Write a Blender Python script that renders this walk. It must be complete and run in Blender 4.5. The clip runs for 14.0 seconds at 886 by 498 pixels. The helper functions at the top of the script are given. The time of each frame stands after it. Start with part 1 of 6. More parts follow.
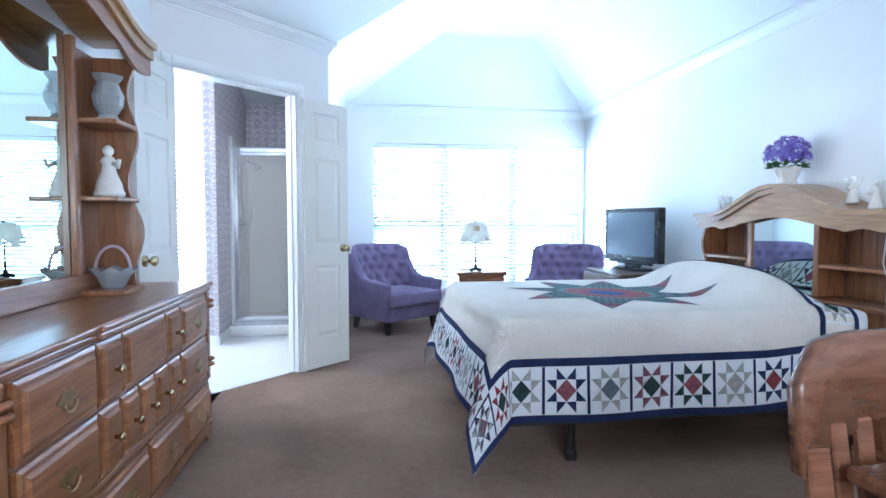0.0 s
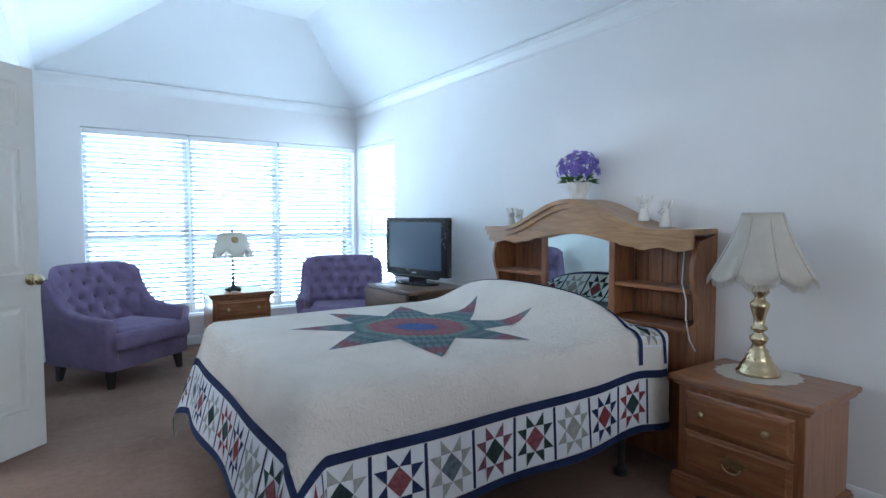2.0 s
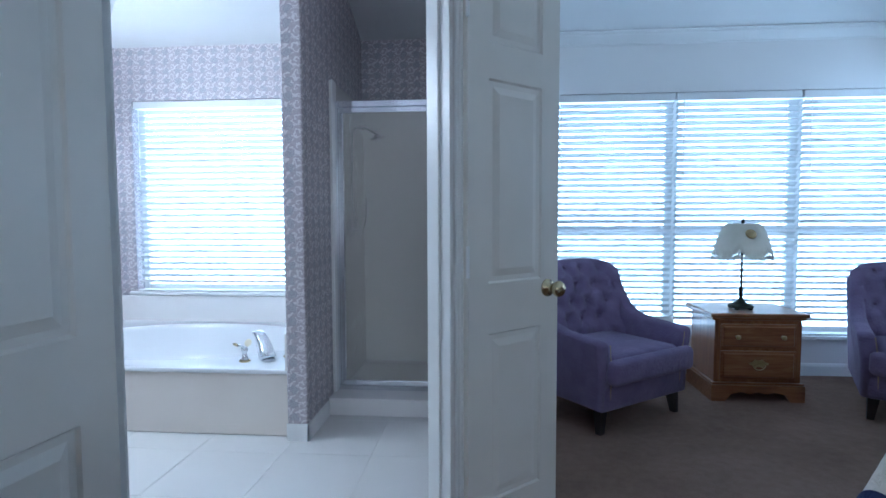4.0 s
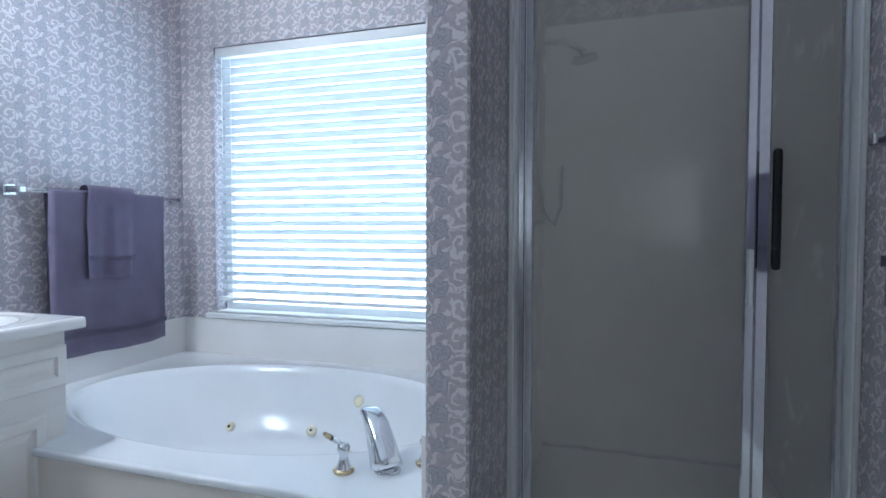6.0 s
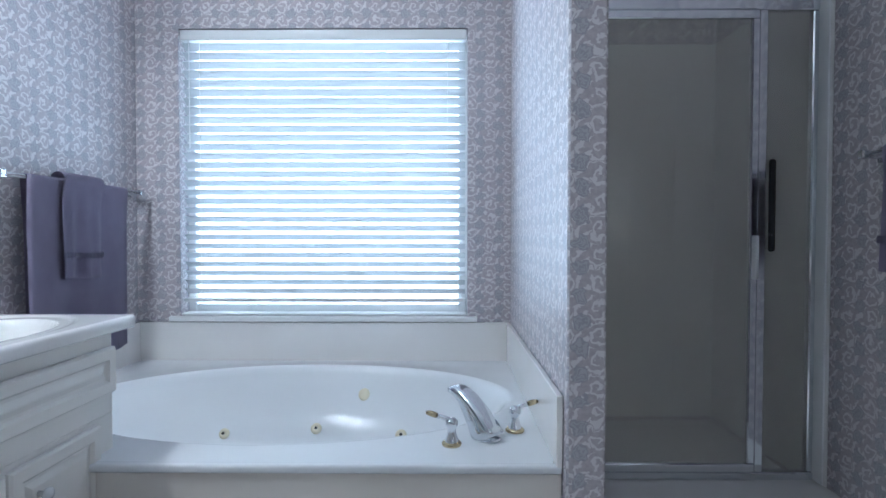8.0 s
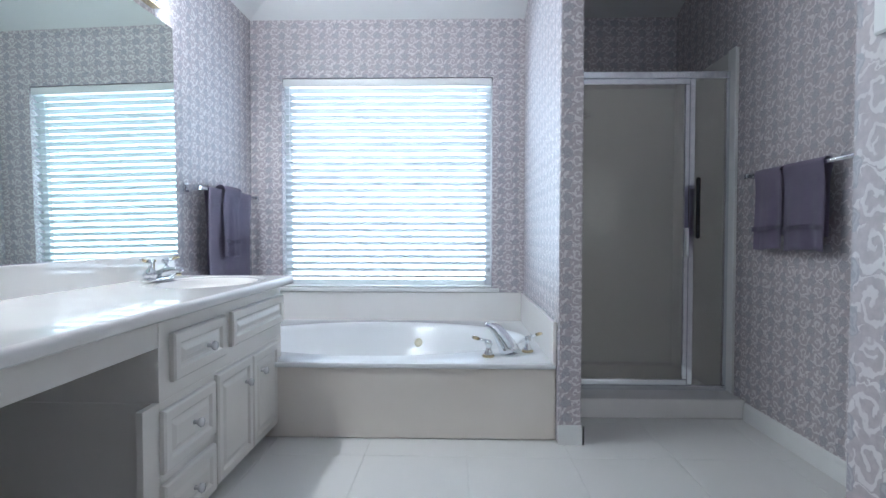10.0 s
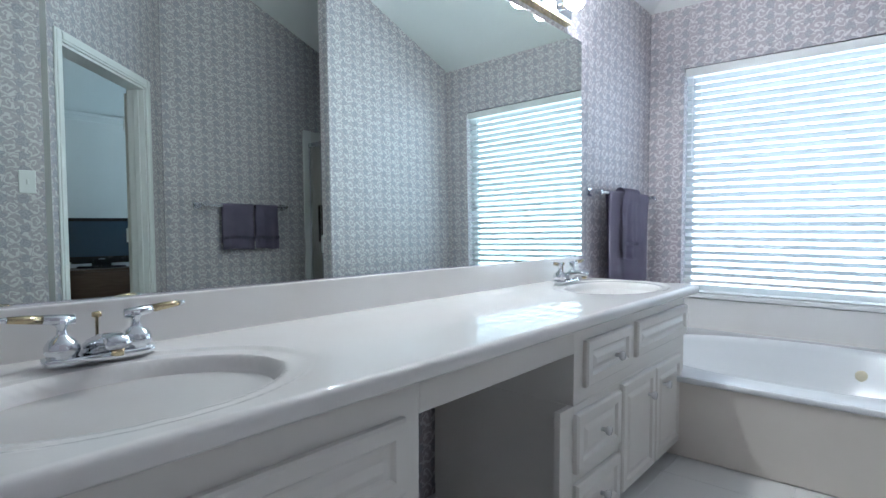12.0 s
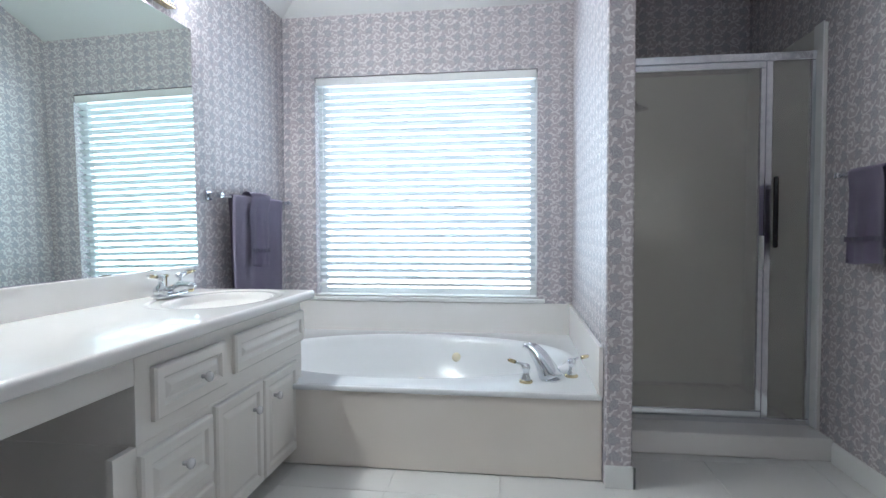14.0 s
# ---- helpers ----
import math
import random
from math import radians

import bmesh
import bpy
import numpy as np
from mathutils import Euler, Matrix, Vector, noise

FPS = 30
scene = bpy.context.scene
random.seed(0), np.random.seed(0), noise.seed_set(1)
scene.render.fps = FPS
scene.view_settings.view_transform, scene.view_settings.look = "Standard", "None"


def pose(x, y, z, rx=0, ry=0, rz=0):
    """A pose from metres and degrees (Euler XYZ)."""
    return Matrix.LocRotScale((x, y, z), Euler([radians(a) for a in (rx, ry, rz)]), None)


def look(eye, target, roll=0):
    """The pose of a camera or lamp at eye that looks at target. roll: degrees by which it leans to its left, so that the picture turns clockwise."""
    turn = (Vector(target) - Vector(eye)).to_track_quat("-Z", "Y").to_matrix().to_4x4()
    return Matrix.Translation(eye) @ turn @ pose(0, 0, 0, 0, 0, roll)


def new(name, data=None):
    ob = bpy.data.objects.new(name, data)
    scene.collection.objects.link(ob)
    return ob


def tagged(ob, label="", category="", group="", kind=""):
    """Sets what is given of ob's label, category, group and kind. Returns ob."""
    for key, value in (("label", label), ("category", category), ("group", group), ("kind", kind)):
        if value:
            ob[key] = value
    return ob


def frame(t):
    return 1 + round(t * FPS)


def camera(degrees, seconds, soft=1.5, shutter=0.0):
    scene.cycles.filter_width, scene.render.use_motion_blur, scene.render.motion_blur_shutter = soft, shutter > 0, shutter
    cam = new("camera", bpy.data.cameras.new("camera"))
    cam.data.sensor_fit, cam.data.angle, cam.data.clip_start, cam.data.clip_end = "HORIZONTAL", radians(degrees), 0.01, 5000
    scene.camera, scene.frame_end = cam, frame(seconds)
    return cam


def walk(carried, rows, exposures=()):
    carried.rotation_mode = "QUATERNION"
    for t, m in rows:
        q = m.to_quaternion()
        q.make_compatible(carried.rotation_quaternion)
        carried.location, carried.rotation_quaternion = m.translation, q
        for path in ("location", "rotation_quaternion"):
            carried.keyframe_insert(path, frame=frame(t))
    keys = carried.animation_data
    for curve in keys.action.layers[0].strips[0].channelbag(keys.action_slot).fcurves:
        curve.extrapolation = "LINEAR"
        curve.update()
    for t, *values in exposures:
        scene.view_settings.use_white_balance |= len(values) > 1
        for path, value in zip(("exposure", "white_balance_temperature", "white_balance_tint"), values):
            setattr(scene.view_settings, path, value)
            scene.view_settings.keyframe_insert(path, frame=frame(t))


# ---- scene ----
cam = camera(78.63, 14.0)
PATH = [
    (0, (0.177, 0.672, 1.145), (0.467, 2.649, 1.043), -0.0),
    (0.5, (0.133, 0.772, 1.181), (0.982, 2.579, 1.078), -0.1),
    (1, (0.188, 0.895, 1.237), (1.280, 2.567, 1.135), -0.1),
    (1.5, (0.243, 1.122, 1.245), (1.370, 2.771, 1.141), -0.1),
    (2, (0.204, 1.442, 1.253), (1.333, 3.089, 1.145), -0.0),
    (2.5, (0.169, 1.807, 1.217), (1.133, 3.556, 1.107), 0.0),
    (3, (0.128, 2.191, 1.202), (0.618, 4.127, 1.093), 0.0),
    (3.5, (-0.063, 2.657, 1.175), (0.056, 4.651, 1.071), -0.2),
    (4, (-0.195, 3.146, 1.185), (-0.364, 5.135, 1.065), -0.2),
    (4.2, (-0.248, 3.322, 1.184), (-0.505, 5.302, 1.068), -0.3),
    (5.2, (-0.600, 4.060, 1.125), (-1.120, 5.980, 1.040), 0.0),
    (6.3, (-0.960, 4.829, 1.054), (-1.563, 6.735, 0.987), 0.1),
    (6.5, (-1.066, 4.875, 1.042), (-1.632, 6.792, 0.979), 0.0),
    (7, (-1.327, 4.820, 1.015), (-1.765, 6.770, 0.959), -0.0),
    (7.5, (-1.511, 4.642, 1.033), (-1.599, 6.639, 0.975), 0.1),
    (7.7, (-1.545, 4.554, 1.028), (-1.583, 6.553, 0.977), 0.0),
    (9.8, (-1.734, 3.398, 0.978), (-1.713, 5.398, 0.936), 0.1),
    (10, (-1.733, 3.357, 0.983), (-1.784, 5.355, 0.928), 0.1),
    (10.5, (-1.740, 3.337, 0.950), (-2.184, 5.286, 0.891), 0.1),
    (11, (-1.796, 3.353, 0.975), (-2.633, 5.168, 0.896), 0.1),
    (11.5, (-1.840, 3.378, 1.013), (-2.984, 5.016, 0.927), 0.0),
    (12, (-1.847, 3.391, 1.042), (-3.140, 4.914, 0.957), 0.1),
    (12.5, (-1.825, 3.397, 1.079), (-3.139, 4.902, 0.994), 0.1),
    (13, (-1.756, 3.414, 1.091), (-2.863, 5.077, 1.008), 0.1),
    (13.5, (-1.695, 3.445, 1.089), (-2.326, 5.341, 1.005), -0.1),
    (14, (-1.616, 3.634, 1.055), (-1.885, 5.614, 0.982), -0.2),
]
EXPOSURES = [(0, 0.97, 4650, 4), (1.0, 0.52, 4800, 4), (2.0, 0.2, 4950, 4), (3.0, -0.15, 4600, 4), (3.6, -0.38, 4550, 4), (4.2, -0.6, 4550, 3),
             (6.3, -0.92, 4850, 3), (7.7, -1.12, 4850, 3), (9.8, -0.84, 5150, 4), (12.5, -1.0, 5250, 3), (14.0, -0.84, 5400, 3)]
walk(cam, [(t, look(eye, target, roll)) for t, eye, target, roll in PATH], EXPOSURES)

# ---- world and light ----
SUN_EL, SUN_ROT = 55.0, 150.0
world = bpy.data.worlds.new("sky")
scene.world = world
world.use_nodes = True
sky = world.node_tree.nodes.new("ShaderNodeTexSky")
sky.sky_type = "NISHITA"
sky.sun_disc = False
sky.sun_elevation, sky.sun_rotation = radians(SUN_EL), radians(SUN_ROT)
world.node_tree.links.new(sky.outputs[0], world.node_tree.nodes["Background"].inputs[0])
world.node_tree.nodes["Background"].inputs[1].default_value = 0.12
sun = new("sun", bpy.data.lights.new("sun", "SUN"))
sun.data.energy, sun.data.angle, sun.data.color = 2.5, radians(0.6), (1.0, 0.95, 0.88)
sun.rotation_euler = (radians(90 - SUN_EL), 0, radians(180 + 150))


def area(name, m, sx, sy, watts, colour):
    """A lamp in a window's opening that stands in for the sky; the entrance-side one is added fill."""
    ob = new(name, bpy.data.lights.new(name, "AREA"))
    ob.data.shape, ob.data.size, ob.data.size_y = "RECTANGLE", sx, sy
    ob.data.energy, ob.data.color = watts, colour
    ob.matrix_world = m
    return ob


area("sky_or_fill_light", look((1.63, 7.78, 1.21), (1.63, 5, 1.19)), 2.75, 1.86, 150, (0.86, 0.95, 1.0))
area("sky_or_fill_light", look((3.34, 6.81, 1.21), (1.0, 6.81, 1.19)), 1.5, 1.86, 72, (0.86, 0.95, 1.0))
# warm fill lamp added behind the start; no such source is known
area("sky_or_fill_light", look((0.8, -1.72, 1.5), (0.8, 2, 1.45)), 2.3, 1.3, 44, (1.0, 0.89, 0.78))
area("sky_or_fill_light", look((-2.23, 7.62, 1.36), (-2.2, 5, 1.34)), 2.1, 1.7, 132, (0.92, 0.97, 1.0))

# ---- materials ----
def nodes(name, rough=0.5, metal=0.0):
    m = bpy.data.materials.new(name)
    m.use_nodes = True
    t = m.node_tree
    b = t.nodes["Principled BSDF"]
    b.inputs["Roughness"].default_value, b.inputs["Metallic"].default_value = rough, metal
    return m, t, b


def add(t, kind, **kw):
    n = t.nodes.new("ShaderNode" + kind)
    for k, v in kw.items():
        setattr(n, k, v)
    return n


def ramp(t, fac, stops):
    r = add(t, "ValToRGB")
    e = r.color_ramp.elements
    while len(e) < len(stops):
        e.new(0.5)
    for el, (p, c) in zip(e, stops):
        el.position, el.color = p, (*c, 1)
    t.links.new(fac, r.inputs[0])
    return r.outputs[0]


def calc(t, op, a, b=None, c=None):
    n = add(t, "Math", operation=op)
    for i, v in enumerate((a, b, c)):
        if v is None:
            continue
        if isinstance(v, (int, float)):
            n.inputs[i].default_value = v
        else:
            t.links.new(v, n.inputs[i])
    return n.outputs[0]


def coords(t, scale=(1, 1, 1), kind="Object"):
    c, m = add(t, "TexCoord"), add(t, "Mapping")
    m.inputs["Scale"].default_value = scale
    t.links.new(c.outputs[kind], m.inputs[0])
    return m.outputs[0]


def noise_tex(t, vec, scale, detail=4, rough=0.55, dist=0.0):
    n = add(t, "TexNoise")
    n.inputs["Scale"].default_value, n.inputs["Detail"].default_value = scale, detail
    n.inputs["Roughness"].default_value, n.inputs["Distortion"].default_value = rough, dist
    t.links.new(vec, n.inputs["Vector"])
    return n.outputs["Fac"]


def bump(t, b, height, strength, distance=0.002):
    n = add(t, "Bump")
    n.inputs["Strength"].default_value, n.inputs["Distance"].default_value = strength, distance
    t.links.new(height, n.inputs["Height"])
    t.links.new(n.outputs[0], b.inputs["Normal"])


def mottled(name, c1, c2, rough=0.5, scale=3.0, fine=60.0, strength=0.15, metal=0.0, dist=0.002, kind="Object", vary=0.2):
    """Two colours at a broad scale, with a fine grain in the relief and the gloss."""
    m, t, b = nodes(name, rough, metal)
    v = coords(t, kind=kind)
    t.links.new(ramp(t, noise_tex(t, v, scale), [(0.3, c1), (0.7, c2)]), b.inputs["Base Color"])
    f = noise_tex(t, v, fine, 3)
    bump(t, b, f, strength, dist)
    t.links.new(calc(t, "MULTIPLY_ADD", noise_tex(t, v, scale * 4), vary, max(0.0, rough - vary / 2)), b.inputs["Roughness"])
    return m


def wood(name, c1, c2, c3, rough=0.3, axis="x", scale=1.0, knots=True):
    """Stained timber: long streaks along an axis of the part, with knots."""
    m, t, b = nodes(name, rough)
    s = {"x": (1.2, 14, 14), "y": (14, 1.2, 14), "z": (14, 14, 1.2)}[axis]
    info = add(t, "ObjectInfo")
    co = add(t, "TexCoord")
    shift = add(t, "VectorMath", operation="ADD")
    t.links.new(co.outputs["Object"], shift.inputs[0])
    t.links.new(calc(t, "MULTIPLY", info.outputs["Random"], 20.0), shift.inputs[1])
    mp = add(t, "Mapping")
    mp.inputs["Scale"].default_value = [k * scale for k in s]
    t.links.new(shift.outputs[0], mp.inputs[0])
    streak = noise_tex(t, mp.outputs[0], 3.0, 5, 0.6, 0.6)
    col = ramp(t, streak, [(0.25, c1), (0.5, c2), (0.78, c3)])
    if knots:
        vo = add(t, "TexVoronoi")
        vo.inputs["Scale"].default_value = 5.0
        t.links.new(shift.outputs[0], vo.inputs["Vector"])
        k = ramp(t, vo.outputs["Distance"], [(0.03, (0.45, 0.35, 0.3)), (0.09, (1, 1, 1))])
        mx = add(t, "MixRGB", blend_type="MULTIPLY")
        mx.inputs[0].default_value = 0.8
        t.links.new(col, mx.inputs[1])
        t.links.new(k, mx.inputs[2])
        col = mx.outputs[0]
    t.links.new(col, b.inputs["Base Color"])
    bump(t, b, streak, 0.12, 0.001)
    b.inputs["Coat Weight"].default_value, b.inputs["Coat Roughness"].default_value = 0.35, 0.12
    return m


def wallpaper():
    """Scrolls of white on mauve grey, in motifs about a hand wide."""
    m, t, b = nodes("wallpaper", 0.55)
    g = add(t, "NewGeometry")
    cr = add(t, "VectorMath", operation="CROSS_PRODUCT")
    cr.inputs[0].default_value = (0, 0, 1)
    t.links.new(g.outputs["Normal"], cr.inputs[1])
    dp = add(t, "VectorMath", operation="DOT_PRODUCT")
    t.links.new(g.outputs["Position"], dp.inputs[0])
    t.links.new(cr.outputs[0], dp.inputs[1])
    sx = add(t, "SeparateXYZ")
    t.links.new(g.outputs["Position"], sx.inputs[0])
    uv = add(t, "CombineXYZ")
    t.links.new(dp.outputs["Value"], uv.inputs[0])
    t.links.new(sx.outputs[2], uv.inputs[1])
    # a gentle drift of the drawing
    wob = add(t, "TexNoise", noise_dimensions="2D")
    wob.inputs["Scale"].default_value, wob.inputs["Detail"].default_value = 30.0, 2.5
    t.links.new(uv.outputs[0], wob.inputs["Vector"])
    wv = add(t, "VectorMath", operation="MULTIPLY_ADD")
    t.links.new(wob.outputs["Color"], wv.inputs[0])
    wv.inputs[1].default_value = (0.042, 0.042, 0)
    t.links.new(uv.outputs[0], wv.inputs[2])
    sw = add(t, "SeparateXYZ")
    t.links.new(wv.outputs[0], sw.inputs[0])
    # half-drop lattice: columns of scrolls beside columns of flowers
    u = calc(t, "DIVIDE", sw.outputs[0], 0.049)
    ci = calc(t, "FLOOR", u)
    odd = calc(t, "GREATER_THAN", calc(t, "FLOORED_MODULO", ci, 2.0), 0.5)
    v = calc(t, "ADD", calc(t, "DIVIDE", sw.outputs[1], 0.073), calc(t, "MULTIPLY", calc(t, "FLOORED_MODULO", ci, 4.0), 0.5))
    cj = calc(t, "FLOOR", v)
    lx = calc(t, "MULTIPLY", calc(t, "SUBTRACT", calc(t, "SUBTRACT", u, ci), 0.5), 0.049)
    ly = calc(t, "MULTIPLY", calc(t, "SUBTRACT", calc(t, "SUBTRACT", v, cj), 0.5), 0.073)
    ang = calc(t, "ARCTAN2", ly, lx)
    r = calc(t, "SQRT", calc(t, "ADD", calc(t, "MULTIPLY", lx, lx), calc(t, "MULTIPLY", ly, ly)))
    par = calc(t, "FLOORED_MODULO", cj, 2.0)
    hand = calc(t, "MULTIPLY_ADD", par, 2.0, -1.0)
    turn = calc(t, "ADD", calc(t, "MULTIPLY", ang, hand), calc(t, "MULTIPLY", r, 245.0))
    turn = calc(t, "ADD", turn, calc(t, "MULTIPLY", par, 2.1))
    curl = calc(t, "MULTIPLY_ADD", calc(t, "SINE", turn), 0.5, 0.5)
    petal = calc(t, "SINE", calc(t, "ADD", calc(t, "MULTIPLY", ang, 5.0), calc(t, "MULTIPLY", r, 120.0)))
    rim = calc(t, "GREATER_THAN", r, 0.0235)
    leaf = calc(t, "MULTIPLY", calc(t, "MULTIPLY_ADD", petal, 0.5, 0.5), rim)
    both = calc(t, "ADD", calc(t, "MULTIPLY", curl, calc(t, "SUBTRACT", 1.0, odd)), calc(t, "MULTIPLY", leaf, odd))
    scroll = ramp(t, both, [(0.62, (0, 0, 0)), (0.84, (1, 1, 1))])
    bloom = calc(t, "MULTIPLY", calc(t, "SUBTRACT", 1.0, rim), odd)
    veins = calc(t, "MULTIPLY_ADD", calc(t, "SINE", calc(t, "ADD", calc(t, "MULTIPLY", r, 520.0), calc(t, "MULTIPLY", petal, 1.5))), 0.5, 0.5)
    flower = ramp(t, veins, [(0.2, (0.35, 0.335, 0.375)), (0.8, (0.46, 0.445, 0.475))])
    ground = ramp(t, noise_tex(t, uv.outputs[0], 70.0, 3), [(0.38, (0.42, 0.38, 0.405)), (0.65, (0.50, 0.455, 0.475))])
    mf = add(t, "MixRGB")
    t.links.new(bloom, mf.inputs[0])
    t.links.new(ground, mf.inputs[1])
    t.links.new(flower, mf.inputs[2])
    mx = add(t, "MixRGB")
    t.links.new(scroll, mx.inputs[0])
    t.links.new(mf.outputs[0], mx.inputs[1])
    mx.inputs[2].default_value = (0.68, 0.65, 0.655, 1)
    t.links.new(mx.outputs[0], b.inputs["Base Color"])
    t.links.new(calc(t, "MULTIPLY_ADD", scroll, -0.1, 0.45), b.inputs["Roughness"])
    bump(t, b, scroll, 0.2, 0.0005)
    return m


def pane_glass(name, rough=0.0, tint=(1, 1, 1)):
    m, t, b = nodes(name, rough)
    b.inputs["Transmission Weight"].default_value, b.inputs["IOR"].default_value = 1.0, 1.45
    b.inputs["Base Color"].default_value = (*tint, 1)
    return m


def slat_material():
    """White vinyl that lets some daylight through."""
    m, t, b = nodes("blind_vinyl", 0.4)
    b.inputs["Base Color"].default_value = (0.63, 0.645, 0.65, 1)
    tr, mix, out = add(t, "BsdfTranslucent"), add(t, "MixShader"), t.nodes["Material Output"]
    tr.inputs[0].default_value = (0.75, 0.85, 0.88, 1)
    mix.inputs[0].default_value = 0.015
    t.links.new(b.outputs[0], mix.inputs[1])
    t.links.new(tr.outputs[0], mix.inputs[2])
    t.links.new(mix.outputs[0], out.inputs[0])
    return m


PAINT = mottled("wall_paint", (0.76, 0.74, 0.73), (0.80, 0.785, 0.775), 0.6, 1.2, 140, 0.08)
CEIL = mottled("ceiling_paint", (0.78, 0.79, 0.79), (0.82, 0.825, 0.82), 0.7, 1.0, 90, 0.12)
TRIM = mottled("white_trim", (0.80, 0.80, 0.79), (0.84, 0.84, 0.83), 0.32, 3, 50, 0.03)
DOORW = mottled("door_paint", (0.745, 0.715, 0.65), (0.79, 0.76, 0.70), 0.38, 4, 120, 0.05)
PAPER = wallpaper()
MIRROR, _t, _b = nodes("mirror_silver", 0.0, 1.0)
_b.inputs["Base Color"].default_value = (0.74, 0.82, 0.775, 1)
GLASS = pane_glass("clear_glass")
VINYL = slat_material()
CHROME, _t, _b = nodes("chrome", 0.08, 1.0)
_b.inputs["Base Color"].default_value = (0.75, 0.77, 0.8, 1)
BRASS = mottled("polished_brass", (0.50, 0.41, 0.24), (0.66, 0.56, 0.36), 0.22, 20, 60, 0.05, 1.0)
OLDBRASS = mottled("aged_brass", (0.40, 0.30, 0.15), (0.58, 0.45, 0.25), 0.3, 30, 80, 0.2, 1.0)
PINE = wood("honey_pine", (0.17, 0.062, 0.022), (0.27, 0.112, 0.042), (0.40, 0.19, 0.078), 0.32, "y")
PINEZ = wood("honey_pine_upright", (0.15, 0.054, 0.019), (0.24, 0.098, 0.036), (0.36, 0.165, 0.066), 0.32, "z")
PINEX = wood("honey_pine_across", (0.16, 0.058, 0.021), (0.26, 0.108, 0.041), (0.39, 0.185, 0.078), 0.32, "x")
PALE = wood("pale_pine", (0.26, 0.13, 0.045), (0.36, 0.20, 0.072), (0.47, 0.28, 0.115), 0.32, "y")
OAK = wood("red_oak", (0.10, 0.040, 0.021), (0.17, 0.073, 0.037), (0.24, 0.11, 0.057), 0.2, "x", 1.3, False)
DARKW = wood("dark_walnut", (0.10, 0.055, 0.035), (0.15, 0.085, 0.05), (0.20, 0.12, 0.075), 0.4, "y", 1, False)
BLACK = mottled("black_plastic", (0.012, 0.012, 0.014), (0.02, 0.02, 0.022), 0.25, 5, 200, 0.02)
IRON = mottled("black_iron", (0.015, 0.014, 0.014), (0.03, 0.028, 0.026), 0.5, 10, 90, 0.2)
MARBLE = mottled("cultured_marble", (0.80, 0.77, 0.74), (0.84, 0.82, 0.80), 0.035, 2.5, 20, 0.004, vary=0.02)
CABINET = mottled("cabinet_paint", (0.78, 0.75, 0.695), (0.82, 0.79, 0.74), 0.35, 3, 90, 0.05)
ACRYL = mottled("tub_acrylic", (0.80, 0.81, 0.82), (0.84, 0.85, 0.86), 0.16, 2, 20, 0.01, vary=0.06)
GROUT = mottled("grout", (0.735, 0.725, 0.705), (0.765, 0.755, 0.735), 0.6, 20, 200, 0.3)


# ---- building blocks ----
def mesh_of(bm, name, mats, smooth=False):
    me = bpy.data.meshes.new(name)
    bm.normal_update()
    bm.to_mesh(me)
    bm.free()
    for m in mats if isinstance(mats, (list, tuple)) else [mats]:
        me.materials.append(m)
    if smooth:
        me.shade_smooth()
    return me


def part(name, bm, material, parent=None, label="", smooth=False, at=None):
    """One mesh object out of a bmesh, under a thing or a part."""
    ob = new(name, mesh_of(bm, name, material, smooth))
    if at is not None:
        ob.matrix_basis = at
    if parent is not None:
        ob.parent = parent
    return tagged(ob, label)


def thing(name, label, category, at=None, group="", kind=""):
    ob = new(name)
    ob.empty_display_size = 0.1
    if at is not None:
        ob.matrix_basis = at
    return tagged(ob, label, category, group, kind)


def box(bm, x0, x1, y0, y1, z0, z1, bevel=0.0, seg=1, m=None):
    vs = [bm.verts.new(p) for p in ((x0, y0, z0), (x1, y0, z0), (x1, y1, z0), (x0, y1, z0), (x0, y0, z1), (x1, y0, z1), (x1, y1, z1), (x0, y1, z1))]
    fs = [bm.faces.new([vs[i] for i in f]) for f in ((3, 2, 1, 0), (4, 5, 6, 7), (0, 1, 5, 4), (1, 2, 6, 5), (2, 3, 7, 6), (3, 0, 4, 7))]
    if m is not None:
        bmesh.ops.transform(bm, matrix=m, verts=vs)
    if bevel > 0:
        bmesh.ops.bevel(bm, geom=list({e for f in fs for e in f.edges}), offset=bevel, segments=seg, affect="EDGES", profile=0.5, clamp_overlap=True)
    return bm


def boxes(*rows, bevel=0.0, seg=1):
    bm = bmesh.new()
    for r in rows:
        box(bm, *r, bevel=bevel, seg=seg)
    return bm


def lathe(profile, steps=24, bm=None, m=None, squash=1.0):
    """A turned solid about z from (radius, height) pairs."""
    bm = bm or bmesh.new()
    rings, fresh = [], []
    for r, z in profile:
        if r < 1e-5:
            ring = [bm.verts.new((0, 0, z))]
        else:
            ring = [bm.verts.new((r * math.cos(2 * math.pi * i / steps), r * squash * math.sin(2 * math.pi * i / steps), z)) for i in range(steps)]
        rings.append(ring)
        fresh += ring
    for a, b in zip(rings, rings[1:]):
        for i in range(steps):
            j = (i + 1) % steps
            if len(a) == 1 and len(b) > 1:
                bm.faces.new((a[0], b[j], b[i]))
            elif len(b) == 1 and len(a) > 1:
                bm.faces.new((a[i], a[j], b[0]))
            elif len(a) > 1:
                bm.faces.new((a[i], a[j], b[j], b[i]))
    if m is not None:
        bmesh.ops.transform(bm, matrix=m, verts=fresh)
    return bm


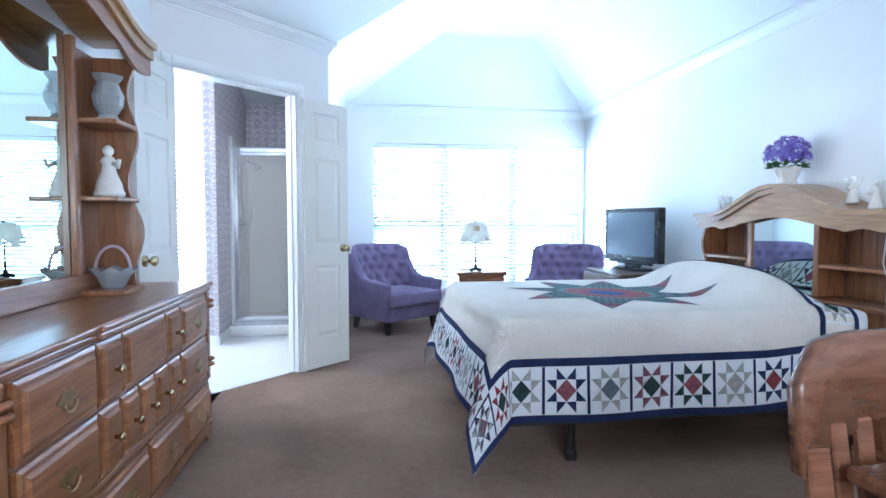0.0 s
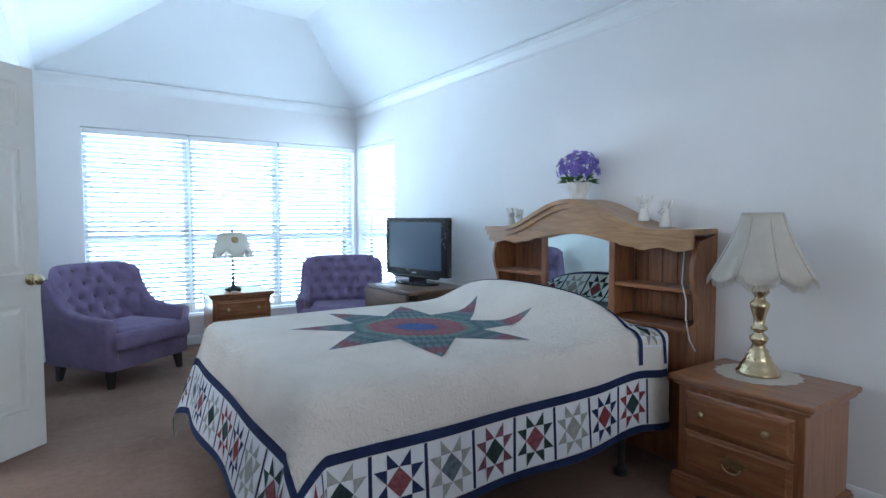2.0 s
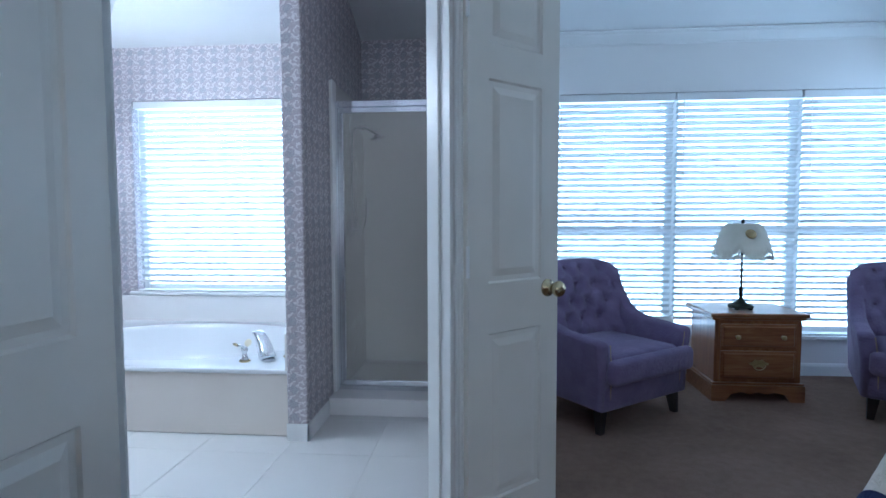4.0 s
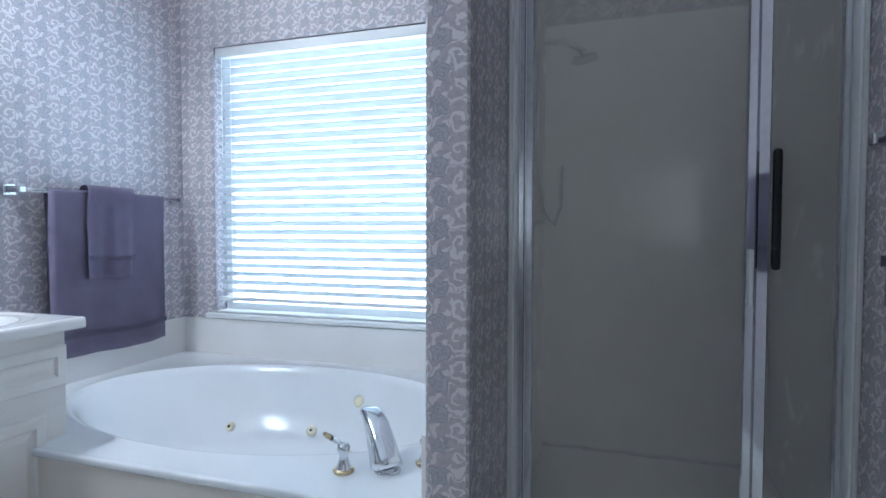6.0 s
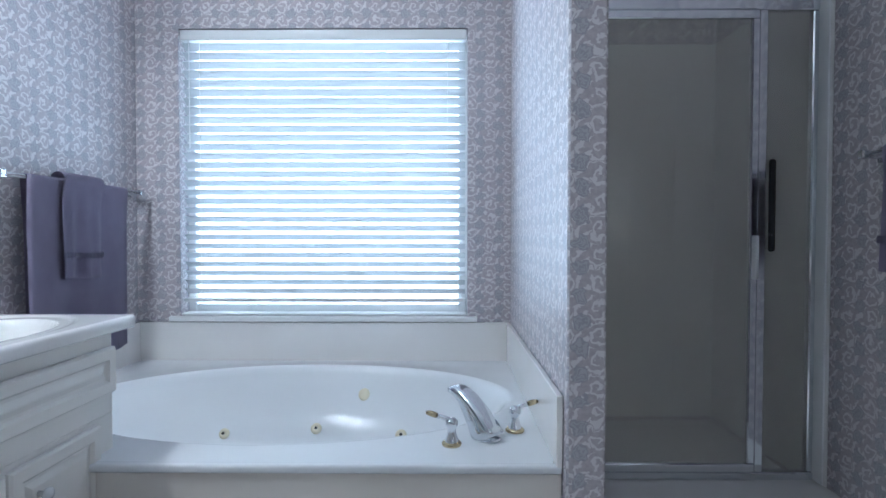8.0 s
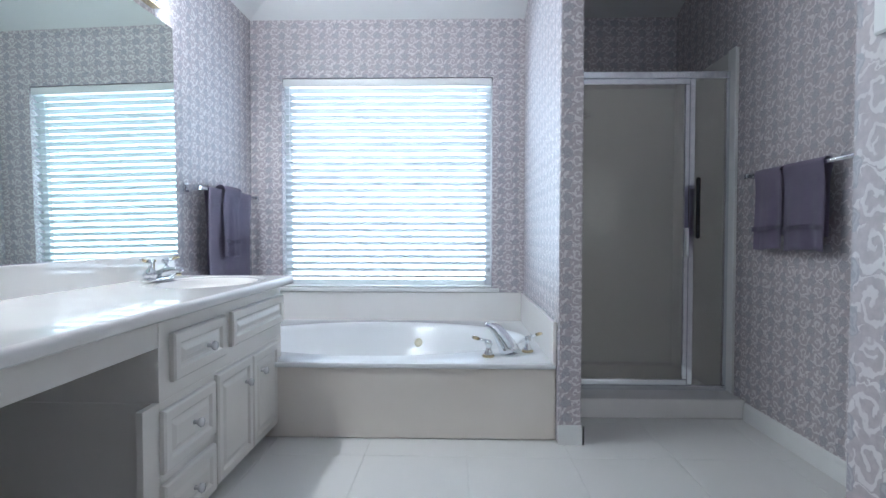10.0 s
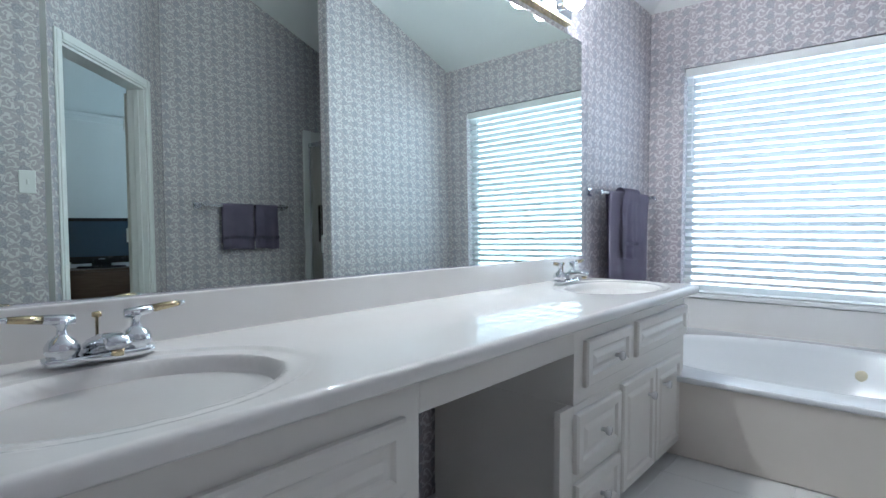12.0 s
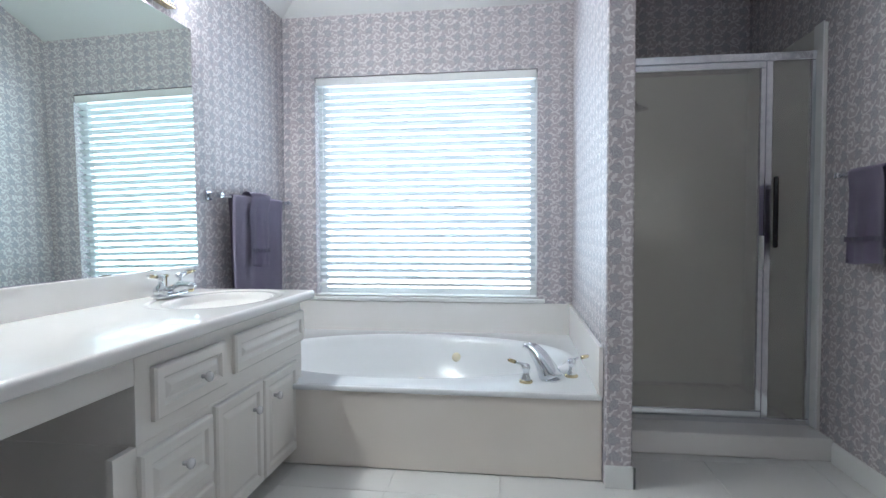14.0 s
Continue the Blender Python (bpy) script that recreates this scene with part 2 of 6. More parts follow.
def tube(points, radius, steps=8, bm=None, closed=False):
    """A round bar along a line of points."""
    bm = bm or bmesh.new()
    pts = [Vector(p) for p in points]
    rad = radius if isinstance(radius, (list, tuple)) else [radius] * len(pts)
    rings = []
    n = len(pts)
    for i, p in enumerate(pts):
        a = pts[(i - 1) % n] if closed or i else pts[0]
        b = pts[(i + 1) % n] if closed or i < n - 1 else pts[-1]
        d = (b - a).normalized()
        s = d.cross(Vector((0, 0, 1)))
        if s.length < 1e-3:
            s = d.cross(Vector((0, 1, 0)))
        s.normalize()
        u = s.cross(d)
        rings.append([bm.verts.new(p + rad[i] * (math.cos(2 * math.pi * k / steps) * s + math.sin(2 * math.pi * k / steps) * u)) for k in range(steps)])
    for i in range(n if closed else n - 1):
        a, b = rings[i], rings[(i + 1) % n]
        for k in range(steps):
            j = (k + 1) % steps
            bm.faces.new((a[k], a[j], b[j], b[k]))
    if not closed:
        bm.faces.new(rings[0][::-1])
        bm.faces.new(rings[-1])
    bmesh.ops.recalc_face_normals(bm, faces=bm.faces)
    return bm


def slab(outline, z0, z1, bm=None, m=None, bevel=0.0):
    """A flat solid with a given outline in x and y, from z0 to z1; m lays it elsewhere."""
    own = bmesh.new()
    lo = [own.verts.new((x, y, z0)) for x, y in outline]
    hi = [own.verts.new((x, y, z1)) for x, y in outline]
    own.faces.new(lo[::-1])
    own.faces.new(hi)
    n = len(outline)
    for i in range(n):
        own.faces.new((lo[i], lo[(i + 1) % n], hi[(i + 1) % n], hi[i]))
    bmesh.ops.recalc_face_normals(own, faces=own.faces)
    if bevel:
        es = [e for f in own.faces if len(f.verts) > 4 or n == 4 for e in f.edges]
        bmesh.ops.bevel(own, geom=list(set(es)), offset=bevel, segments=2, affect="EDGES", profile=0.5, clamp_overlap=True)
    if m is not None:
        bmesh.ops.transform(own, matrix=m, verts=own.verts)
    if bm is None:
        return own
    tmp = bpy.data.meshes.new("tmp")
    own.to_mesh(tmp)
    own.free()
    bm.from_mesh(tmp)
    bpy.data.meshes.remove(tmp)
    return bm


def sweep(profile, path, bm=None, closed=False):
    """A moulding: a profile of (out, up) carried along a level path; out is to the left of the way."""
    bm = bm or bmesh.new()
    pts = [Vector(p) for p in path]
    n, rings = len(pts), []
    for i, p in enumerate(pts):
        a = (p - pts[i - 1]).normalized() if i or closed else None
        b = (pts[(i + 1) % n] - p).normalized() if i < n - 1 or closed else None
        na = Vector((-a.y, a.x, 0)) if a else None
        nb = Vector((-b.y, b.x, 0)) if b else None
        if na and nb:
            o = (na + nb).normalized()
            o /= max(0.3, o.dot(na))
        else:
            o = na or nb
        rings.append([bm.verts.new(p + o * u + Vector((0, 0, v))) for u, v in profile])
    for i in range(n if closed else n - 1):
        a, b = rings[i], rings[(i + 1) % n]
        for k in range(len(profile)):
            j = (k + 1) % len(profile)
            bm.faces.new((a[k], a[j], b[j], b[k]))
    if not closed:
        bm.faces.new(rings[0][::-1])
        bm.faces.new(rings[-1])
    bmesh.ops.recalc_face_normals(bm, faces=bm.faces)
    return bm


def wall_along(name, p, q, z0, z1, thick, mats, holes=(), label="", inner=0):
    """A wall from p to q whose room face lies on the line; its thickness goes to the right of the way. holes: (s0, s1, z0, z1)."""
    p, q = Vector((*p, 0)), Vector((*q, 0))
    d = (q - p)
    length = d.length
    d.normalize()
    m = Matrix(((d.x, d.y, 0, p.x), (d.y, -d.x, 0, p.y), (0, 0, 1, 0), (0, 0, 0, 1)))
    bm = bmesh.new()
    cuts = sorted({0.0, length, *[h[0] for h in holes], *[h[1] for h in holes]})
    for a, b in zip(cuts, cuts[1:]):
        mid = (a + b) / 2
        zs = [z0]
        for h in sorted(holes, key=lambda h: h[2]):
            if h[0] < mid < h[1]:
                zs += [h[2], h[3]]
        zs.append(z1)
        for c, e in zip(zs[::2], zs[1::2]):
            if e - c > 1e-4:
                box(bm, a, b, 0, thick, c, e)
    bmesh.ops.remove_doubles(bm, verts=bm.verts, dist=1e-5)
    bm.verts.index_update()
    pairs = {}
    for f in bm.faces:
        pairs.setdefault(frozenset(v.index for v in f.verts), []).append(f)
    dead = [f for fs in pairs.values() if len(fs) > 1 for f in fs]
    if dead:
        bmesh.ops.delete(bm, geom=dead, context="FACES")
    for f in bm.faces:
        c = f.calc_center_median()
        f.material_index = 1 if (isinstance(mats, list) and c.y > thick - 1e-4) else 0
    bmesh.ops.transform(bm, matrix=m, verts=bm.verts)
    bmesh.ops.recalc_face_normals(bm, faces=bm.faces)
    ob = new(name, mesh_of(bm, name, mats))
    return tagged(ob, label or name.replace("_", " "), "wall", kind="structure")


# ---- the plan ----
XR, YW, XA, XL, YS = 2.99, 7.31, -0.087, -1.043, -1.3      # bedroom: bed wall, window wall, alcove side, dresser wall, wall behind
BL, BB, BR, BN, BS = -3.21, 7.217, -0.20, -1.161, 2.35       # bath: mirror wall, window wall, towel wall, corner wall, wall behind
ZC, ZF, ZD = 2.50, 3.05, 2.09                             # springing of the ceilings, flat of the bedroom, door head
DP, DQ = (XL, XL + 5.15), (XA, XA + 5.15)                  # ends of the slanting door wall on the bedroom side
HL, HR = (-0.965, 4.185), (-0.305, 4.845)                    # door jambs
WX0, WX1, WZ0, WZ1 = 0.29, 2.955, 0.30, 2.09               # bedroom window
SY0, SY1 = 6.40, 7.255                                    # corner window on the bed wall
VX0, VX1, VZ0, VZ1 = -2.985, -1.482, 0.60, 2.092           # bath window
CX0, CX1, CY = -1.258, -1.15, 5.878                        # end of the wall between tub and shower

wall_along("wall_bed", (XR, YS - 0.12), (XR, YW), 0, ZC + 0.12, 0.14, PAINT, [(SY0 - YS + 0.12, SY1 - YS + 0.12, WZ0, WZ1)], "off-white painted bedroom wall behind the bed")
wall_along("wall_window", (XR + 0.14, YW), (XA - 0.05, YW), 0, ZC + 0.12, 0.14, PAINT, [(XR + 0.14 - WX1, XR + 0.14 - WX0, WZ0, WZ1)], "white painted bedroom wall with a wide window")
wall_along("wall_alcove", (XA, YW), DQ, 0, ZC + 0.12, 0.113, PAINT, (), "painted wall beside the sitting corner")
SL = (Vector(DQ) - Vector(DP)).length
sr = (Vector(DQ) - Vector(HR)).length
sl = (Vector(DQ) - Vector(HL)).length
wall_along("wall_doors", DQ, DP, 0, 3.3, 0.116, [PAINT, PAPER], [(sr, sl, -0.01, ZD)], "slanting wall with the double doors to the bath")
wall_along("wall_dresser", DP, (XL, YS - 0.12), 0, ZC + 0.12, 0.116, PAINT, (), "painted bedroom wall behind the dresser")
# the hole is made up: it lets the added fill light in
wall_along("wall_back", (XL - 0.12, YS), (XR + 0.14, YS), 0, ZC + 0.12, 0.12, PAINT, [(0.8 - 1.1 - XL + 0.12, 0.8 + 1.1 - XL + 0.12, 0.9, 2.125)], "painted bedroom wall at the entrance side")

ZT = 3.3
wall_along("wall_bath_window", (BR + 0.11, BB), (BL - 0.12, BB), 0, ZT, 0.14, PAPER, [(BR + 0.11 - VX1, BR + 0.11 - VX0, VZ0, VZ1)], "bath wall in scroll-patterned wallpaper with the tub window")
wall_along("wall_mirror", (BL, BB), (BL, BS - 0.12), 0, ZT, 0.12, PAPER, (), "bath wall in scroll-patterned wallpaper behind the vanity")
wall_along("wall_bath_back", (BL, BS), (BN + 0.01, BS), 0, ZT, 0.12, PAPER, (), "bath wall in scroll-patterned wallpaper at the closet end")
wall_along("wall_corner", (BN - 0.002, BS), (BN - 0.002, BN + 5.314), 0, ZT, 0.002, PAPER, (), "bath wall in scroll-patterned wallpaper beside the doors")
wall_along("wall_towel", (BR - 0.002, BR + 5.314), (BR - 0.002, BB), 0, ZT, 0.002, PAPER, (), "bath wall in scroll-patterned wallpaper with a towel bar")
bm = boxes((CX0, CX1, CY, BB - 0.001, 0, ZT), bevel=0.006)
tagged(part("wall_tub", bm, PAPER), "short papered wall between the tub and the shower", "wall", kind="structure")

# window sills, returns and outer frames
def window(name, x0, x1, z0, z1, m, units, rail, label):
    """Sashes, mullions, sill and panes in the opening; local y runs outwards through the wall."""
    w = thing(name, label, "window", m, kind="structure")
    step = (x1 - x0) / units
    fr = bmesh.new()
    for i in range(units):
        a, b = x0 + i * step, x0 + (i + 1) * step
        for r in ((a, a + 0.045, z0, z1), (b - 0.045, b, z0, z1), (a + 0.045, b - 0.045, z0, z0 + 0.05), (a + 0.045, b - 0.045, z1 - 0.05, z1), (a + 0.045, b - 0.045, rail - 0.03, rail + 0.03))[:5 if rail else 4]:
            box(fr, r[0], r[1], 0.085, 0.125, r[2], r[3], bevel=0.004)
    part("window_frame", fr, TRIM, w)
    for i in range(units):
        a, b = x0 + i * step, x0 + (i + 1) * step
        for c, d in ((z0 + 0.045, rail - 0.028), (rail + 0.028, z1 - 0.045)) if rail else ((z0 + 0.045, z1 - 0.045),):
            p = part("pane", boxes((a + 0.042, b - 0.042, 0.103, 0.107, c, d)), GLASS, w)
            p.visible_shadow = False
    sill = boxes((x0 - 0.05, x1 + 0.05, -0.035, -0.001, z0 - 0.028, z0 - 0.001), (x0 + 0.001, x1 - 0.001, -0.001, 0.084, z0, z0 + 0.012), bevel=0.005)
    part("window_sill", sill, TRIM, w)
    return w


def to_wall(origin, along):
    d = Vector(along).normalized()
    return Matrix(((d.x, -d.y, 0, origin[0]), (d.y, d.x, 0, origin[1]), (0, 0, 1, 0), (0, 0, 0, 1)))


window("window_1", WX0, WX1, WZ0, WZ1, to_wall((0, YW), (1, 0)), 3, 1.06, "wide white window of three sashes behind blinds")
window("window_2", -SY1, -SY0, WZ0, WZ1, to_wall((XR, 0), (0, -1)), 1, 1.06, "white corner window behind a blind")
# unseen window, added only to carry the fill lamp
window("window_added", -1.9, 0.3, 0.9, WZ1, to_wall((0, YS), (-1, 0)), 2, 1.5, "unseen white window added at the entrance side for fill light")
window("window_3", VX0, VX1, VZ0, VZ1, to_wall((0, BB), (1, 0)), 1, 0, "white bath window behind a blind above the tub")


def blind(x0, x1, z0, z1, m, label, group, raise_to, pitch=0.0455, tilt=-34):
    w = thing("window_blind", label, "blind", m, group)
    head = boxes((x0, x1, 0.003, 0.062, z1 - 0.058, z1 - 0.004), bevel=0.004)
    part("headrail", head, TRIM, w)
    n = int((z1 - 0.075 - raise_to - 0.03) / pitch)
    sb = bmesh.new()
    rows = []
    for k in range(5):
        y = -0.025 + 0.0125 * k
        rows.append([sb.verts.new((x, y, 0.0035 * (1 - (y / 0.025) ** 2) + dz)) for dz in (0.0, 0.0026) for x in (x0 + 0.006, x1 - 0.006)])
    for a, b in zip(rows, rows[1:]):
        sb.faces.new((a[0], a[1], b[1], b[0]))
        sb.faces.new((a[2], b[2], b[3], a[3]))
        sb.faces.new((a[0], b[0], b[2], a[2]))
        sb.faces.new((a[1], a[3], b[3], b[1]))
    sb.faces.new((rows[0][0], rows[0][2], rows[0][3], rows[0][1]))
    sb.faces.new((rows[-1][0], rows[-1][1], rows[-1][3], rows[-1][2]))
    me = mesh_of(sb, "slat", VINYL)
    rnd = random.Random(int(100 * x0))
    for i in range(n):
        s = new("slat", me)
        s.parent = w
        s.matrix_basis = pose(0, 0.034, z1 - 0.085 - i * pitch, tilt + rnd.uniform(-1.5, 1.5))
    zb = z1 - 0.085 - n * pitch
    part("bottom_rail", boxes((x0 + 0.004, x1 - 0.004, 0.008, 0.06, zb - 0.008, zb + 0.012), bevel=0.004), TRIM, w)
    for x in (x0 + 0.1, x1 - 0.1):
        part("ladder_cord", tube([(x, 0.008, zb), (x, 0.008, z1 - 0.06)], 0.0012, 5), TRIM, w)
    part("tilt_wand", tube([(x0 + 0.05, -0.004, z1 - 0.06), (x0 + 0.052, -0.006, z1 - 0.62)], 0.003, 6), TRIM, w)
    return w


st = (WX1 - WX0) / 3
for i in range(3):
    blind(WX0 + i * st + 0.006, WX0 + (i + 1) * st - 0.006, WZ0, WZ1, to_wall((0, YW), (1, 0)), "white two-inch slatted blind, lowered, slats tilted half open", "blinds of the bedroom windows", WZ0 + 0.09)
blind(-SY1 + 0.006, -SY0 - 0.006, WZ0, WZ1, to_wall((XR, 0), (0, -1)), "white slatted blind in the corner window", "blinds of the bedroom windows", WZ0 + 0.09)
blind(VX0 + 0.006, VX1 - 0.006, VZ0, VZ1, to_wall((0, BB), (1, 0)), "white two-inch slatted blind, fully lowered over the tub", "", VZ0 + 0.02, 0.0475)

# ceilings
def faces(polys):
    bm = bmesh.new()
    for p in polys:
        bm.faces.new([bm.verts.new(v) for v in p])
    bmesh.ops.remove_doubles(bm, verts=bm.verts, dist=1e-4)
    return bm


A0, A1, A2, A3 = (XA, YW, ZC), (XR, YW, ZC), (XR, YS, ZC), (XL, YS, ZC)
A4, A5 = (*DP, ZC), (*DQ, ZC)
F0, F1, F2, F3 = (XA + 1.06, YW - 1.08, ZF), (XR - 1.0, YW - 1.08, ZF), (XR - 1.0, YS + 1.0, ZF), (XL + 1.0, YS + 1.0, ZF)
F4, F5 = (XL + 1.0, DP[1] - 0.414, ZF), (XA + 1.06, DQ[1] - 0.414, ZF)
bm = faces([(A0, F0, F1, A1), (A1, F1, F2, A2), (A2, F2, F3, A3), (A3, F3, F4, A4), (A4, F4, F5, A5), (A5, F5, F0, A0), (F0, F5, F4, F3, F2, F1)])
lid = bmesh.ops.extrude_face_region(bm, geom=bm.faces[:])
bmesh.ops.translate(bm, vec=(0, 0, 0.1), verts=[v for v in lid["geom"] if isinstance(v, bmesh.types.BMVert)])
bmesh.ops.recalc_face_normals(bm, faces=bm.faces)
tagged(part("ceiling", bm, CEIL), "white vaulted bedroom ceiling with sloping sides", "ceiling", kind="structure")

e, zt = 1.7, ZC + 0.41 * 1.7
B0, B1, B2, B3 = (BL, BB, ZC), (BR + 0.15, BB, ZC), (BR + 0.15, BB - e, zt), (BL + e, BB - e, zt)
bm = faces([(B0, B1, B2, B3), (B0, B3, (BL + e, BS - 0.1, zt), (BL, BS - 0.1, ZC)), (B3, B2, (BR + 0.15, BS - 0.1, zt), (BL + e, BS - 0.1, zt))])
lid = bmesh.ops.extrude_face_region(bm, geom=bm.faces[:])
bmesh.ops.translate(bm, vec=(0, 0, 0.1), verts=[v for v in lid["geom"] if isinstance(v, bmesh.types.BMVert)])
bmesh.ops.recalc_face_normals(bm, faces=bm.faces)
tagged(part("ceiling_bath", bm, CEIL), "white sloping bath ceiling", "ceiling", kind="structure")

# floors
def carpet():
    m, t, b = nodes("carpet", 0.95)
    v = coords(t)
    broad = noise_tex(t, v, 1.6, 3, 0.5, 0.4)
    tuft = noise_tex(t, v, 160, 2, 0.7)
    mid = noise_tex(t, v, 22, 3)
    f = calc(t, "ADD", calc(t, "MULTIPLY", broad, 0.5), calc(t, "ADD", calc(t, "MULTIPLY", tuft, 0.3), calc(t, "MULTIPLY", mid, 0.2)))
    t.links.new(ramp(t, f, [(0.35, (0.18, 0.115, 0.082)), (0.5, (0.25, 0.166, 0.122)), (0.65, (0.325, 0.225, 0.172))]), b.inputs["Base Color"])
    b.inputs["Specular IOR Level"].default_value = 0.1
    bump(t, b, calc(t, "ADD", tuft, calc(t, "MULTIPLY", mid, 1.5)), 0.9, 0.006)
    return m


off = 0.06 / math.sqrt(2)
cpts = [(XL, YS), (XR, YS), (XR, YW), (XA, YW), (XA, DQ[1] - 0.0), (HR[0], HR[1]), (HR[0] - off, HR[1] + off), (HL[0] - off, HL[1] + off), HL, DP]
tagged(part("floor_carpet", slab(cpts, -0.08, 0.0), carpet()), "brown cut-pile bedroom carpet", "floor", kind="structure")
tagged(part("floor_bath", boxes((BL - 0.1, BR + 0.1, BS - 0.1, BB + 0.05, -0.16, -0.0025)), GROUT), "pale floor grout under the bath tiles", "floor", kind="structure")
tagged(part("ground", boxes((-60, 60, -60, 60, -0.6, -0.5)), mottled("lawn", (0.05, 0.09, 0.03), (0.09, 0.14, 0.05), 0.9, 0.5, 40, 0.4)), "green lawn round the house", "ground", kind="structure")


# ---- doors, casings, skirtings ----
DD = Vector((1, 1, 0)).normalized()
DN = Vector((1, -1, 0)).normalized()                       # from the door wall into the bedroom


def frame_run(p0, p1, out, width, depth, z1, label, name="door_casing"):
    """Architrave round a doorway: two legs and a head, proud of the wall by depth."""
    p0, p1, out = Vector((*p0, 0)), Vector((*p1, 0)), Vector((*out, 0))
    d = (p1 - p0).normalized()
    m = Matrix(((d.x, out.x, 0, p0.x), (d.y, out.y, 0, p0.y), (0, 0, 1, 0), (0, 0, 0, 1)))
    w = (p1 - p0).length
    t = thing(name, label, "door frame", kind="structure")
    for a, b, c, e in ((-width, 0, 0.0, z1 + width), (w, w + width, 0.0, z1 + width), (0, w, z1, z1 + width)):
        bm = boxes((a, b, 0.001, depth * 0.65, c, e), bevel=0.003)
        ia, ib = (a + 0.012, b - 0.012) if b - a < 0.2 else (a, b)
        ic, ie = (c, e - 0.012) if b - a < 0.2 else (c + 0.012, e - 0.012)
        box(bm, ia, ib, depth * 0.6, depth, ic, ie, bevel=0.003)
        bmesh.ops.transform(bm, matrix=m, verts=bm.verts)
        bmesh.ops.recalc_face_normals(bm, faces=bm.faces)
        part("casing", bm, TRIM, t)
    return t


frame_run(HL, HR, DN[:2], 0.06, 0.018, ZD, "white moulded casing of the double doorway, bedroom side")
off = 0.116 / math.sqrt(2)
frame_run((HL[0] - off, HL[1] + off), (HR[0] - off, HR[1] + off), (-DN)[:2], 0.062, 0.018, ZD, "white moulded casing of the double doorway, bath side")
jm = bmesh.new()
W = (Vector(HR) - Vector(HL)).length
for r in ((0.0005, 0.016, 0, 0.116, 0, ZD - 0.0005), (W - 0.016, W - 0.0005, 0, 0.116, 0, ZD - 0.0005), (0.016, W - 0.016, 0, 0.116, ZD - 0.016, ZD - 0.0005), (0.016, 0.026, 0.045, 0.08, 0, ZD - 0.016), (W - 0.026, W - 0.016, 0.045, 0.08, 0, ZD - 0.016)):
    box(jm, *r, bevel=0.002)
bmesh.ops.transform(jm, matrix=Matrix(((DD.x, -DN.x, 0, HL[0]), (DD.y, -DN.y, 0, HL[1]), (0, 0, 1, 0), (0, 0, 0, 1))), verts=jm.verts)
bmesh.ops.recalc_face_normals(jm, faces=jm.faces)
tagged(part("door_jamb", jm, TRIM), "white door jamb lining of the bath doorway", "door frame", kind="structure")


def panel_face(bm, x0, x1, z0, z1, y, out):
    """A raised and fielded panel on one face of a leaf."""
    s = 0.022
    rings = []
    for inset, dy in ((0, 0.0), (0.006, -0.007), (s, -0.007), (s + 0.024, 0.001)):
        yy = y + out * dy
        rings.append([bm.verts.new(p) for p in ((x0 + inset, yy, z0 + inset), (x1 - inset, yy, z0 + inset), (x1 - inset, yy, z1 - inset), (x0 + inset, yy, z1 - inset))])
    for a, b in zip(rings, rings[1:]):
        for i in range(4):
            bm.faces.new((a[i], a[(i + 1) % 4], b[(i + 1) % 4], b[i]))
    bm.faces.new(rings[-1])


def leaf(name, hinge, towards, label, w):
    h, th = 2.045, 0.035
    d = (Vector(towards) - Vector(hinge)).normalized()
    m = Matrix(((d.x, -d.y, 0, hinge[0]), (d.y, d.x, 0, hinge[1]), (0, 0, 1, 0.012), (0, 0, 0, 1)))
    t = thing(name, label, "door", m, kind="structure")
    spans = ((0.225, 0.79), (0.955, 1.61), (1.725, 1.955))
    bm = bmesh.new()
    x0, x1 = 0.088, w - 0.088
    for y, out in ((-th / 2, -1), (th / 2, 1)):
        xs, zs = (0, x0, x1, w), [0, *[z for s in spans for z in s], h]
        for i in range(3):
            for k in range(len(zs) - 1):
                if i == 1 and k % 2 == 1:
                    panel_face(bm, xs[i], xs[i + 1], zs[k], zs[k + 1], y, out)
                else:
                    bm.faces.new([bm.verts.new((a, y, b)) for a, b in ((xs[i], zs[k]), (xs[i + 1], zs[k]), (xs[i + 1], zs[k + 1]), (xs[i], zs[k + 1]))])
    for a, b in (((0, 0), (w, 0)), ((w, 0), (w, h)), ((w, h), (0, h)), ((0, h), (0, 0))):
        bm.faces.new([bm.verts.new(p) for p in ((a[0], -th / 2, a[1]), (b[0], -th / 2, b[1]), (b[0], th / 2, b[1]), (a[0], th / 2, a[1]))])
    bmesh.ops.remove_doubles(bm, verts=bm.verts, dist=1e-5)
    bmesh.ops.recalc_face_normals(bm, faces=bm.faces)
    part("leaf", bm, DOORW, t)
    for sgn in (1, -1):
        kn = lathe([(0, 0), (0.032, 0.0), (0.032, 0.006), (0.013, 0.01), (0.011, 0.03), (0.024, 0.04), (0.029, 0.052), (0.024, 0.064), (0, 0.068)], 20)
        part("door_knob", kn, BRASS, t, "round brass knob", True, pose(w - 0.055, sgn * th / 2, 0.92, -90 * sgn))
    for z in (0.2, 1.03, 1.83):
        part("hinge", lathe([(0, -0.05), (0.006, -0.05), (0.006, 0.05), (0, 0.05)], 8), TRIM, t, "", False, pose(-0.004, -th / 2 - 0.004, z))
    return t


leaf("door_1", (-0.272, 4.846), (0.041, 5.134), "white moulded three-panel door leaf with brass knob, folded open", 0.425)
leaf("door_2", (-0.955, 4.155), (-1.008, 3.70), "white moulded three-panel door leaf standing open beside the dresser", 0.45)

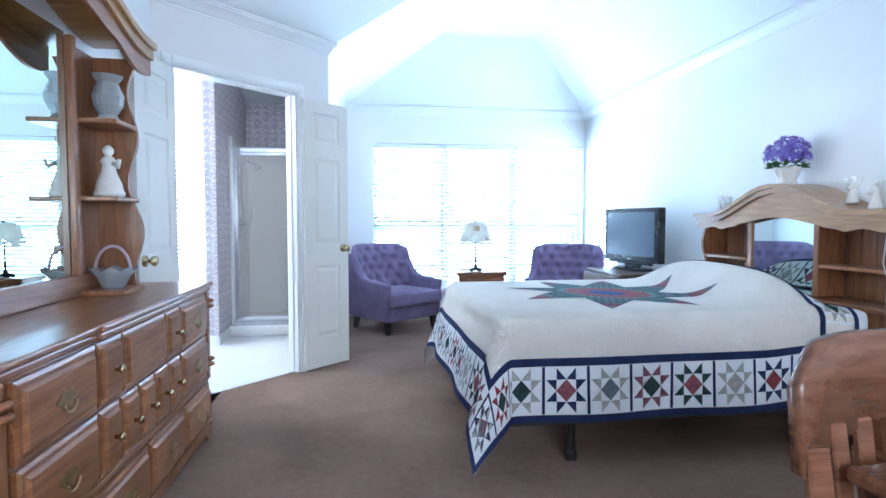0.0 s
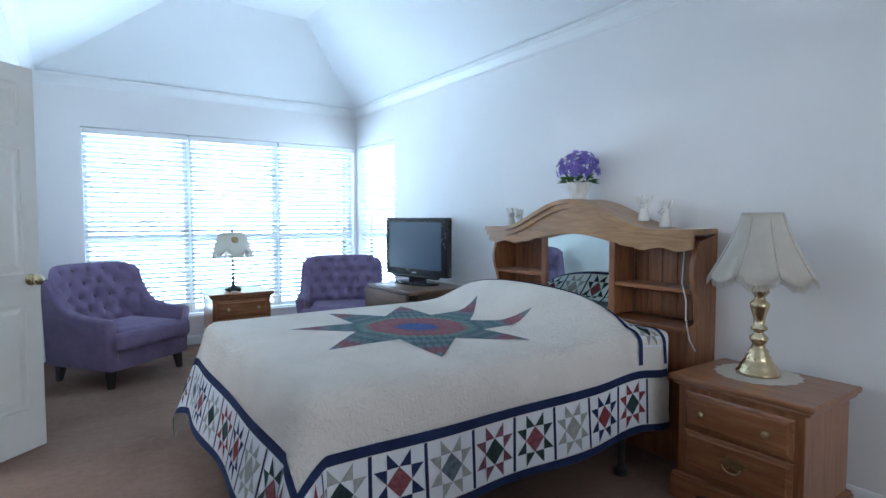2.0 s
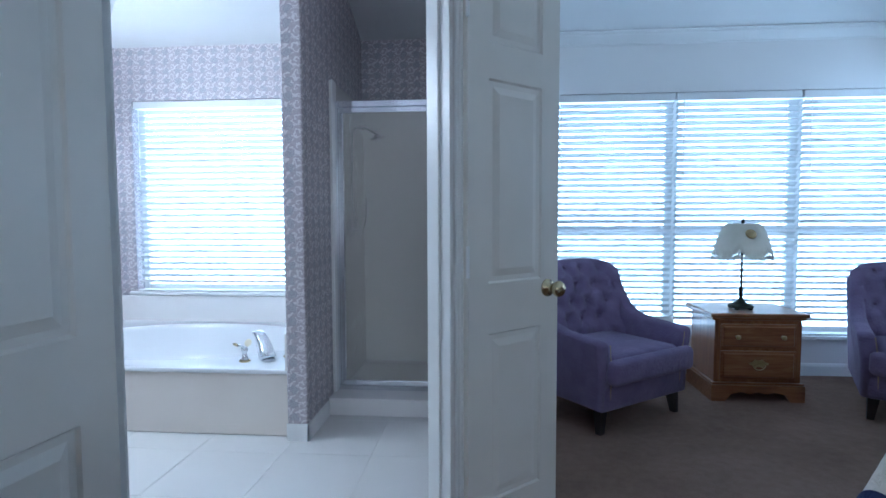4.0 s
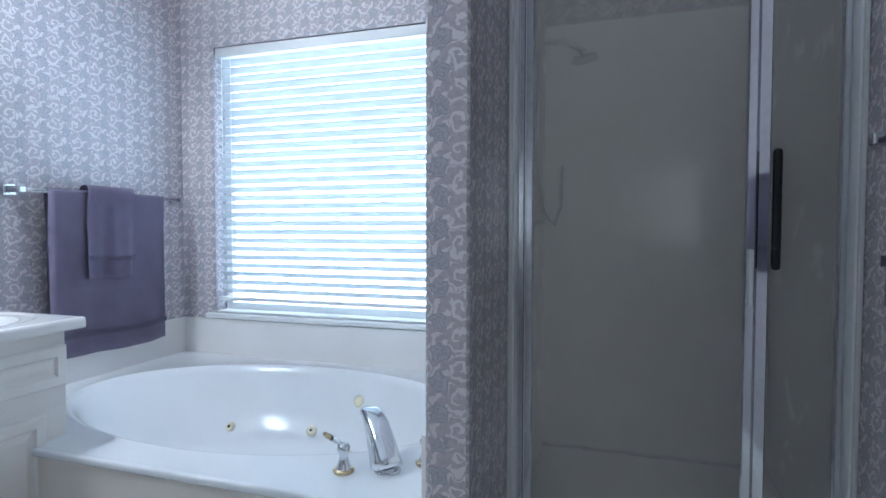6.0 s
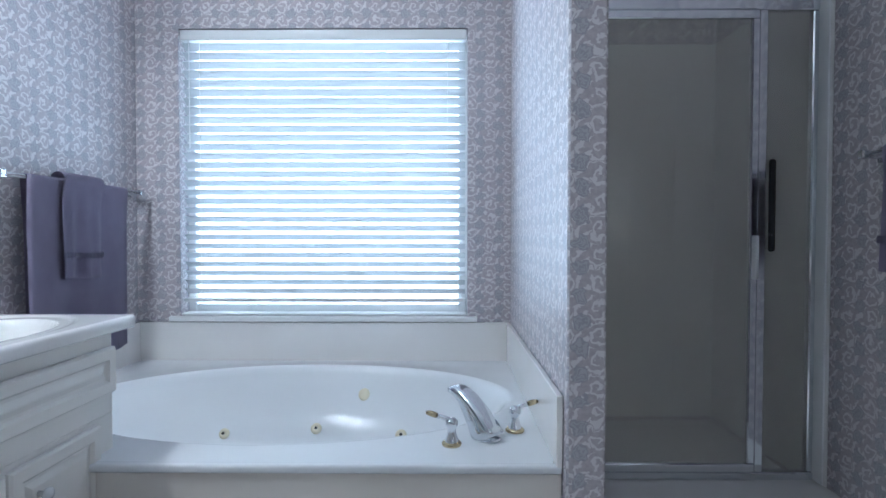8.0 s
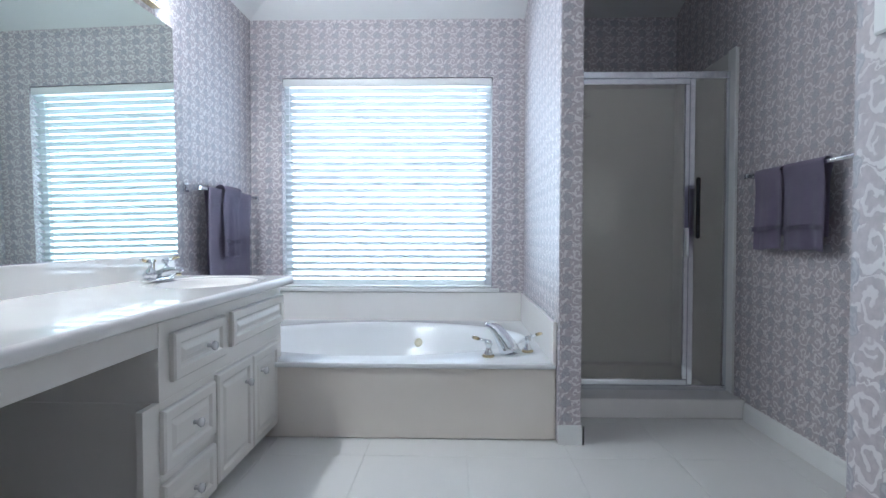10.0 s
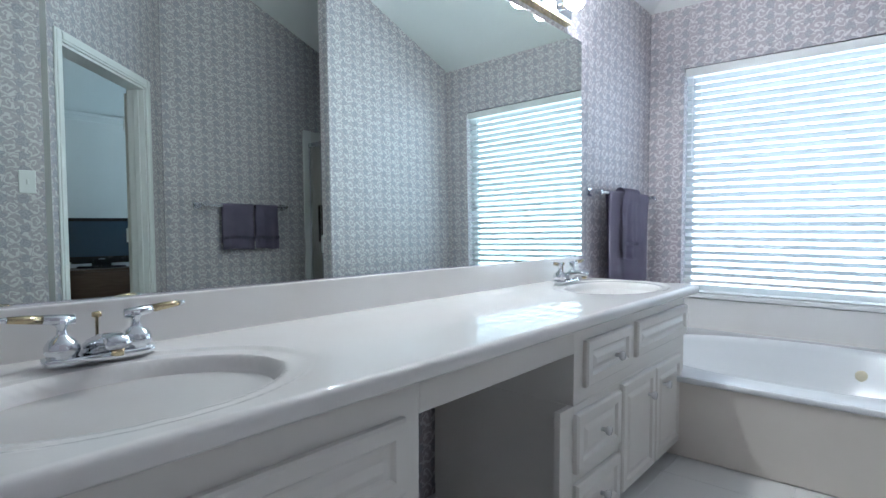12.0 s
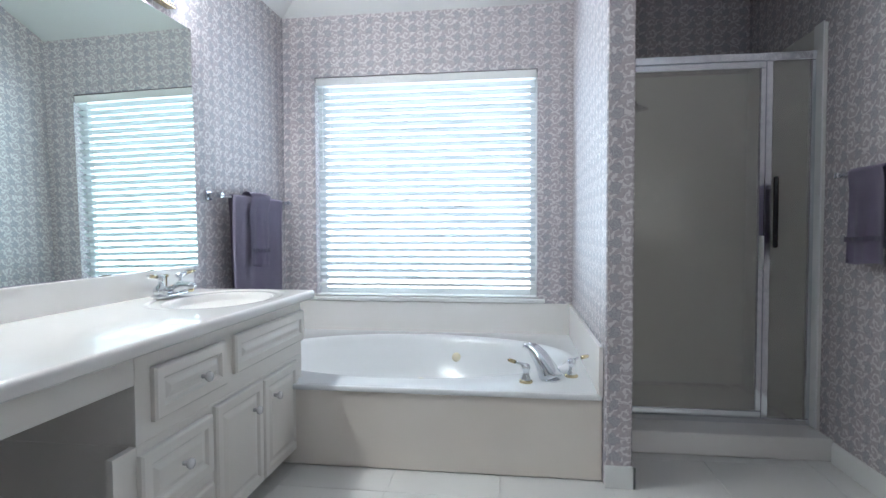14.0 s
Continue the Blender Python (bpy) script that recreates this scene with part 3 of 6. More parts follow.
BASE = [(0, 0), (0.012, 0), (0.012, 0.07), (0.008, 0.085), (0.004, 0.092), (0, 0.092)]
for p, lab in (([(XR, YS), (XR, YW), (XA, YW), (XA, DQ[1])], "white skirting round the bedroom"),
               ([(BR - 0.002, BR + 5.33), (BR - 0.002, 6.24)], "white skirting under the towel bar"),
               ([(BN - 0.002, BS), (BN - 0.002, BN + 5.30)], "white skirting beside the bath doorway")):
    tagged(part("baseboard", sweep(BASE, [(*q, 0) for q in p]), TRIM), lab, "skirting", kind="structure")
tagged(part("baseboard", boxes((CX0 - 0.002, CX1 + 0.012, CY - 0.012, CY - 0.0005, 0, 0.092), (CX1 + 0.0005, CX1 + 0.012, CY - 0.012, 6.24, 0, 0.092), bevel=0.002), TRIM), "white skirting round the end of the tub wall", "skirting", kind="structure")

CROWN = [(0, 0), (0.006, 0), (0.008, 0.012), (0.014, 0.016), (0.03, 0.035), (0.05, 0.055), (0.062, 0.062), (0.066, 0.074), (0.074, 0.078), (0.074, 0.088), (0, 0.088)]
zc = ZC - 0.062
tagged(part("crown_molding", sweep(CROWN, [(XR, YS, zc), (XR, YW, zc), (XA, YW, zc), (*DQ, zc), (*DP, zc), (XL, YS, zc)]), TRIM), "white stepped crown molding round the bedroom", "molding", kind="structure")

# ---- bath: tub ----
CREAMM = mottled("cream_marble", (0.76, 0.70, 0.63), (0.81, 0.76, 0.70), 0.2, 2.0, 20, 0.02)
TX0, TX1, TY0, TY1, TZ = BL + 0.003, CX0 - 0.003, 5.93, BB - 0.003, 0.368


def tub():
    t = thing("bathtub", "white oval drop-in whirlpool tub in a marble deck", "bathtub")
    cx, cy, a, b = -2.2, 6.57, 0.86, 0.515
    bm = bmesh.new()
    n = 72
    prof = [(1.045, 0.0), (1.03, 0.003), (1.015, 0.004), (1.0, 0.0), (0.985, -0.008), (0.965, -0.03), (0.90, -0.12), (0.82, -0.21), (0.74, -0.28), (0.64, -0.31), (0.3, -0.325)]
    outer = []
    for i in range(n):
        th = 2 * math.pi * i / n
        c, s = math.cos(th), math.sin(th)
        k = min(((TX1 if c > 0 else TX0) - cx) / c if abs(c) > 1e-6 else 9, ((TY1 if s > 0 else TY0) - cy) / s if abs(s) > 1e-6 else 9)
        outer.append(bm.verts.new((cx + c * k, cy + s * k, TZ)))
    rings = [outer]
    for f, dz in prof:
        rings.append([bm.verts.new((cx + a * f * math.cos(2 * math.pi * i / n), cy + b * f * math.sin(2 * math.pi * i / n), TZ + dz)) for i in range(n)])
    for p, q in zip(rings, rings[1:]):
        for i in range(n):
            bm.faces.new((p[i], p[(i + 1) % n], q[(i + 1) % n], q[i]))
    bm.faces.new(rings[-1])
    part("basin", bm, ACRYL, t, "", True)
    part("deck_lip", boxes((TX0, TX1, TY0 - 0.022, TY0 + 0.01, TZ - 0.026, TZ), bevel=0.009, seg=3), ACRYL, t, "", True)
    part("apron", boxes((TX0 + 0.52, TX1, TY0 - 0.008, TY0 + 0.012, 0.003, TZ - 0.026), bevel=0.003), CREAMM, t, "cream marble front panel")
    for x, y, z in ((-2.62, 6.87, 0.10), (-2.21, 6.945, 0.10), (-1.80, 6.865, 0.10)):
        j = lathe([(0, 0), (0.026, 0), (0.026, 0.006), (0.018, 0.012), (0.008, 0.012), (0.007, 0.003), (0, 0.003)], 20)
        jo = part("jet", j, JET, t, "cream jet nozzle", True, look((x, y, z), (x * 0.9 - 0.22, y + 3, z - 2.2)))
        part("nozzle_hole", lathe([(0, 0.0125), (0.007, 0.0125), (0.007, 0.014), (0, 0.014)], 12), BLACK, jo)
    part("air_control", lathe([(0, 0), (0.03, 0), (0.03, 0.008), (0.02, 0.014), (0, 0.014)], 20), JET, t, "cream round suction cover", True, look((-1.99, 7.02, 0.242), (-1.99, 9.9, -0.9)))
    part("drain_cover", lathe([(0, 0), (0.036, 0), (0.036, 0.006), (0.026, 0.012), (0.024, 0.006), (0.01, 0.006), (0.009, 0.012), (0, 0.012)], 20), JET, t, "cream round drain cover", True, look((-1.98, 6.85, 0.045), (-1.98, 9.2, -2.4)))
    return t


JET = mottled("cream_plastic", (0.72, 0.66, 0.48), (0.78, 0.73, 0.56), 0.3, 20, 60, 0.02)
tub()
SPL = [(TX0, TX0 + 0.018, TY0 + 0.0, TY1, TZ - 0.012, 0.568), (TX0 + 0.018, TX1 - 0.018, TY1 - 0.018, TY1, TZ - 0.012, 0.568), (TX1 - 0.018, TX1, TY0 - 0.02, TY1, TZ - 0.012, 0.568)]
for r in SPL:
    tagged(part("tub_splash", boxes(r, bevel=0.002), MARBLE), "cream marble splash panel round the tub", "splash panel", kind="structure")


def tap_handle(at, turn, label):
    t = thing("tap", label, "tap", at @ pose(0, 0, 0, 0, 0, turn), "tub taps")
    part("base_ring", lathe([(0, 0), (0.03, 0), (0.032, 0.006), (0.026, 0.012), (0, 0.012)], 20), BRASS, t, "brass base ring", True)
    part("stem", lathe([(0.022, 0.012), (0.02, 0.02), (0.013, 0.04), (0.014, 0.055), (0.019, 0.062), (0.019, 0.075), (0.012, 0.083), (0, 0.085)], 18), CHROME, t, "", True)
    part("lever", tube([(0, 0, 0.076), (0.03, 0, 0.082), (0.05, 0, 0.086)], [0.008, 0.007, 0.007], 10), CHROME, t, "", True)
    part("lever_tip", tube([(0.05, 0, 0.086), (0.07, 0, 0.09), (0.085, 0, 0.092)], [0.0085, 0.009, 0.006], 10), BRASS, t, "brass lever tip", True)
    return t


tap_handle(pose(-1.573, 6.065, TZ), 160, "chrome tub tap with brass lever beside the spout")
tap_handle(pose(-1.362, 6.185, TZ), 20, "chrome tub tap with brass lever near the wall")
sp = thing("tub_spout", "arched flat chrome tub spout on the deck", "spout", pose(-1.455, 6.11, TZ, 0, 0, 136))
bm = bmesh.new()
rings = []
for i in range(11):
    u = i / 10
    x, z = 0.155 * u, 0.135 * math.sin(u * 1.7)
    w, h = 0.040 - 0.012 * u, 0.042 * (1 - u) ** 1.3 + 0.011
    ang = math.atan2(0.135 * 1.7 * math.cos(u * 1.7), 0.155)
    rings.append([bm.verts.new((x - math.sin(ang) * dz, dy, max(0.0, z + math.cos(ang) * dz))) for dy, dz in ((-w, -h * .6), (-w * .6, -h), (w * .6, -h), (w, -h * .6), (w, h * .6), (w * .6, h), (-w * .6, h), (-w, h * .6))])
for p, q in zip(rings, rings[1:]):
    for k in range(8):
        bm.faces.new((p[k], p[(k + 1) % 8], q[(k + 1) % 8], q[k]))
bm.faces.new(rings[0][::-1]), bm.faces.new(rings[-1])
bmesh.ops.recalc_face_normals(bm, faces=bm.faces)
part("spout_body", bm, CHROME, sp, "", True)
part("base_ring", lathe([(0, 0.0005), (0.04, 0.0005), (0.04, 0.006), (0.034, 0.01), (0, 0.01)], 20), CHROME, sp, "", True)

# ---- bath: vanity ----
KX, KZ = -2.56, 0.772
S1, S2 = 3.74, 5.735


def countertop():
    y0, y1, x0 = BS + 0.004, 6.07, BL + 0.004
    nx, ny = 84, 420
    bm = bmesh.new()
    grid = []
    for j in range(ny + 1):
        y = y0 + (y1 - y0) * j / ny
        row = []
        for i in range(nx + 1):
            x = x0 + (KX - 0.012 - x0) * i / nx
            z = KZ
            for s in (S1, S2):
                r = math.hypot((x + 2.842) / 0.235, (y - s) / 0.335)
                if r < 1.0:
                    z = KZ - 0.006 * min(1, (1 - r) / 0.05)
                r = math.hypot((x + 2.835) / 0.188, (y - s) / 0.268)
                if r < 1.0:
                    z = KZ - 0.006 - 0.13 * (1 - r ** 2.6) ** 0.7
            row.append(bm.verts.new((x, y, z)))
        grid.append(row)
    for a, b in zip(grid, grid[1:]):
        for i in range(nx):
            bm.faces.new((a[i], a[i + 1], b[i + 1], b[i]))
    lip = [(0, 0), (0.006, -0.002), (0.011, -0.008), (0.012, -0.014), (0.012, -0.032), (0.008, -0.038), (-0.02, -0.038)]
    front = [r[-1] for r in grid]
    prev = front
    for k, (u, v) in enumerate(lip[1:]):
        cur = [bm.verts.new((KX - 0.012 + u, f.co.y, KZ + v)) for f in front]
        for p, q, r, s in zip(prev, prev[1:], cur[1:], cur):
            bm.faces.new((p, s, r, q))
        prev = cur
    end = grid[-1]
    low = [bm.verts.new((v.co.x, v.co.y, KZ - 0.038)) for v in end]
    for p, q, r, s in zip(end, end[1:], low[1:], low):
        bm.faces.new((p, q, r, s))
    bm.faces.new([low[0], low[-1], bm.verts.new((low[-1].co.x, y0, KZ - 0.038)), bm.verts.new((low[0].co.x, y0, KZ - 0.038))])
    bmesh.ops.delete(bm, geom=[v for v in bm.verts if not v.link_faces], context="VERTS")
    t = thing("countertop", "glossy white marble vanity top with two oval basins", "countertop")
    part("top", bm, MARBLE, t, "", True)
    part("backsplash", boxes((BL + 0.003, BL + 0.045, y0, y1, KZ - 0.012, KZ + 0.108), bevel=0.004, seg=2), MARBLE, t)
    for s in (S1, S2):
        part("basin_drain", lathe([(0, 0), (0.022, 0), (0.022, 0.003), (0.016, 0.006), (0, 0.006)], 16), CHROME, t, "chrome drain", True, pose(-2.835, s, KZ - 0.136))
    return t


countertop()


def framed(bm, y0, y1, z0, z1, x, th=0.019):
    """A raised-panel front lying on the cabinet face at x."""
    rings = []
    for inset, dx in ((0, 0.0), (0, th - 0.006), (0.006, th), (0.034, th), (0.042, th - 0.009), (0.05, th - 0.009), (0.066, th - 0.002)):
        rings.append([bm.verts.new(p) for p in ((x + dx, y0 + inset, z0 + inset), (x + dx, y1 - inset, z0 + inset), (x + dx, y1 - inset, z1 - inset), (x + dx, y0 + inset, z1 - inset))])
    for a, b in zip(rings, rings[1:]):
        for i in range(4):
            bm.faces.new((a[i], a[(i + 1) % 4], b[(i + 1) % 4], b[i]))
    bm.faces.new(rings[-1])
    bmesh.ops.recalc_face_normals(bm, faces=bm.faces)
    return bm


def knob_on(parent, y, z, x):
    k = lathe([(0, 0), (0.007, 0), (0.006, 0.012), (0.013, 0.017), (0.0165, 0.024), (0.014, 0.031), (0, 0.034)], 16)
    part("knob", k, KNOB, parent, "small white glazed knob", True, pose(x, y, z, 0, 90))


KNOB = mottled("frosted_knob", (0.78, 0.77, 0.76), (0.84, 0.83, 0.82), 0.15, 20, 60, 0.02)
FX = -2.614
van = thing("vanity_cabinet", "white painted vanity cabinet with raised-panel drawers and doors", "cabinet", group="vanity cabinets")
part("upper_body", boxes((BL + 0.02, FX, 4.925, 6.035, 0.4805, KZ - 0.0385), bevel=0.001), CABINET, van)
part("body", boxes((BL + 0.02, FX, 4.925, 6.035, 0.055, 0.48), (FX - 0.02, FX, 4.84, 4.9248, 0.055, 0.48), bevel=0.001), CABINET, van)
part("toe_kick", boxes((BL + 0.02, FX - 0.07, 4.93, 6.03, 0.0, 0.0545)), CABINET, van)
for nm, y0, y1, z0, z1, ky, kz in (("drawer", 4.985, 5.355, 0.527, 0.678, 5.205, 0.595), ("drawer", 4.925, 5.265, 0.265, 0.455, 5.10, 0.363), ("drawer", 4.925, 5.265, 0.06, 0.23, 5.10, 0.145),
                                   ("false_drawer", 5.415, 6.03, 0.545, 0.682, None, 0), ("door", 5.285, 5.615, 0.068, 0.47, 5.535, 0.377), ("door", 5.625, 5.955, 0.068, 0.465, 5.71, 0.38)):
    d = part(nm, framed(bmesh.new(), y0, y1, z0, z1, FX + 0.0005), CABINET, van)
    if ky:
        knob_on(d, ky, kz, FX + 0.018)
van = thing("vanity_cabinet", "white painted vanity cabinet under the sink by the closet end", "cabinet", group="vanity cabinets")
part("body", boxes((BL + 0.02, FX, BS + 0.01, 4.218, 0.055, KZ - 0.0385), bevel=0.002), CABINET, van)
part("toe_kick", boxes((BL + 0.02, FX - 0.07, BS + 0.01, 4.21, 0.0, 0.0545)), CABINET, van)
for nm, y0, y1, z0, z1, ky, kz in (("false_drawer", 3.38, 4.165, 0.50, 0.655, None, 0), ("door", 3.38, 3.768, 0.068, 0.46, 3.70, 0.39), ("door", 3.778, 4.165, 0.068, 0.46, 3.84, 0.39), ("drawer", 2.60, 3.33, 0.50, 0.655, 2.96, 0.58), ("door", 2.60, 3.33, 0.068, 0.46, 3.27, 0.39)):
    d = part(nm, framed(bmesh.new(), y0, y1, z0, z1, FX + 0.0005), CABINET, van)
    if ky:
        knob_on(d, ky, kz, FX + 0.018)
tagged(part("vanity_apron", boxes((FX - 0.02, FX, 4.2185, 4.9245, 0.645, KZ - 0.0385), bevel=0.002), CABINET), "white painted apron board over the knee space", "apron")


def basin_tap(y, label):
    t = thing("basin_tap", label, "tap", pose(-3.075, y, KZ + 0.0005), "basin taps")
    part("deck_plate", slab([(0.030 * math.copysign(abs(math.cos(a)) ** 0.5, math.cos(a)), 0.100 * math.copysign(abs(math.sin(a)) ** 0.5, math.sin(a))) for a in np.linspace(0, 2 * math.pi, 40, False)], 0, 0.016, bevel=0.005), CHROME, t, "", True)
    bm = bmesh.new()
    rings = []
    for x, w, z0, z1 in ((-0.022, 0.036, 0.014, 0.030), (0.0, 0.034, 0.014, 0.044), (0.03, 0.028, 0.018, 0.056), (0.06, 0.024, 0.030, 0.062), (0.09, 0.022, 0.036, 0.062), (0.108, 0.019, 0.036, 0.056)):
        rings.append([bm.verts.new(p) for p in ((x, -w, z0), (x, w, z0), (x, w, z1 - 0.010), (x, w * 0.7, z1), (x, -w * 0.7, z1), (x, -w, z1 - 0.010))])
    for p, q in zip(rings, rings[1:]):
        for k in range(6):
            bm.faces.new((p[k], p[(k + 1) % 6], q[(k + 1) % 6], q[k]))
    bm.faces.new(rings[0][::-1]), bm.faces.new(rings[-1])
    bmesh.ops.recalc_face_normals(bm, faces=bm.faces)
    bmesh.ops.bevel(bm, geom=bm.edges[:], offset=0.003, segments=2, affect="EDGES")
    sp = part("spout", bm, CHROME, t, "", True)
    part("aerator", lathe([(0, 0.022), (0.011, 0.022), (0.012, 0.037), (0, 0.037)], 14, m=pose(0.092, 0, 0)), BRASS, sp, "brass aerator ring", True)
    part("lift_rod", lathe([(0, 0.03), (0.003, 0.03), (0.003, 0.082), (0.009, 0.084), (0.009, 0.093), (0, 0.095)], 10, m=pose(-0.02, 0, 0)), BRASS, t, "brass lift rod", True)
    for s in (-1, 1):
        h = part("handle", lathe([(0.026, 0.014), (0.026, 0.02), (0.030, 0.026), (0.030, 0.036), (0.022, 0.05), (0.010, 0.058), (0.008, 0.072), (0.012, 0.078), (0.012, 0.09), (0, 0.092)], 20, m=pose(0, s * 0.066, 0)), CHROME, t, "", True)
        part("lever", tube([(-0.002, s * 0.045, 0.086), (0.0, s * 0.066, 0.087), (0.004, s * 0.098, 0.092)], [0.010, 0.011, 0.009], 12), CHROME, h, "", True)
        part("lever_grip", tube([(0.004, s * 0.098, 0.092), (0.008, s * 0.125, 0.096), (0.012, s * 0.152, 0.099)], [0.0085, 0.008, 0.006], 12), BRASS, h, "brass lever grip", True)
        part("lever_tip", tube([(0.012, s * 0.152, 0.099), (0.0135, s * 0.162, 0.1)], [0.006, 0.0045], 10), CHROME, h, "", True)
    return t


basin_tap(S1 + 0.03, "chrome basin tap with brass lever tips")
basin_tap(S2 + 0.02, "chrome basin tap with brass lever tips")

mir = thing("wall_mirror", "frameless plate mirror along the whole vanity wall", "mirror")
lean = pose(BL + 0.031, 6.10, 1.4, 0, -0.69, -0.63)
part("plate", boxes((0, 0.006, -3.4, 0, KZ - 1.288, 0.625)), MIRROR, mir, "", False, lean)
part("bottom_channel", boxes((0, 0.009, -3.4, 0, KZ - 1.292, KZ - 1.2882)), CHROME, mir, "thin chrome channel", False, lean)

BULB, _t, _b = nodes("lit_globe", 0.3)
_b.inputs["Base Color"].default_value = (0.9, 0.88, 0.82, 1)
_b.inputs["Emission Color"].default_value, _b.inputs["Emission Strength"].default_value = (1.0, 0.90, 0.80, 1), 320.0
bar = thing("vanity_light", "chrome and brass light bar with globe bulbs over the mirror", "wall lamp")
part("back_plate", boxes((BL + 0.002, BL + 0.045, 4.72, 5.96, 2.08, 2.19), bevel=0.008, seg=2), CHROME, bar)
part("trim_strip", boxes((BL + 0.002, BL + 0.05, 4.715, 5.965, 2.068, 2.079), (BL + 0.002, BL + 0.05, 4.715, 5.965, 2.191, 2.202), bevel=0.003), BRASS, bar, "brass edge strip")
for i in range(6):
    y = 4.83 + 0.204 * i
    so = part("socket", lathe([(0.024, 0), (0.024, 0.02), (0.02, 0.03), (0, 0.03)], 16), CHROME, bar, "", True, pose(BL + 0.045, y, 2.135, 0, 90))
    bu = part("bulb", lathe([(0.014, 0.02), (0.025, 0.03), (0.04, 0.05), (0.044, 0.068), (0.038, 0.09), (0.022, 0.105), (0, 0.11)], 20), BULB, bar, "frosted lit globe bulb", True, pose(BL + 0.05, y, 2.135, 0, 90))

# ---- bath: towels ----
def cloth_mat(name, c1, c2):
    m, t, b = nodes(name, 0.95)
    v = coords(t)
    t.links.new(ramp(t, noise_tex(t, v, 6, 4), [(0.3, c1), (0.7, c2)]), b.inputs["Base Color"])
    b.inputs["Sheen Weight"].default_value = 0.3
    b.inputs["Specular IOR Level"].default_value = 0.1
    bump(t, b, noise_tex(t, v, 420, 2), 0.8, 0.003)
    return m


TOWEL = cloth_mat("mauve_terry", (0.245, 0.21, 0.305), (0.31, 0.27, 0.38))


def towel(name, y0, y1, z_bar, z_front, z_back, out, label, lift=0.0, seed=1, group=""):
    """A towel folded over a bar that runs along y; local x points away from the wall."""
    rnd = random.Random(seed)
    bm = bmesh.new()
    ny, path = 16, []
    R = 0.014 + lift
    for k in range(9):
        z = z_back + (z_bar - z_back) * k / 8
        path.append((-R, z))
    for k in range(1, 6):
        a = math.pi * k / 6
        path.append((-R * math.cos(a), z_bar + R * math.sin(a)))
    nf = 16
    for k in range(nf + 1):
        path.append((R, z_bar - (z_bar - z_front) * k / nf))
    ph = rnd.uniform(0, 6)
    rows = []
    for x, z in path:
        drop = max(0.0, (z_bar - z) / max(0.01, z_bar - z_front))
        row = []
        for j in range(ny + 1):
            u = j / ny
            wave = 0.012 * drop * math.sin(9.0 * u + ph) + 0.006 * drop * math.sin(21 * u + 2 * ph)
            yy = y0 + (y1 - y0) * u + (u - 0.5) * 0.02 * drop
            pinch = 1 - 0.55 * min(1.0, drop * 5)
            row.append(bm.verts.new((x * pinch + wave + 0.006 * drop, yy, z + 0.006 * math.sin(5 * u + ph) * drop)))
        rows.append(row)
    for a, b in zip(rows, rows[1:]):
        for j in range(ny):
            bm.faces.new((a[j], a[j + 1], b[j + 1], b[j]))
    bmesh.ops.solidify(bm, geom=bm.faces[:], thickness=-0.005)
    bmesh.ops.recalc_face_normals(bm, faces=bm.faces)
    t = thing(name, label, "towel", out, group)
    part("towel_cloth", bm, TOWEL, t, "", True)
    zb = z_front + 0.085
    bd = bmesh.new()
    prev = None
    for j in range(ny + 1):
        u = j / ny
        cols = []
        for z in (zb, zb + 0.022):
            drop = (z_bar - z) / (z_bar - z_front)
            wave = 0.012 * drop * math.sin(9.0 * u + ph) + 0.006 * drop * math.sin(21 * u + 2 * ph)
            cols.append(bd.verts.new((R * 0.45 + wave + 0.006 * drop + 0.0105, y0 + (y1 - y0) * u + (u - 0.5) * 0.02 * drop, z + 0.006 * math.sin(5 * u + ph) * drop)))
        if prev:
            bd.faces.new((prev[0], cols[0], cols[1], prev[1]))
        prev = cols
    bmesh.ops.solidify(bd, geom=bd.faces[:], thickness=0.002)
    part("woven_band", bd, TOWELB, t, "smooth woven border band", True)
    return t


TOWELB = cloth_mat("mauve_band", (0.20, 0.175, 0.26), (0.25, 0.22, 0.32))


def towel_bar(m, length, label):
    t = thing("towel_bar", label, "towel bar", m, "bath towel bars")
    part("rail", tube([(0.07, 0.0, 0), (0.07, length, 0)], 0.009, 12), CHROME, t, "", True)
    for y in (0.0, length):
        part("bracket", boxes((0.001, 0.012, y - 0.025, y + 0.025, -0.025, 0.025), (0.012, 0.085, y - 0.014, y + 0.014, -0.014, 0.014), bevel=0.004, seg=2), CHROME, t)


towel_bar(pose(BL + 0.0, 6.265, 1.235), 0.86, "chrome towel bar beside the tub")
towel("bath_towel", 6.37, 6.995, 1.235, 0.495, 0.70, pose(BL + 0.07, 0, 0), "large mauve bath towel hung over the bar", 0.0, 3, "towels beside the tub")
towel("hand_towel", 6.545, 6.795, 1.245, 0.84, 0.98, pose(BL + 0.07, 0, 0), "mauve hand towel laid over the bath towel", 0.016, 8, "towels beside the tub")
MT = Matrix(((-1, 0, 0, BR - 0.002), (0, -1, 0, 6.12), (0, 0, 1, 1.275), (0, 0, 0, 1)))
towel_bar(MT, 0.77, "chrome towel bar between doorway and shower")
MT2 = Matrix(((-1, 0, 0, BR - 0.072), (0, -1, 0, 6.12), (0, 0, 1, 1.275), (0, 0, 0, 1)))
towel("hand_towel", 0.09, 0.30, 0.0, -0.36, -0.30, MT2, "folded mauve hand towel on the bar by the shower", 0.004, 5, "towels by the shower")
towel("hand_towel", 0.32, 0.59, 0.0, -0.36, -0.30, MT2, "folded mauve hand towel on the bar by the shower", 0.006, 6, "towels by the shower")

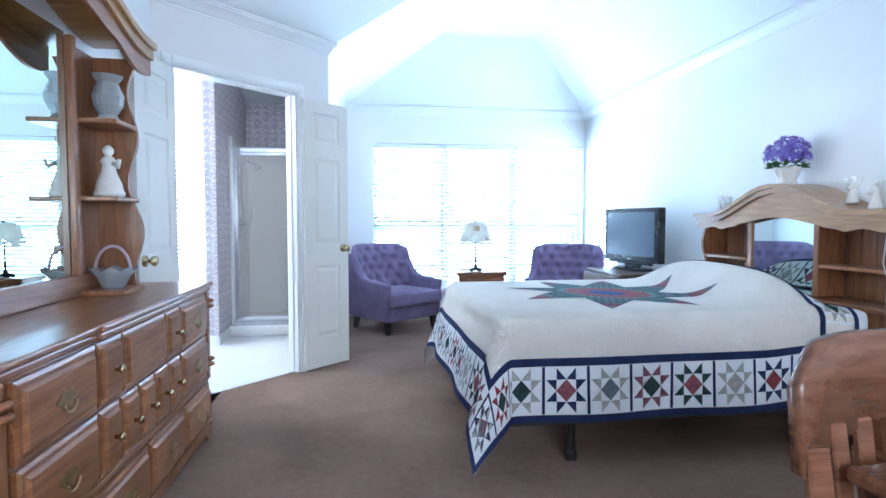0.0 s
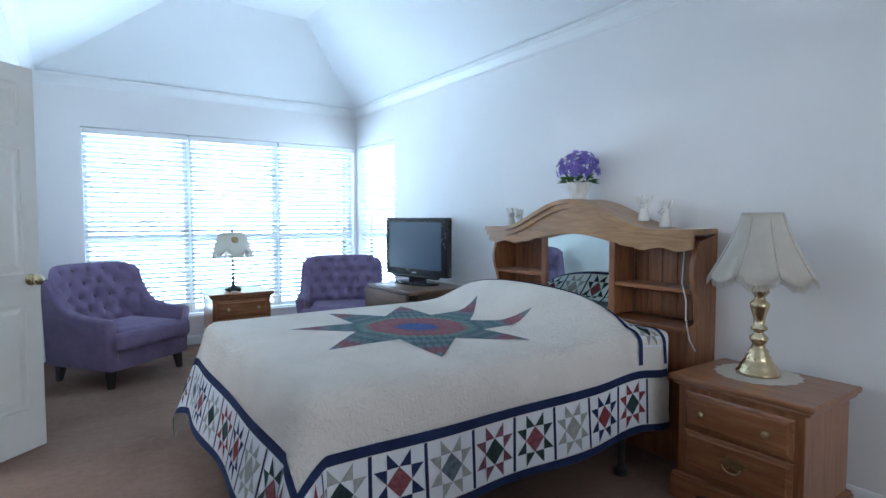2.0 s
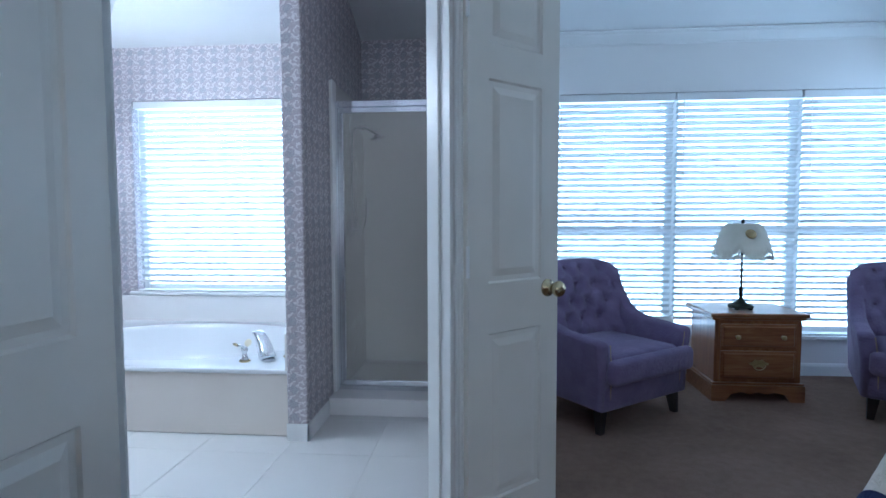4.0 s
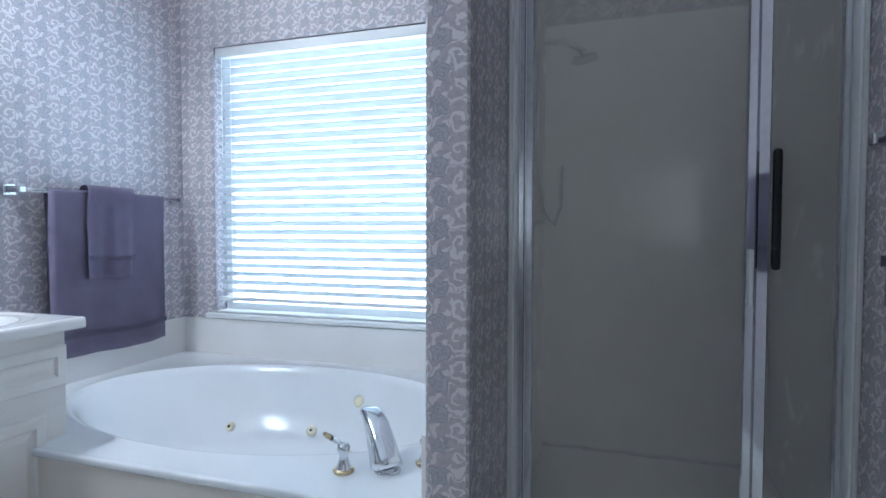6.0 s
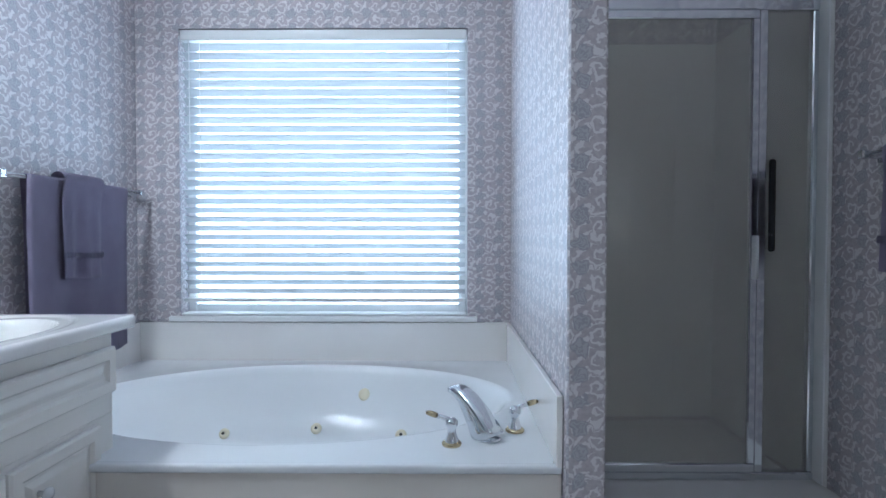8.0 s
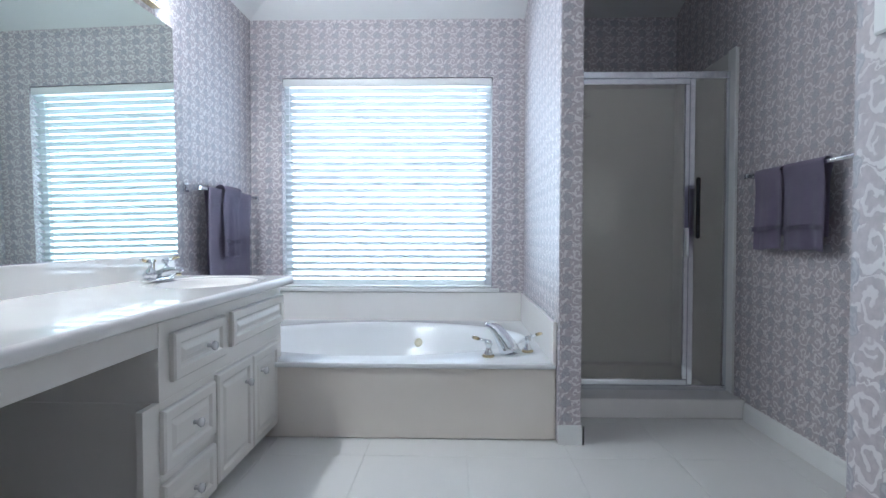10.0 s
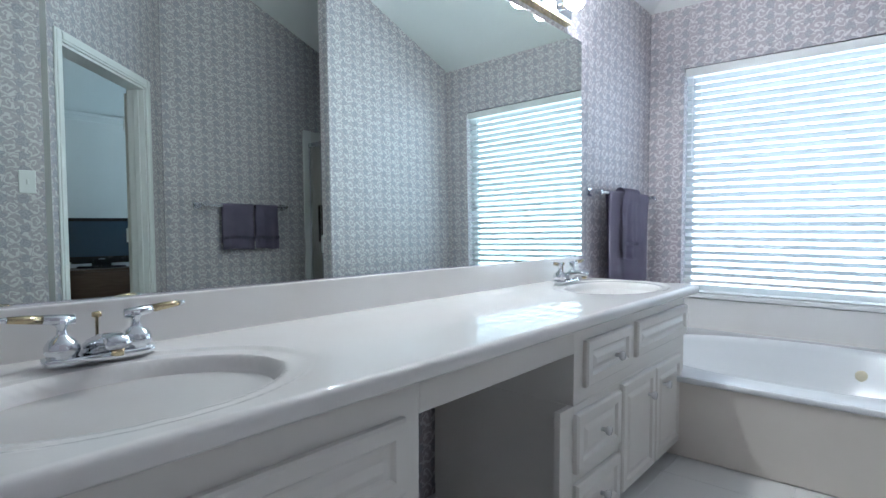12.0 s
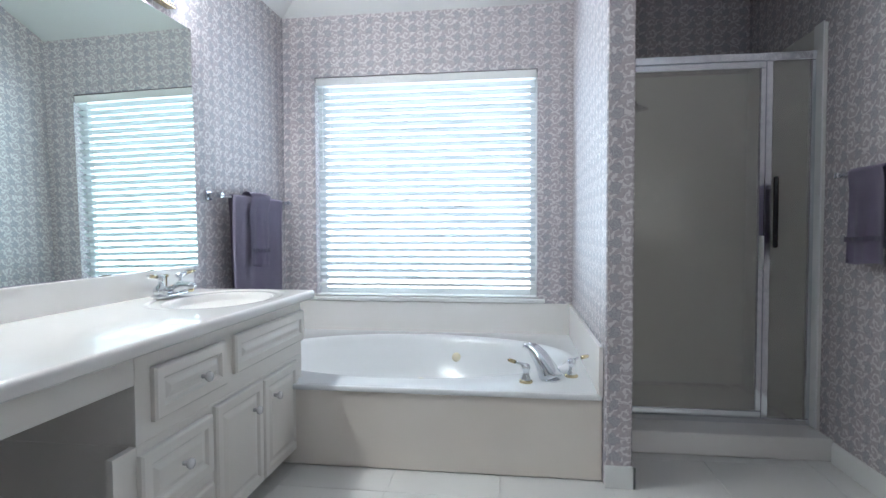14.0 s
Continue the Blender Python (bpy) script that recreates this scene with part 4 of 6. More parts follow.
# ---- bath: shower ----
SURR = mottled("shower_surround", (0.74, 0.73, 0.70), (0.79, 0.78, 0.75), 0.25, 2, 40, 0.02)
for r, lab in (((CX1 + 0.001, CX1 + 0.014, 6.355, BB - 0.016, 0.08, 2.0), "pale shower wall panel"), ((BR - 0.016, BR - 0.003, 6.355, BB - 0.016, 0.08, 2.0), "pale shower wall panel"), ((CX1 + 0.001, BR - 0.003, BB - 0.0155, BB - 0.001, 0.08, 2.0), "pale shower back panel")):
    tagged(part("shower_panel", boxes(r, bevel=0.003), SURR), lab, "wall panel", kind="structure")
for x in (-0.90, -0.66, -0.42):
    tagged(part("shower_trim", boxes((x, x + 0.022, BB - 0.021, BB - 0.016, 0.08, 2.0), bevel=0.0015), SURR), "pale joint strip on the shower back panel", "trim", kind="structure")
tagged(part("shower_trim", boxes((CX1 + 0.0145, CX1 + 0.022, 6.355, 6.44, 0.108, 2.005), (BR - 0.024, BR - 0.0165, 6.355, 6.44, 0.108, 2.005), bevel=0.003), TRIM), "white trim beside the shower door", "trim", kind="structure")
tagged(part("shower_curb", boxes((CX1 + 0.001, BR - 0.003, 6.245, 6.50, 0.0, 0.105), (CX1 + 0.001, BR - 0.003, 6.50, BB - 0.001, 0.0, 0.06), bevel=0.008, seg=2), MARBLE), "white marble shower curb and pan", "curb", kind="structure")
OBSC = pane_glass("smoky_glass", 0.09, (0.95, 0.93, 0.87))
OBSC.node_tree.nodes["Principled BSDF"].inputs["Transmission Weight"].default_value = 0.76
OBSC.node_tree.nodes["Principled BSDF"].inputs["Specular IOR Level"].default_value = 0.25
OBSC.node_tree.nodes["Principled BSDF"].inputs["IOR"].default_value = 1.2
sd = thing("shower_door", "chrome-framed shower door with smoky grey glass, closed", "shower door")
SX0, SX1, SXM, SY, SZ0, SZ1 = CX1 + 0.023, BR - 0.025, -0.447, 6.42, 0.107, 1.885


def bars(rows):
    return boxes(*rows, bevel=0.004)


part("header", bars([(SX0, SX1, SY - 0.02, SY + 0.02, SZ1 - 0.04, SZ1)]), CHROME, sd)
part("bottom_track", bars([(SX0, SX1, SY - 0.02, SY + 0.02, SZ0, SZ0 + 0.03)]), CHROME, sd)
part("wall_jamb", bars([(SX0, SX0 + 0.022, SY - 0.016, SY + 0.016, SZ0 + 0.03, SZ1 - 0.04)]), CHROME, sd)
part("wall_jamb", bars([(SX1 - 0.022, SX1, SY - 0.016, SY + 0.016, SZ0 + 0.03, SZ1 - 0.04)]), CHROME, sd)
part("hinge_post", bars([(SXM, SXM + 0.034, SY - 0.02, SY + 0.02, SZ0 + 0.03, SZ1 - 0.04)]), CHROME, sd)
lf = part("door_frame", bars([(SX0 + 0.024, SXM - 0.002, SY - 0.03, SY - 0.006, SZ1 - 0.075, SZ1 - 0.043), (SX0 + 0.024, SXM - 0.002, SY - 0.03, SY - 0.006, SZ0 + 0.034, SZ0 + 0.066), (SX0 + 0.024, SX0 + 0.052, SY - 0.03, SY - 0.006, SZ0 + 0.066, SZ1 - 0.075), (SXM - 0.03, SXM - 0.002, SY - 0.03, SY - 0.006, SZ0 + 0.066, SZ1 - 0.075)]), CHROME, sd)
pg = part("door_glass", boxes((SX0 + 0.05, SXM - 0.028, SY - 0.021, SY - 0.016, SZ0 + 0.064, SZ1 - 0.073)), OBSC, sd, "smoky grey glass")
pg.visible_shadow = False
pg = part("side_glass", boxes((SXM + 0.032, SX1 - 0.02, SY - 0.003, SY + 0.002, SZ0 + 0.029, SZ1 - 0.039)), OBSC, sd, "smoky grey glass")
pg.visible_shadow = False
part("pull", boxes((SXM - 0.026, SXM - 0.012, SY - 0.06, SY - 0.031, 0.86, 1.02), bevel=0.005, seg=2), TRIM, sd, "white grip")
part("inner_grip", boxes((SXM + 0.036, SXM + 0.06, SY - 0.04, SY - 0.02, 0.96, 1.30), bevel=0.01, seg=2), BLACK, sd, "dark grip seen beside the post")
sh = thing("shower_set", "chrome shower arm with head and looped hose", "shower head")
part("arm", tube([(CX1 + 0.0142, 6.78, 1.735), (-1.09, 6.78, 1.785), (-1.02, 6.78, 1.78), (-0.955, 6.78, 1.745)], 0.011, 10), CHROME, sh, "", True)
part("head", lathe([(0, 0.0), (0.012, 0.0), (0.016, -0.015), (0.05, -0.03), (0.052, -0.04), (0, -0.042)], 20, m=pose(-0.95, 6.78, 1.745, 0, -12)), CHROME, sh, "", True)
part("hose", tube([(-1.115, 6.77, 1.74), (-1.12, 6.76, 1.5), (-1.11, 6.74, 1.26), (-1.08, 6.72, 1.13), (-1.04, 6.72, 1.09), (-1.02, 6.73, 1.16), (-1.02, 6.76, 1.31)], 0.008, 8), CHROME, sh, "", True)
part("valve", lathe([(0, 0), (0.07, 0), (0.07, 0.008), (0.025, 0.014), (0.022, 0.05), (0, 0.052)], 20), CHROME, sh, "", True, pose(CX1 + 0.0142, 6.78, 1.12, 0, 90))

sw = thing("light_switch", "white light switch plate on the papered wall", "light switch", pose(BN - 0.002, 4.078, 1.31))
part("plate", boxes((-0.007, -0.0005, -0.036, 0.036, -0.058, 0.058), bevel=0.003), TRIM, sw)
part("toggle", boxes((-0.016, -0.007, -0.005, 0.005, -0.012, 0.012), bevel=0.002), TRIM, sw)


# ---- bedroom: bed ----
def cloth(name, c1, c2, weave=260.0, crease=7.0, strength=0.5, sheen=0.0, puff=34.0, deep=0.006):
    m, t, b = nodes(name, 0.9)
    v = coords(t)
    t.links.new(ramp(t, noise_tex(t, v, crease, 4), [(0.3, c1), (0.7, c2)]), b.inputs["Base Color"])
    b.inputs["Sheen Weight"].default_value = sheen
    b.inputs["Specular IOR Level"].default_value = 0.15
    h = calc(t, "ADD", calc(t, "MULTIPLY", noise_tex(t, v, puff, 2, 0.4, 1.5), 2.2), calc(t, "MULTIPLY", noise_tex(t, v, weave, 2), 0.5))
    bump(t, b, h, strength, deep)
    return m


CREAM = cloth("cream_cotton", (0.68, 0.635, 0.57), (0.75, 0.705, 0.645), 300, 5, 0.7, 0.0, 42.0, 0.007)
NAVY = cloth("navy_cotton", (0.018, 0.026, 0.075), (0.03, 0.042, 0.11))
BURG = cloth("burgundy_print", (0.17, 0.035, 0.045), (0.25, 0.06, 0.07), 300, 40)
GREYP = cloth("grey_print", (0.30, 0.30, 0.29), (0.42, 0.42, 0.40), 300, 60)
DARKG = cloth("dark_green_print", (0.02, 0.04, 0.04), (0.05, 0.08, 0.08), 300, 60)
RED = cloth("rose_red_print", (0.19, 0.05, 0.07), (0.30, 0.115, 0.13), 300, 60)
TEAL = cloth("teal_print", (0.045, 0.09, 0.105), (0.09, 0.15, 0.165), 300, 60)
SLATE = cloth("slate_print", (0.10, 0.13, 0.16), (0.19, 0.22, 0.25), 300, 60)
PLUM = cloth("plum_print", (0.13, 0.05, 0.08), (0.24, 0.12, 0.15), 300, 60)
SAGE = cloth("sage_print", (0.10, 0.17, 0.165), (0.20, 0.27, 0.26), 300, 60)
ROSE = cloth("rose_print", (0.16, 0.07, 0.085), (0.28, 0.16, 0.17), 300, 60)
BLUE = cloth("blue_print", (0.03, 0.06, 0.20), (0.07, 0.12, 0.30), 300, 60)
WHITEC = cloth("white_ticking", (0.70, 0.71, 0.74), (0.78, 0.79, 0.82), 300, 5, 0.2)

QF, QN, QS, QH, QT, QR, QD = 0.825, 4.455, 3.055, 2.58, 0.715, 0.07, 0.515    # foot, far and near edges, head, top, edge round, overhang


def smooth(u):
    u = max(0.0, min(1.0, u))
    return u * u * (3 - 2 * u)


def drape(X, Y, lift=0.0):
    """Where the flat point X, Y of the quilt hangs or lies on the bed."""
    a = max(0.0, QF - X)
    b, sgn = (QS - Y, -1) if Y < QS else ((Y - QN, 1) if Y > QN else (0.0, 1))
    px, py = max(X, QF), min(max(Y, QS), QN)
    mid = 1 - min(1.0, abs(py - 3.755) / 0.72) ** 4
    z = QT + (0.165 * smooth((px - 2.06) / 0.30) - 0.17 * smooth((px - 2.36) / 0.19)) * mid
    z += 0.010 * math.sin(5.2 * px + 2.1 * py) * math.sin(4.1 * py - 1.3) * mid
    rho = math.hypot(a, b)
    if rho < 1e-6:
        return Vector((px, py, z + lift))
    dx, dy = -a / rho, sgn * b / rho
    q = QR * math.pi / 2
    flare = 0.24 * dx * dx + 0.05 * dy * dy + 0.45 * abs(dx * dy)
    if rho < q:
        o, d = QR * math.sin(rho / QR), QR * (1 - math.cos(rho / QR))
        no, nz = math.sin(rho / QR), math.cos(rho / QR)
    else:
        s = rho - q
        o, d = QR + flare * s, QR + s * math.sqrt(max(0.2, 1 - flare * flare))
        o += 0.014 * s / 0.4 * (math.sin(9.0 * px + 3.0) * abs(dy) + math.sin(8.0 * py) * abs(dx))
        no, nz = 1.0, 0.25 * flare
    # the hump runs out towards the hem
    zz = z - d
    return Vector((px + dx * (o + lift * no), py + dy * (o + lift * no), max(0.02, zz + lift * nz)))


def patch(bm, pts, mat, cuts=1, lift=0.003):
    """A flat-drawn polygon (3 or 4 corners), cut finer and laid on the quilt."""
    n = 1 + cuts
    if len(pts) == 3:
        pts = [pts[0], pts[1], pts[2], pts[2]]
    g = []
    for i in range(n + 1):
        row = []
        for j in range(n + 1):
            u, v = i / n, j / n
            x = (1 - u) * ((1 - v) * pts[0][0] + v * pts[1][0]) + u * ((1 - v) * pts[3][0] + v * pts[2][0])
            y = (1 - u) * ((1 - v) * pts[0][1] + v * pts[1][1]) + u * ((1 - v) * pts[3][1] + v * pts[2][1])
            row.append(bm.verts.new(drape(x, y, lift)))
        g.append(row)
    for a, b in zip(g, g[1:]):
        for j in range(n):
            f = bm.faces.new((a[j], a[j + 1], b[j + 1], b[j]))
            f.material_index = mat
            f.smooth = True


def quilt():
    t = thing("quilt", "cream star patchwork quilt with navy block border on the bed", "quilt")
    bm = bmesh.new()
    xs = np.linspace(QF - QD, QH, 92)
    ys = np.linspace(QS - QD, QN + QD, 96)
    g = [[bm.verts.new(drape(x, y)) for y in ys] for x in xs]
    for a, b in zip(g, g[1:]):
        for j in range(len(ys) - 1):
            bm.faces.new((a[j], b[j], b[j + 1], a[j + 1]))
    bmesh.ops.recalc_face_normals(bm, faces=bm.faces)
    part("quilt_cloth", bm, CREAM, t, "", True)
    # navy sashing, inner and outer
    for lo, hi in ((0.225, 0.262), (0.482, QD)):
        for side in ("near", "far", "foot"):
            bm = bmesh.new()
            if side == "foot":
                line = np.linspace(QS - hi, QN + hi, 70)
                cells = [((QF - hi, a), (QF - hi, b), (QF - lo, b), (QF - lo, a)) for a, b in zip(line, line[1:])]
            else:
                y0, y1 = (QS - hi, QS - lo) if side == "near" else (QN + lo, QN + hi)
                line = np.linspace(QF - lo, QH, 60)
                cells = [((a, y0), (b, y0), (b, y1), (a, y1)) for a, b in zip(line, line[1:])]
            for c in cells:
                patch(bm, c, 0, 1, 0.0035)
            bmesh.ops.recalc_face_normals(bm, faces=bm.faces)
            part("border_band", bm, NAVY, t, "navy cotton band", True)
    # the star
    L, n = 0.336, 7
    order = [0, 0, 1, 6, 1, 4, 2, 3, 2, 3, 5, 6, 3]
    cols = [BLUE, RED, TEAL, SLATE, SAGE, PLUM, ROSE]
    for k in range(8):
        bm = bmesh.new()
        th = math.radians(22.5 + 45 * k)
        e1 = (math.cos(th - math.pi / 8), math.sin(th - math.pi / 8))
        e2 = (math.cos(th + math.pi / 8), math.sin(th + math.pi / 8))
        s = L / n

        def at(i, j):
            return (1.63 + s * (i * e1[0] + j * e2[0]), 3.755 + s * (i * e1[1] + j * e2[1]))
        for i in range(n):
            for j in range(n):
                patch(bm, [at(i, j), at(i + 1, j), at(i + 1, j + 1), at(i, j + 1)], order[i + j], 0, 0.0028)
        bmesh.ops.remove_doubles(bm, verts=bm.verts, dist=1e-5)
        bmesh.ops.recalc_face_normals(bm, faces=bm.faces)
        part("star_point", bm, cols, t, "patchwork star point of small print diamonds", True)
    # border blocks, each a sawtooth star
    schemes = [(NAVY, BURG), (BURG, DARKG), (GREYP, DARKG), (NAVY, RED), (GREYP, SLATE), (PLUM, DARKG), (DARKG, RED), (GREYP, GREYP)]
    lo, hi = 0.265, 0.479
    size, run = hi - lo, 0.193

    def block(o, ex, ey, k):
        pts_m, ctr_m = schemes[k % len(schemes)]
        bm = bmesh.new()
        shapes = []

        def P(u, v):
            return (o[0] + ex[0] * u + ey[0] * v, o[1] + ex[1] * u + ey[1] * v)
        for r in range(4):
            def R(u, v, r=r):
                u, v = u - 0.5, v - 0.5
                for _ in range(r):
                    u, v = -v, u
                return P(u + 0.5, v + 0.5)
            shapes.append(([R(0.27, 0.02), R(0.5, 0.26), R(0.27, 0.27)], pts_m))
            shapes.append(([R(0.73, 0.02), R(0.73, 0.27), R(0.5, 0.26)], pts_m))
        shapes.append(([P(0.5, 0.26), P(0.74, 0.5), P(0.5, 0.74), P(0.26, 0.5)], ctr_m))
        patch(bm, [P(0, 0), P(1, 0), P(1, 1), P(0, 1)], 0, 3, 0.002)
        bmesh.ops.remove_doubles(bm, verts=bm.verts, dist=1e-5)
        bmesh.ops.recalc_face_normals(bm, faces=bm.faces)
        bl = part("patchwork_block", bm, WHITEC, t, "", True)
        for pts, mat in shapes:
            bm = bmesh.new()
            patch(bm, pts, 0, 1, 0.0042)
            bmesh.ops.remove_doubles(bm, verts=bm.verts, dist=1e-5)
            bmesh.ops.recalc_face_normals(bm, faces=bm.faces)
            part("patch", bm, mat, bl, "", True)
        bm = bmesh.new()
        patch(bm, [P(1.0, 0.0), P(1.07, 0.0), P(1.07, 1.0), P(1.0, 1.0)], 0, 3, 0.0032)
        bmesh.ops.recalc_face_normals(bm, faces=bm.faces)
        part("sashing", bm, NAVY, t, "", True)

    pitch = 0.2075
    for k in range(10):
        block((QF - lo + 0.004 + pitch * (k - 1), QS - lo), (run, 0), (0, -size), k)
        if k:
            block((QF - lo + 0.004 + pitch * (k - 1), QN + lo), (run, 0), (0, size), k + 3)
    nf = 9
    pf = 0.2135
    for k in range(-1, nf + 1):
        block((QF - lo, QS - lo + pf * k + 0.004), (0, run), (-size, 0), k + 5)
    # the border at the head, turned down behind the pillows
    for a, b in ((QH - 0.215, QH - 0.185), (QH - 0.025, QH)):
        bm = bmesh.new()
        line = np.linspace(QS - 0.2, QN + 0.2, 48)
        for c, d in zip(line, line[1:]):
            patch(bm, ((a, c), (b, c), (b, d), (a, d)), 0, 2, 0.0045)
        bmesh.ops.recalc_face_normals(bm, faces=bm.faces)
        part("border_band", bm, NAVY, t, "navy cotton band", True)
    for k in range(8):
        block((QH - 0.182, QS - 0.115 + 0.2075 * k), (0, run), (0.154, 0), k + 2)
    return t


quilt()
bed = thing("bed", "queen bed with box spring on a dark metal frame", "bed")
part("mattress", boxes((QF - 0.02, 2.72, QS - 0.02, QN + 0.02, 0.44, 0.695), bevel=0.05, seg=3), WHITEC, bed, "", True)
part("box_spring", boxes((QF - 0.02, 2.72, QS - 0.015, QN + 0.015, 0.235, 0.438), bevel=0.02, seg=2), WHITEC, bed, "white box spring", True)
part("bed_frame", boxes((QF, 2.71, QS + 0.01, QS + 0.05, 0.19, 0.234), (QF, 2.71, QN - 0.05, QN - 0.01, 0.19, 0.234), (QF, QF + 0.04, QS + 0.05, QN - 0.05, 0.19, 0.234), bevel=0.003), IRON, bed, "dark metal rails")
for x, y in ((1.16, QS + 0.06), (1.16, QN - 0.06), (2.4, QS + 0.04), (2.4, QN - 0.04)):
    part("leg", lathe([(0, 0), (0.03, 0), (0.03, 0.03), (0.018, 0.045), (0.018, 0.19), (0, 0.19)], 12), IRON, bed, "", False, pose(x, y, 0))

# ---- headboard ----
HY, HW, HXF, HXB = 3.75, 0.79, 2.735, 2.985


def arch(y):
    d = abs(y - HY)
    return 1.205 + (0.175 * 0.5 * (1 + math.cos(math.pi * d / 0.62)) if d < 0.62 else 0.0)


def apron_edge(y):
    d = abs(y - HY)
    if d < 0.30:
        return 1.128 + 0.04 * math.cos(math.pi * d / 0.6)
    return 1.085 + 0.022 * abs(math.sin(math.pi * (d - 0.30) / 0.21)) + 0.05 * max(0, 1 - (d - 0.30) / 0.08)


hb = thing("headboard", "arched honey pine bookcase headboard with open shelves and mirror", "headboard")
N = 60
ysn = [HY - HW + 2 * HW * i / N for i in range(N + 1)]


def ribbon(top, low, x0, x1):
    bm = bmesh.new()
    rows = [[bm.verts.new((x, y, f(y))) for x, f in ((x0, low), (x1, low), (x1, top), (x0, top))] for y in ysn]
    for a, b in zip(rows, rows[1:]):
        for k in range(4):
            bm.faces.new((a[k], b[k], b[(k + 1) % 4], a[(k + 1) % 4]))
    bm.faces.new(rows[0]), bm.faces.new(rows[-1][::-1])
    bmesh.ops.recalc_face_normals(bm, faces=bm.faces)
    return bm


part("apron_board", ribbon(lambda y: arch(y) - 0.028, apron_edge, HXF + 0.005, HXF + 0.027), PALE, hb, "pale scalloped pine apron", False)
part("crown_cap", ribbon(arch, lambda y: arch(y) - 0.027, HXF - 0.035, HXB), PALE, hb, "pale arched crown molding")
part("crown_bead", ribbon(lambda y: arch(y) - 0.0275, lambda y: arch(y) - 0.06, HXF - 0.016, HXF + 0.0045), PALE, hb)
for s in (-1, 1):
    wav = [(0.0, 0.0)] + [(0.0, 0.68)] + [(-0.03 + 0.028 * math.sin(13.5 * z + 0.8), z) for z in np.linspace(0.72, arch(HY + HW) - 0.065, 26)]
    outline = [(HXF + 0.035 + 0.0 - a if z > 0.7 else HXF, z) for a, z in wav] + [(HXB, arch(HY + HW) - 0.028), (HXB, 0.0)]
    m = Matrix(((1, 0, 0, 0), (0, 0, 1, HY + s * (HW - 0.014)), (0, 1, 0, 0), (0, 0, 0, 1)))
    part("end_panel", slab(outline, -0.013, 0.013, m=m), PINEZ, hb, "wavy-edged end panel")
for y in (HY - 0.275, HY + 0.275):
    part("divider", boxes((HXF + 0.05, HXB - 0.012, y - 0.02, y + 0.02, 0.705, 1.17), bevel=0.003), PINEZ, hb)
part("lower_panel", boxes((HXF + 0.01, HXB - 0.03, HY - HW + 0.028, HY + HW - 0.028, 0.0, 0.675), bevel=0.003), PINEZ, hb)
part("base_shelf", boxes((HXF - 0.005, HXB - 0.012, HY - HW + 0.0285, HY + HW - 0.0285, 0.676, 0.70), bevel=0.004), PINE, hb)
for a, b in ((HY - HW + 0.0285, HY - 0.296), (HY + 0.296, HY + HW - 0.0285)):
    part("shelf", boxes((HXF + 0.05, HXB - 0.013, a, b, 0.875, 0.897), bevel=0.004), PINE, hb)
    k = int((b - a) / 0.085)
    w = (b - a) / k
    for i in range(k):
        part("back_plank", boxes((HXB - 0.012, HXB - 0.002, a + i * w + 0.0015, a + (i + 1) * w - 0.0015, 0.701, 1.165), bevel=0.003), PINEZ, hb)
part("mirror", boxes((HXF + 0.062, HXF + 0.068, HY - 0.2545, HY + 0.2545, 0.703, 1.17)), MIRROR, hb, "inset mirror")
part("mirror_back", boxes((HXF + 0.0685, HXB - 0.003, HY - 0.2545, HY + 0.2545, 0.703, 1.17)), PINEZ, hb)

# vase of flowers and winged figurines along the top
PORC = mottled("white_porcelain", (0.74, 0.71, 0.66), (0.80, 0.78, 0.73), 0.2, 30, 80, 0.1)
va = thing("vase", "white ruffled porcelain vase holding violet silk flowers", "vase", pose(2.86, 3.80, arch(3.80) + 0.0005))
bm = bmesh.new()
prof = [(0.05, 0), (0.06, 0.012), (0.052, 0.03), (0.066, 0.065), (0.075, 0.09), (0.086, 0.125), (0.08, 0.122), (0.066, 0.09), (0.05, 0.04), (0, 0.035)]
rings = []
for r, z in prof:
    rings.append([bm.verts.new((r * (1 + 0.09 * math.sin(9 * a) * z / 0.12) * math.cos(a), r * (1 + 0.09 * math.sin(9 * a) * z / 0.12) * math.sin(a), z + 0.008 * math.cos(9 * a) * (z / 0.12) ** 3)) for a in np.linspace(0, 2 * math.pi, 54, False)])
for p, q in zip(rings, rings[1:]):
    for i in range(54):
        bm.faces.new((p[i], p[(i + 1) % 54], q[(i + 1) % 54], q[i]))
bm.faces.new(rings[0][::-1])
bmesh.ops.recalc_face_normals(bm, faces=bm.faces)
part("pot", bm, PORC, va, "", True)
rnd = random.Random(4)
VIOL = mottled("violet_petal", (0.15, 0.10, 0.45), (0.30, 0.22, 0.62), 0.7, 14, 80, 0.1)
LEAF = mottled("green_leaf", (0.04, 0.10, 0.03), (0.08, 0.16, 0.05), 0.6, 20, 60, 0.2)
fb, gb = bmesh.new(), bmesh.new()
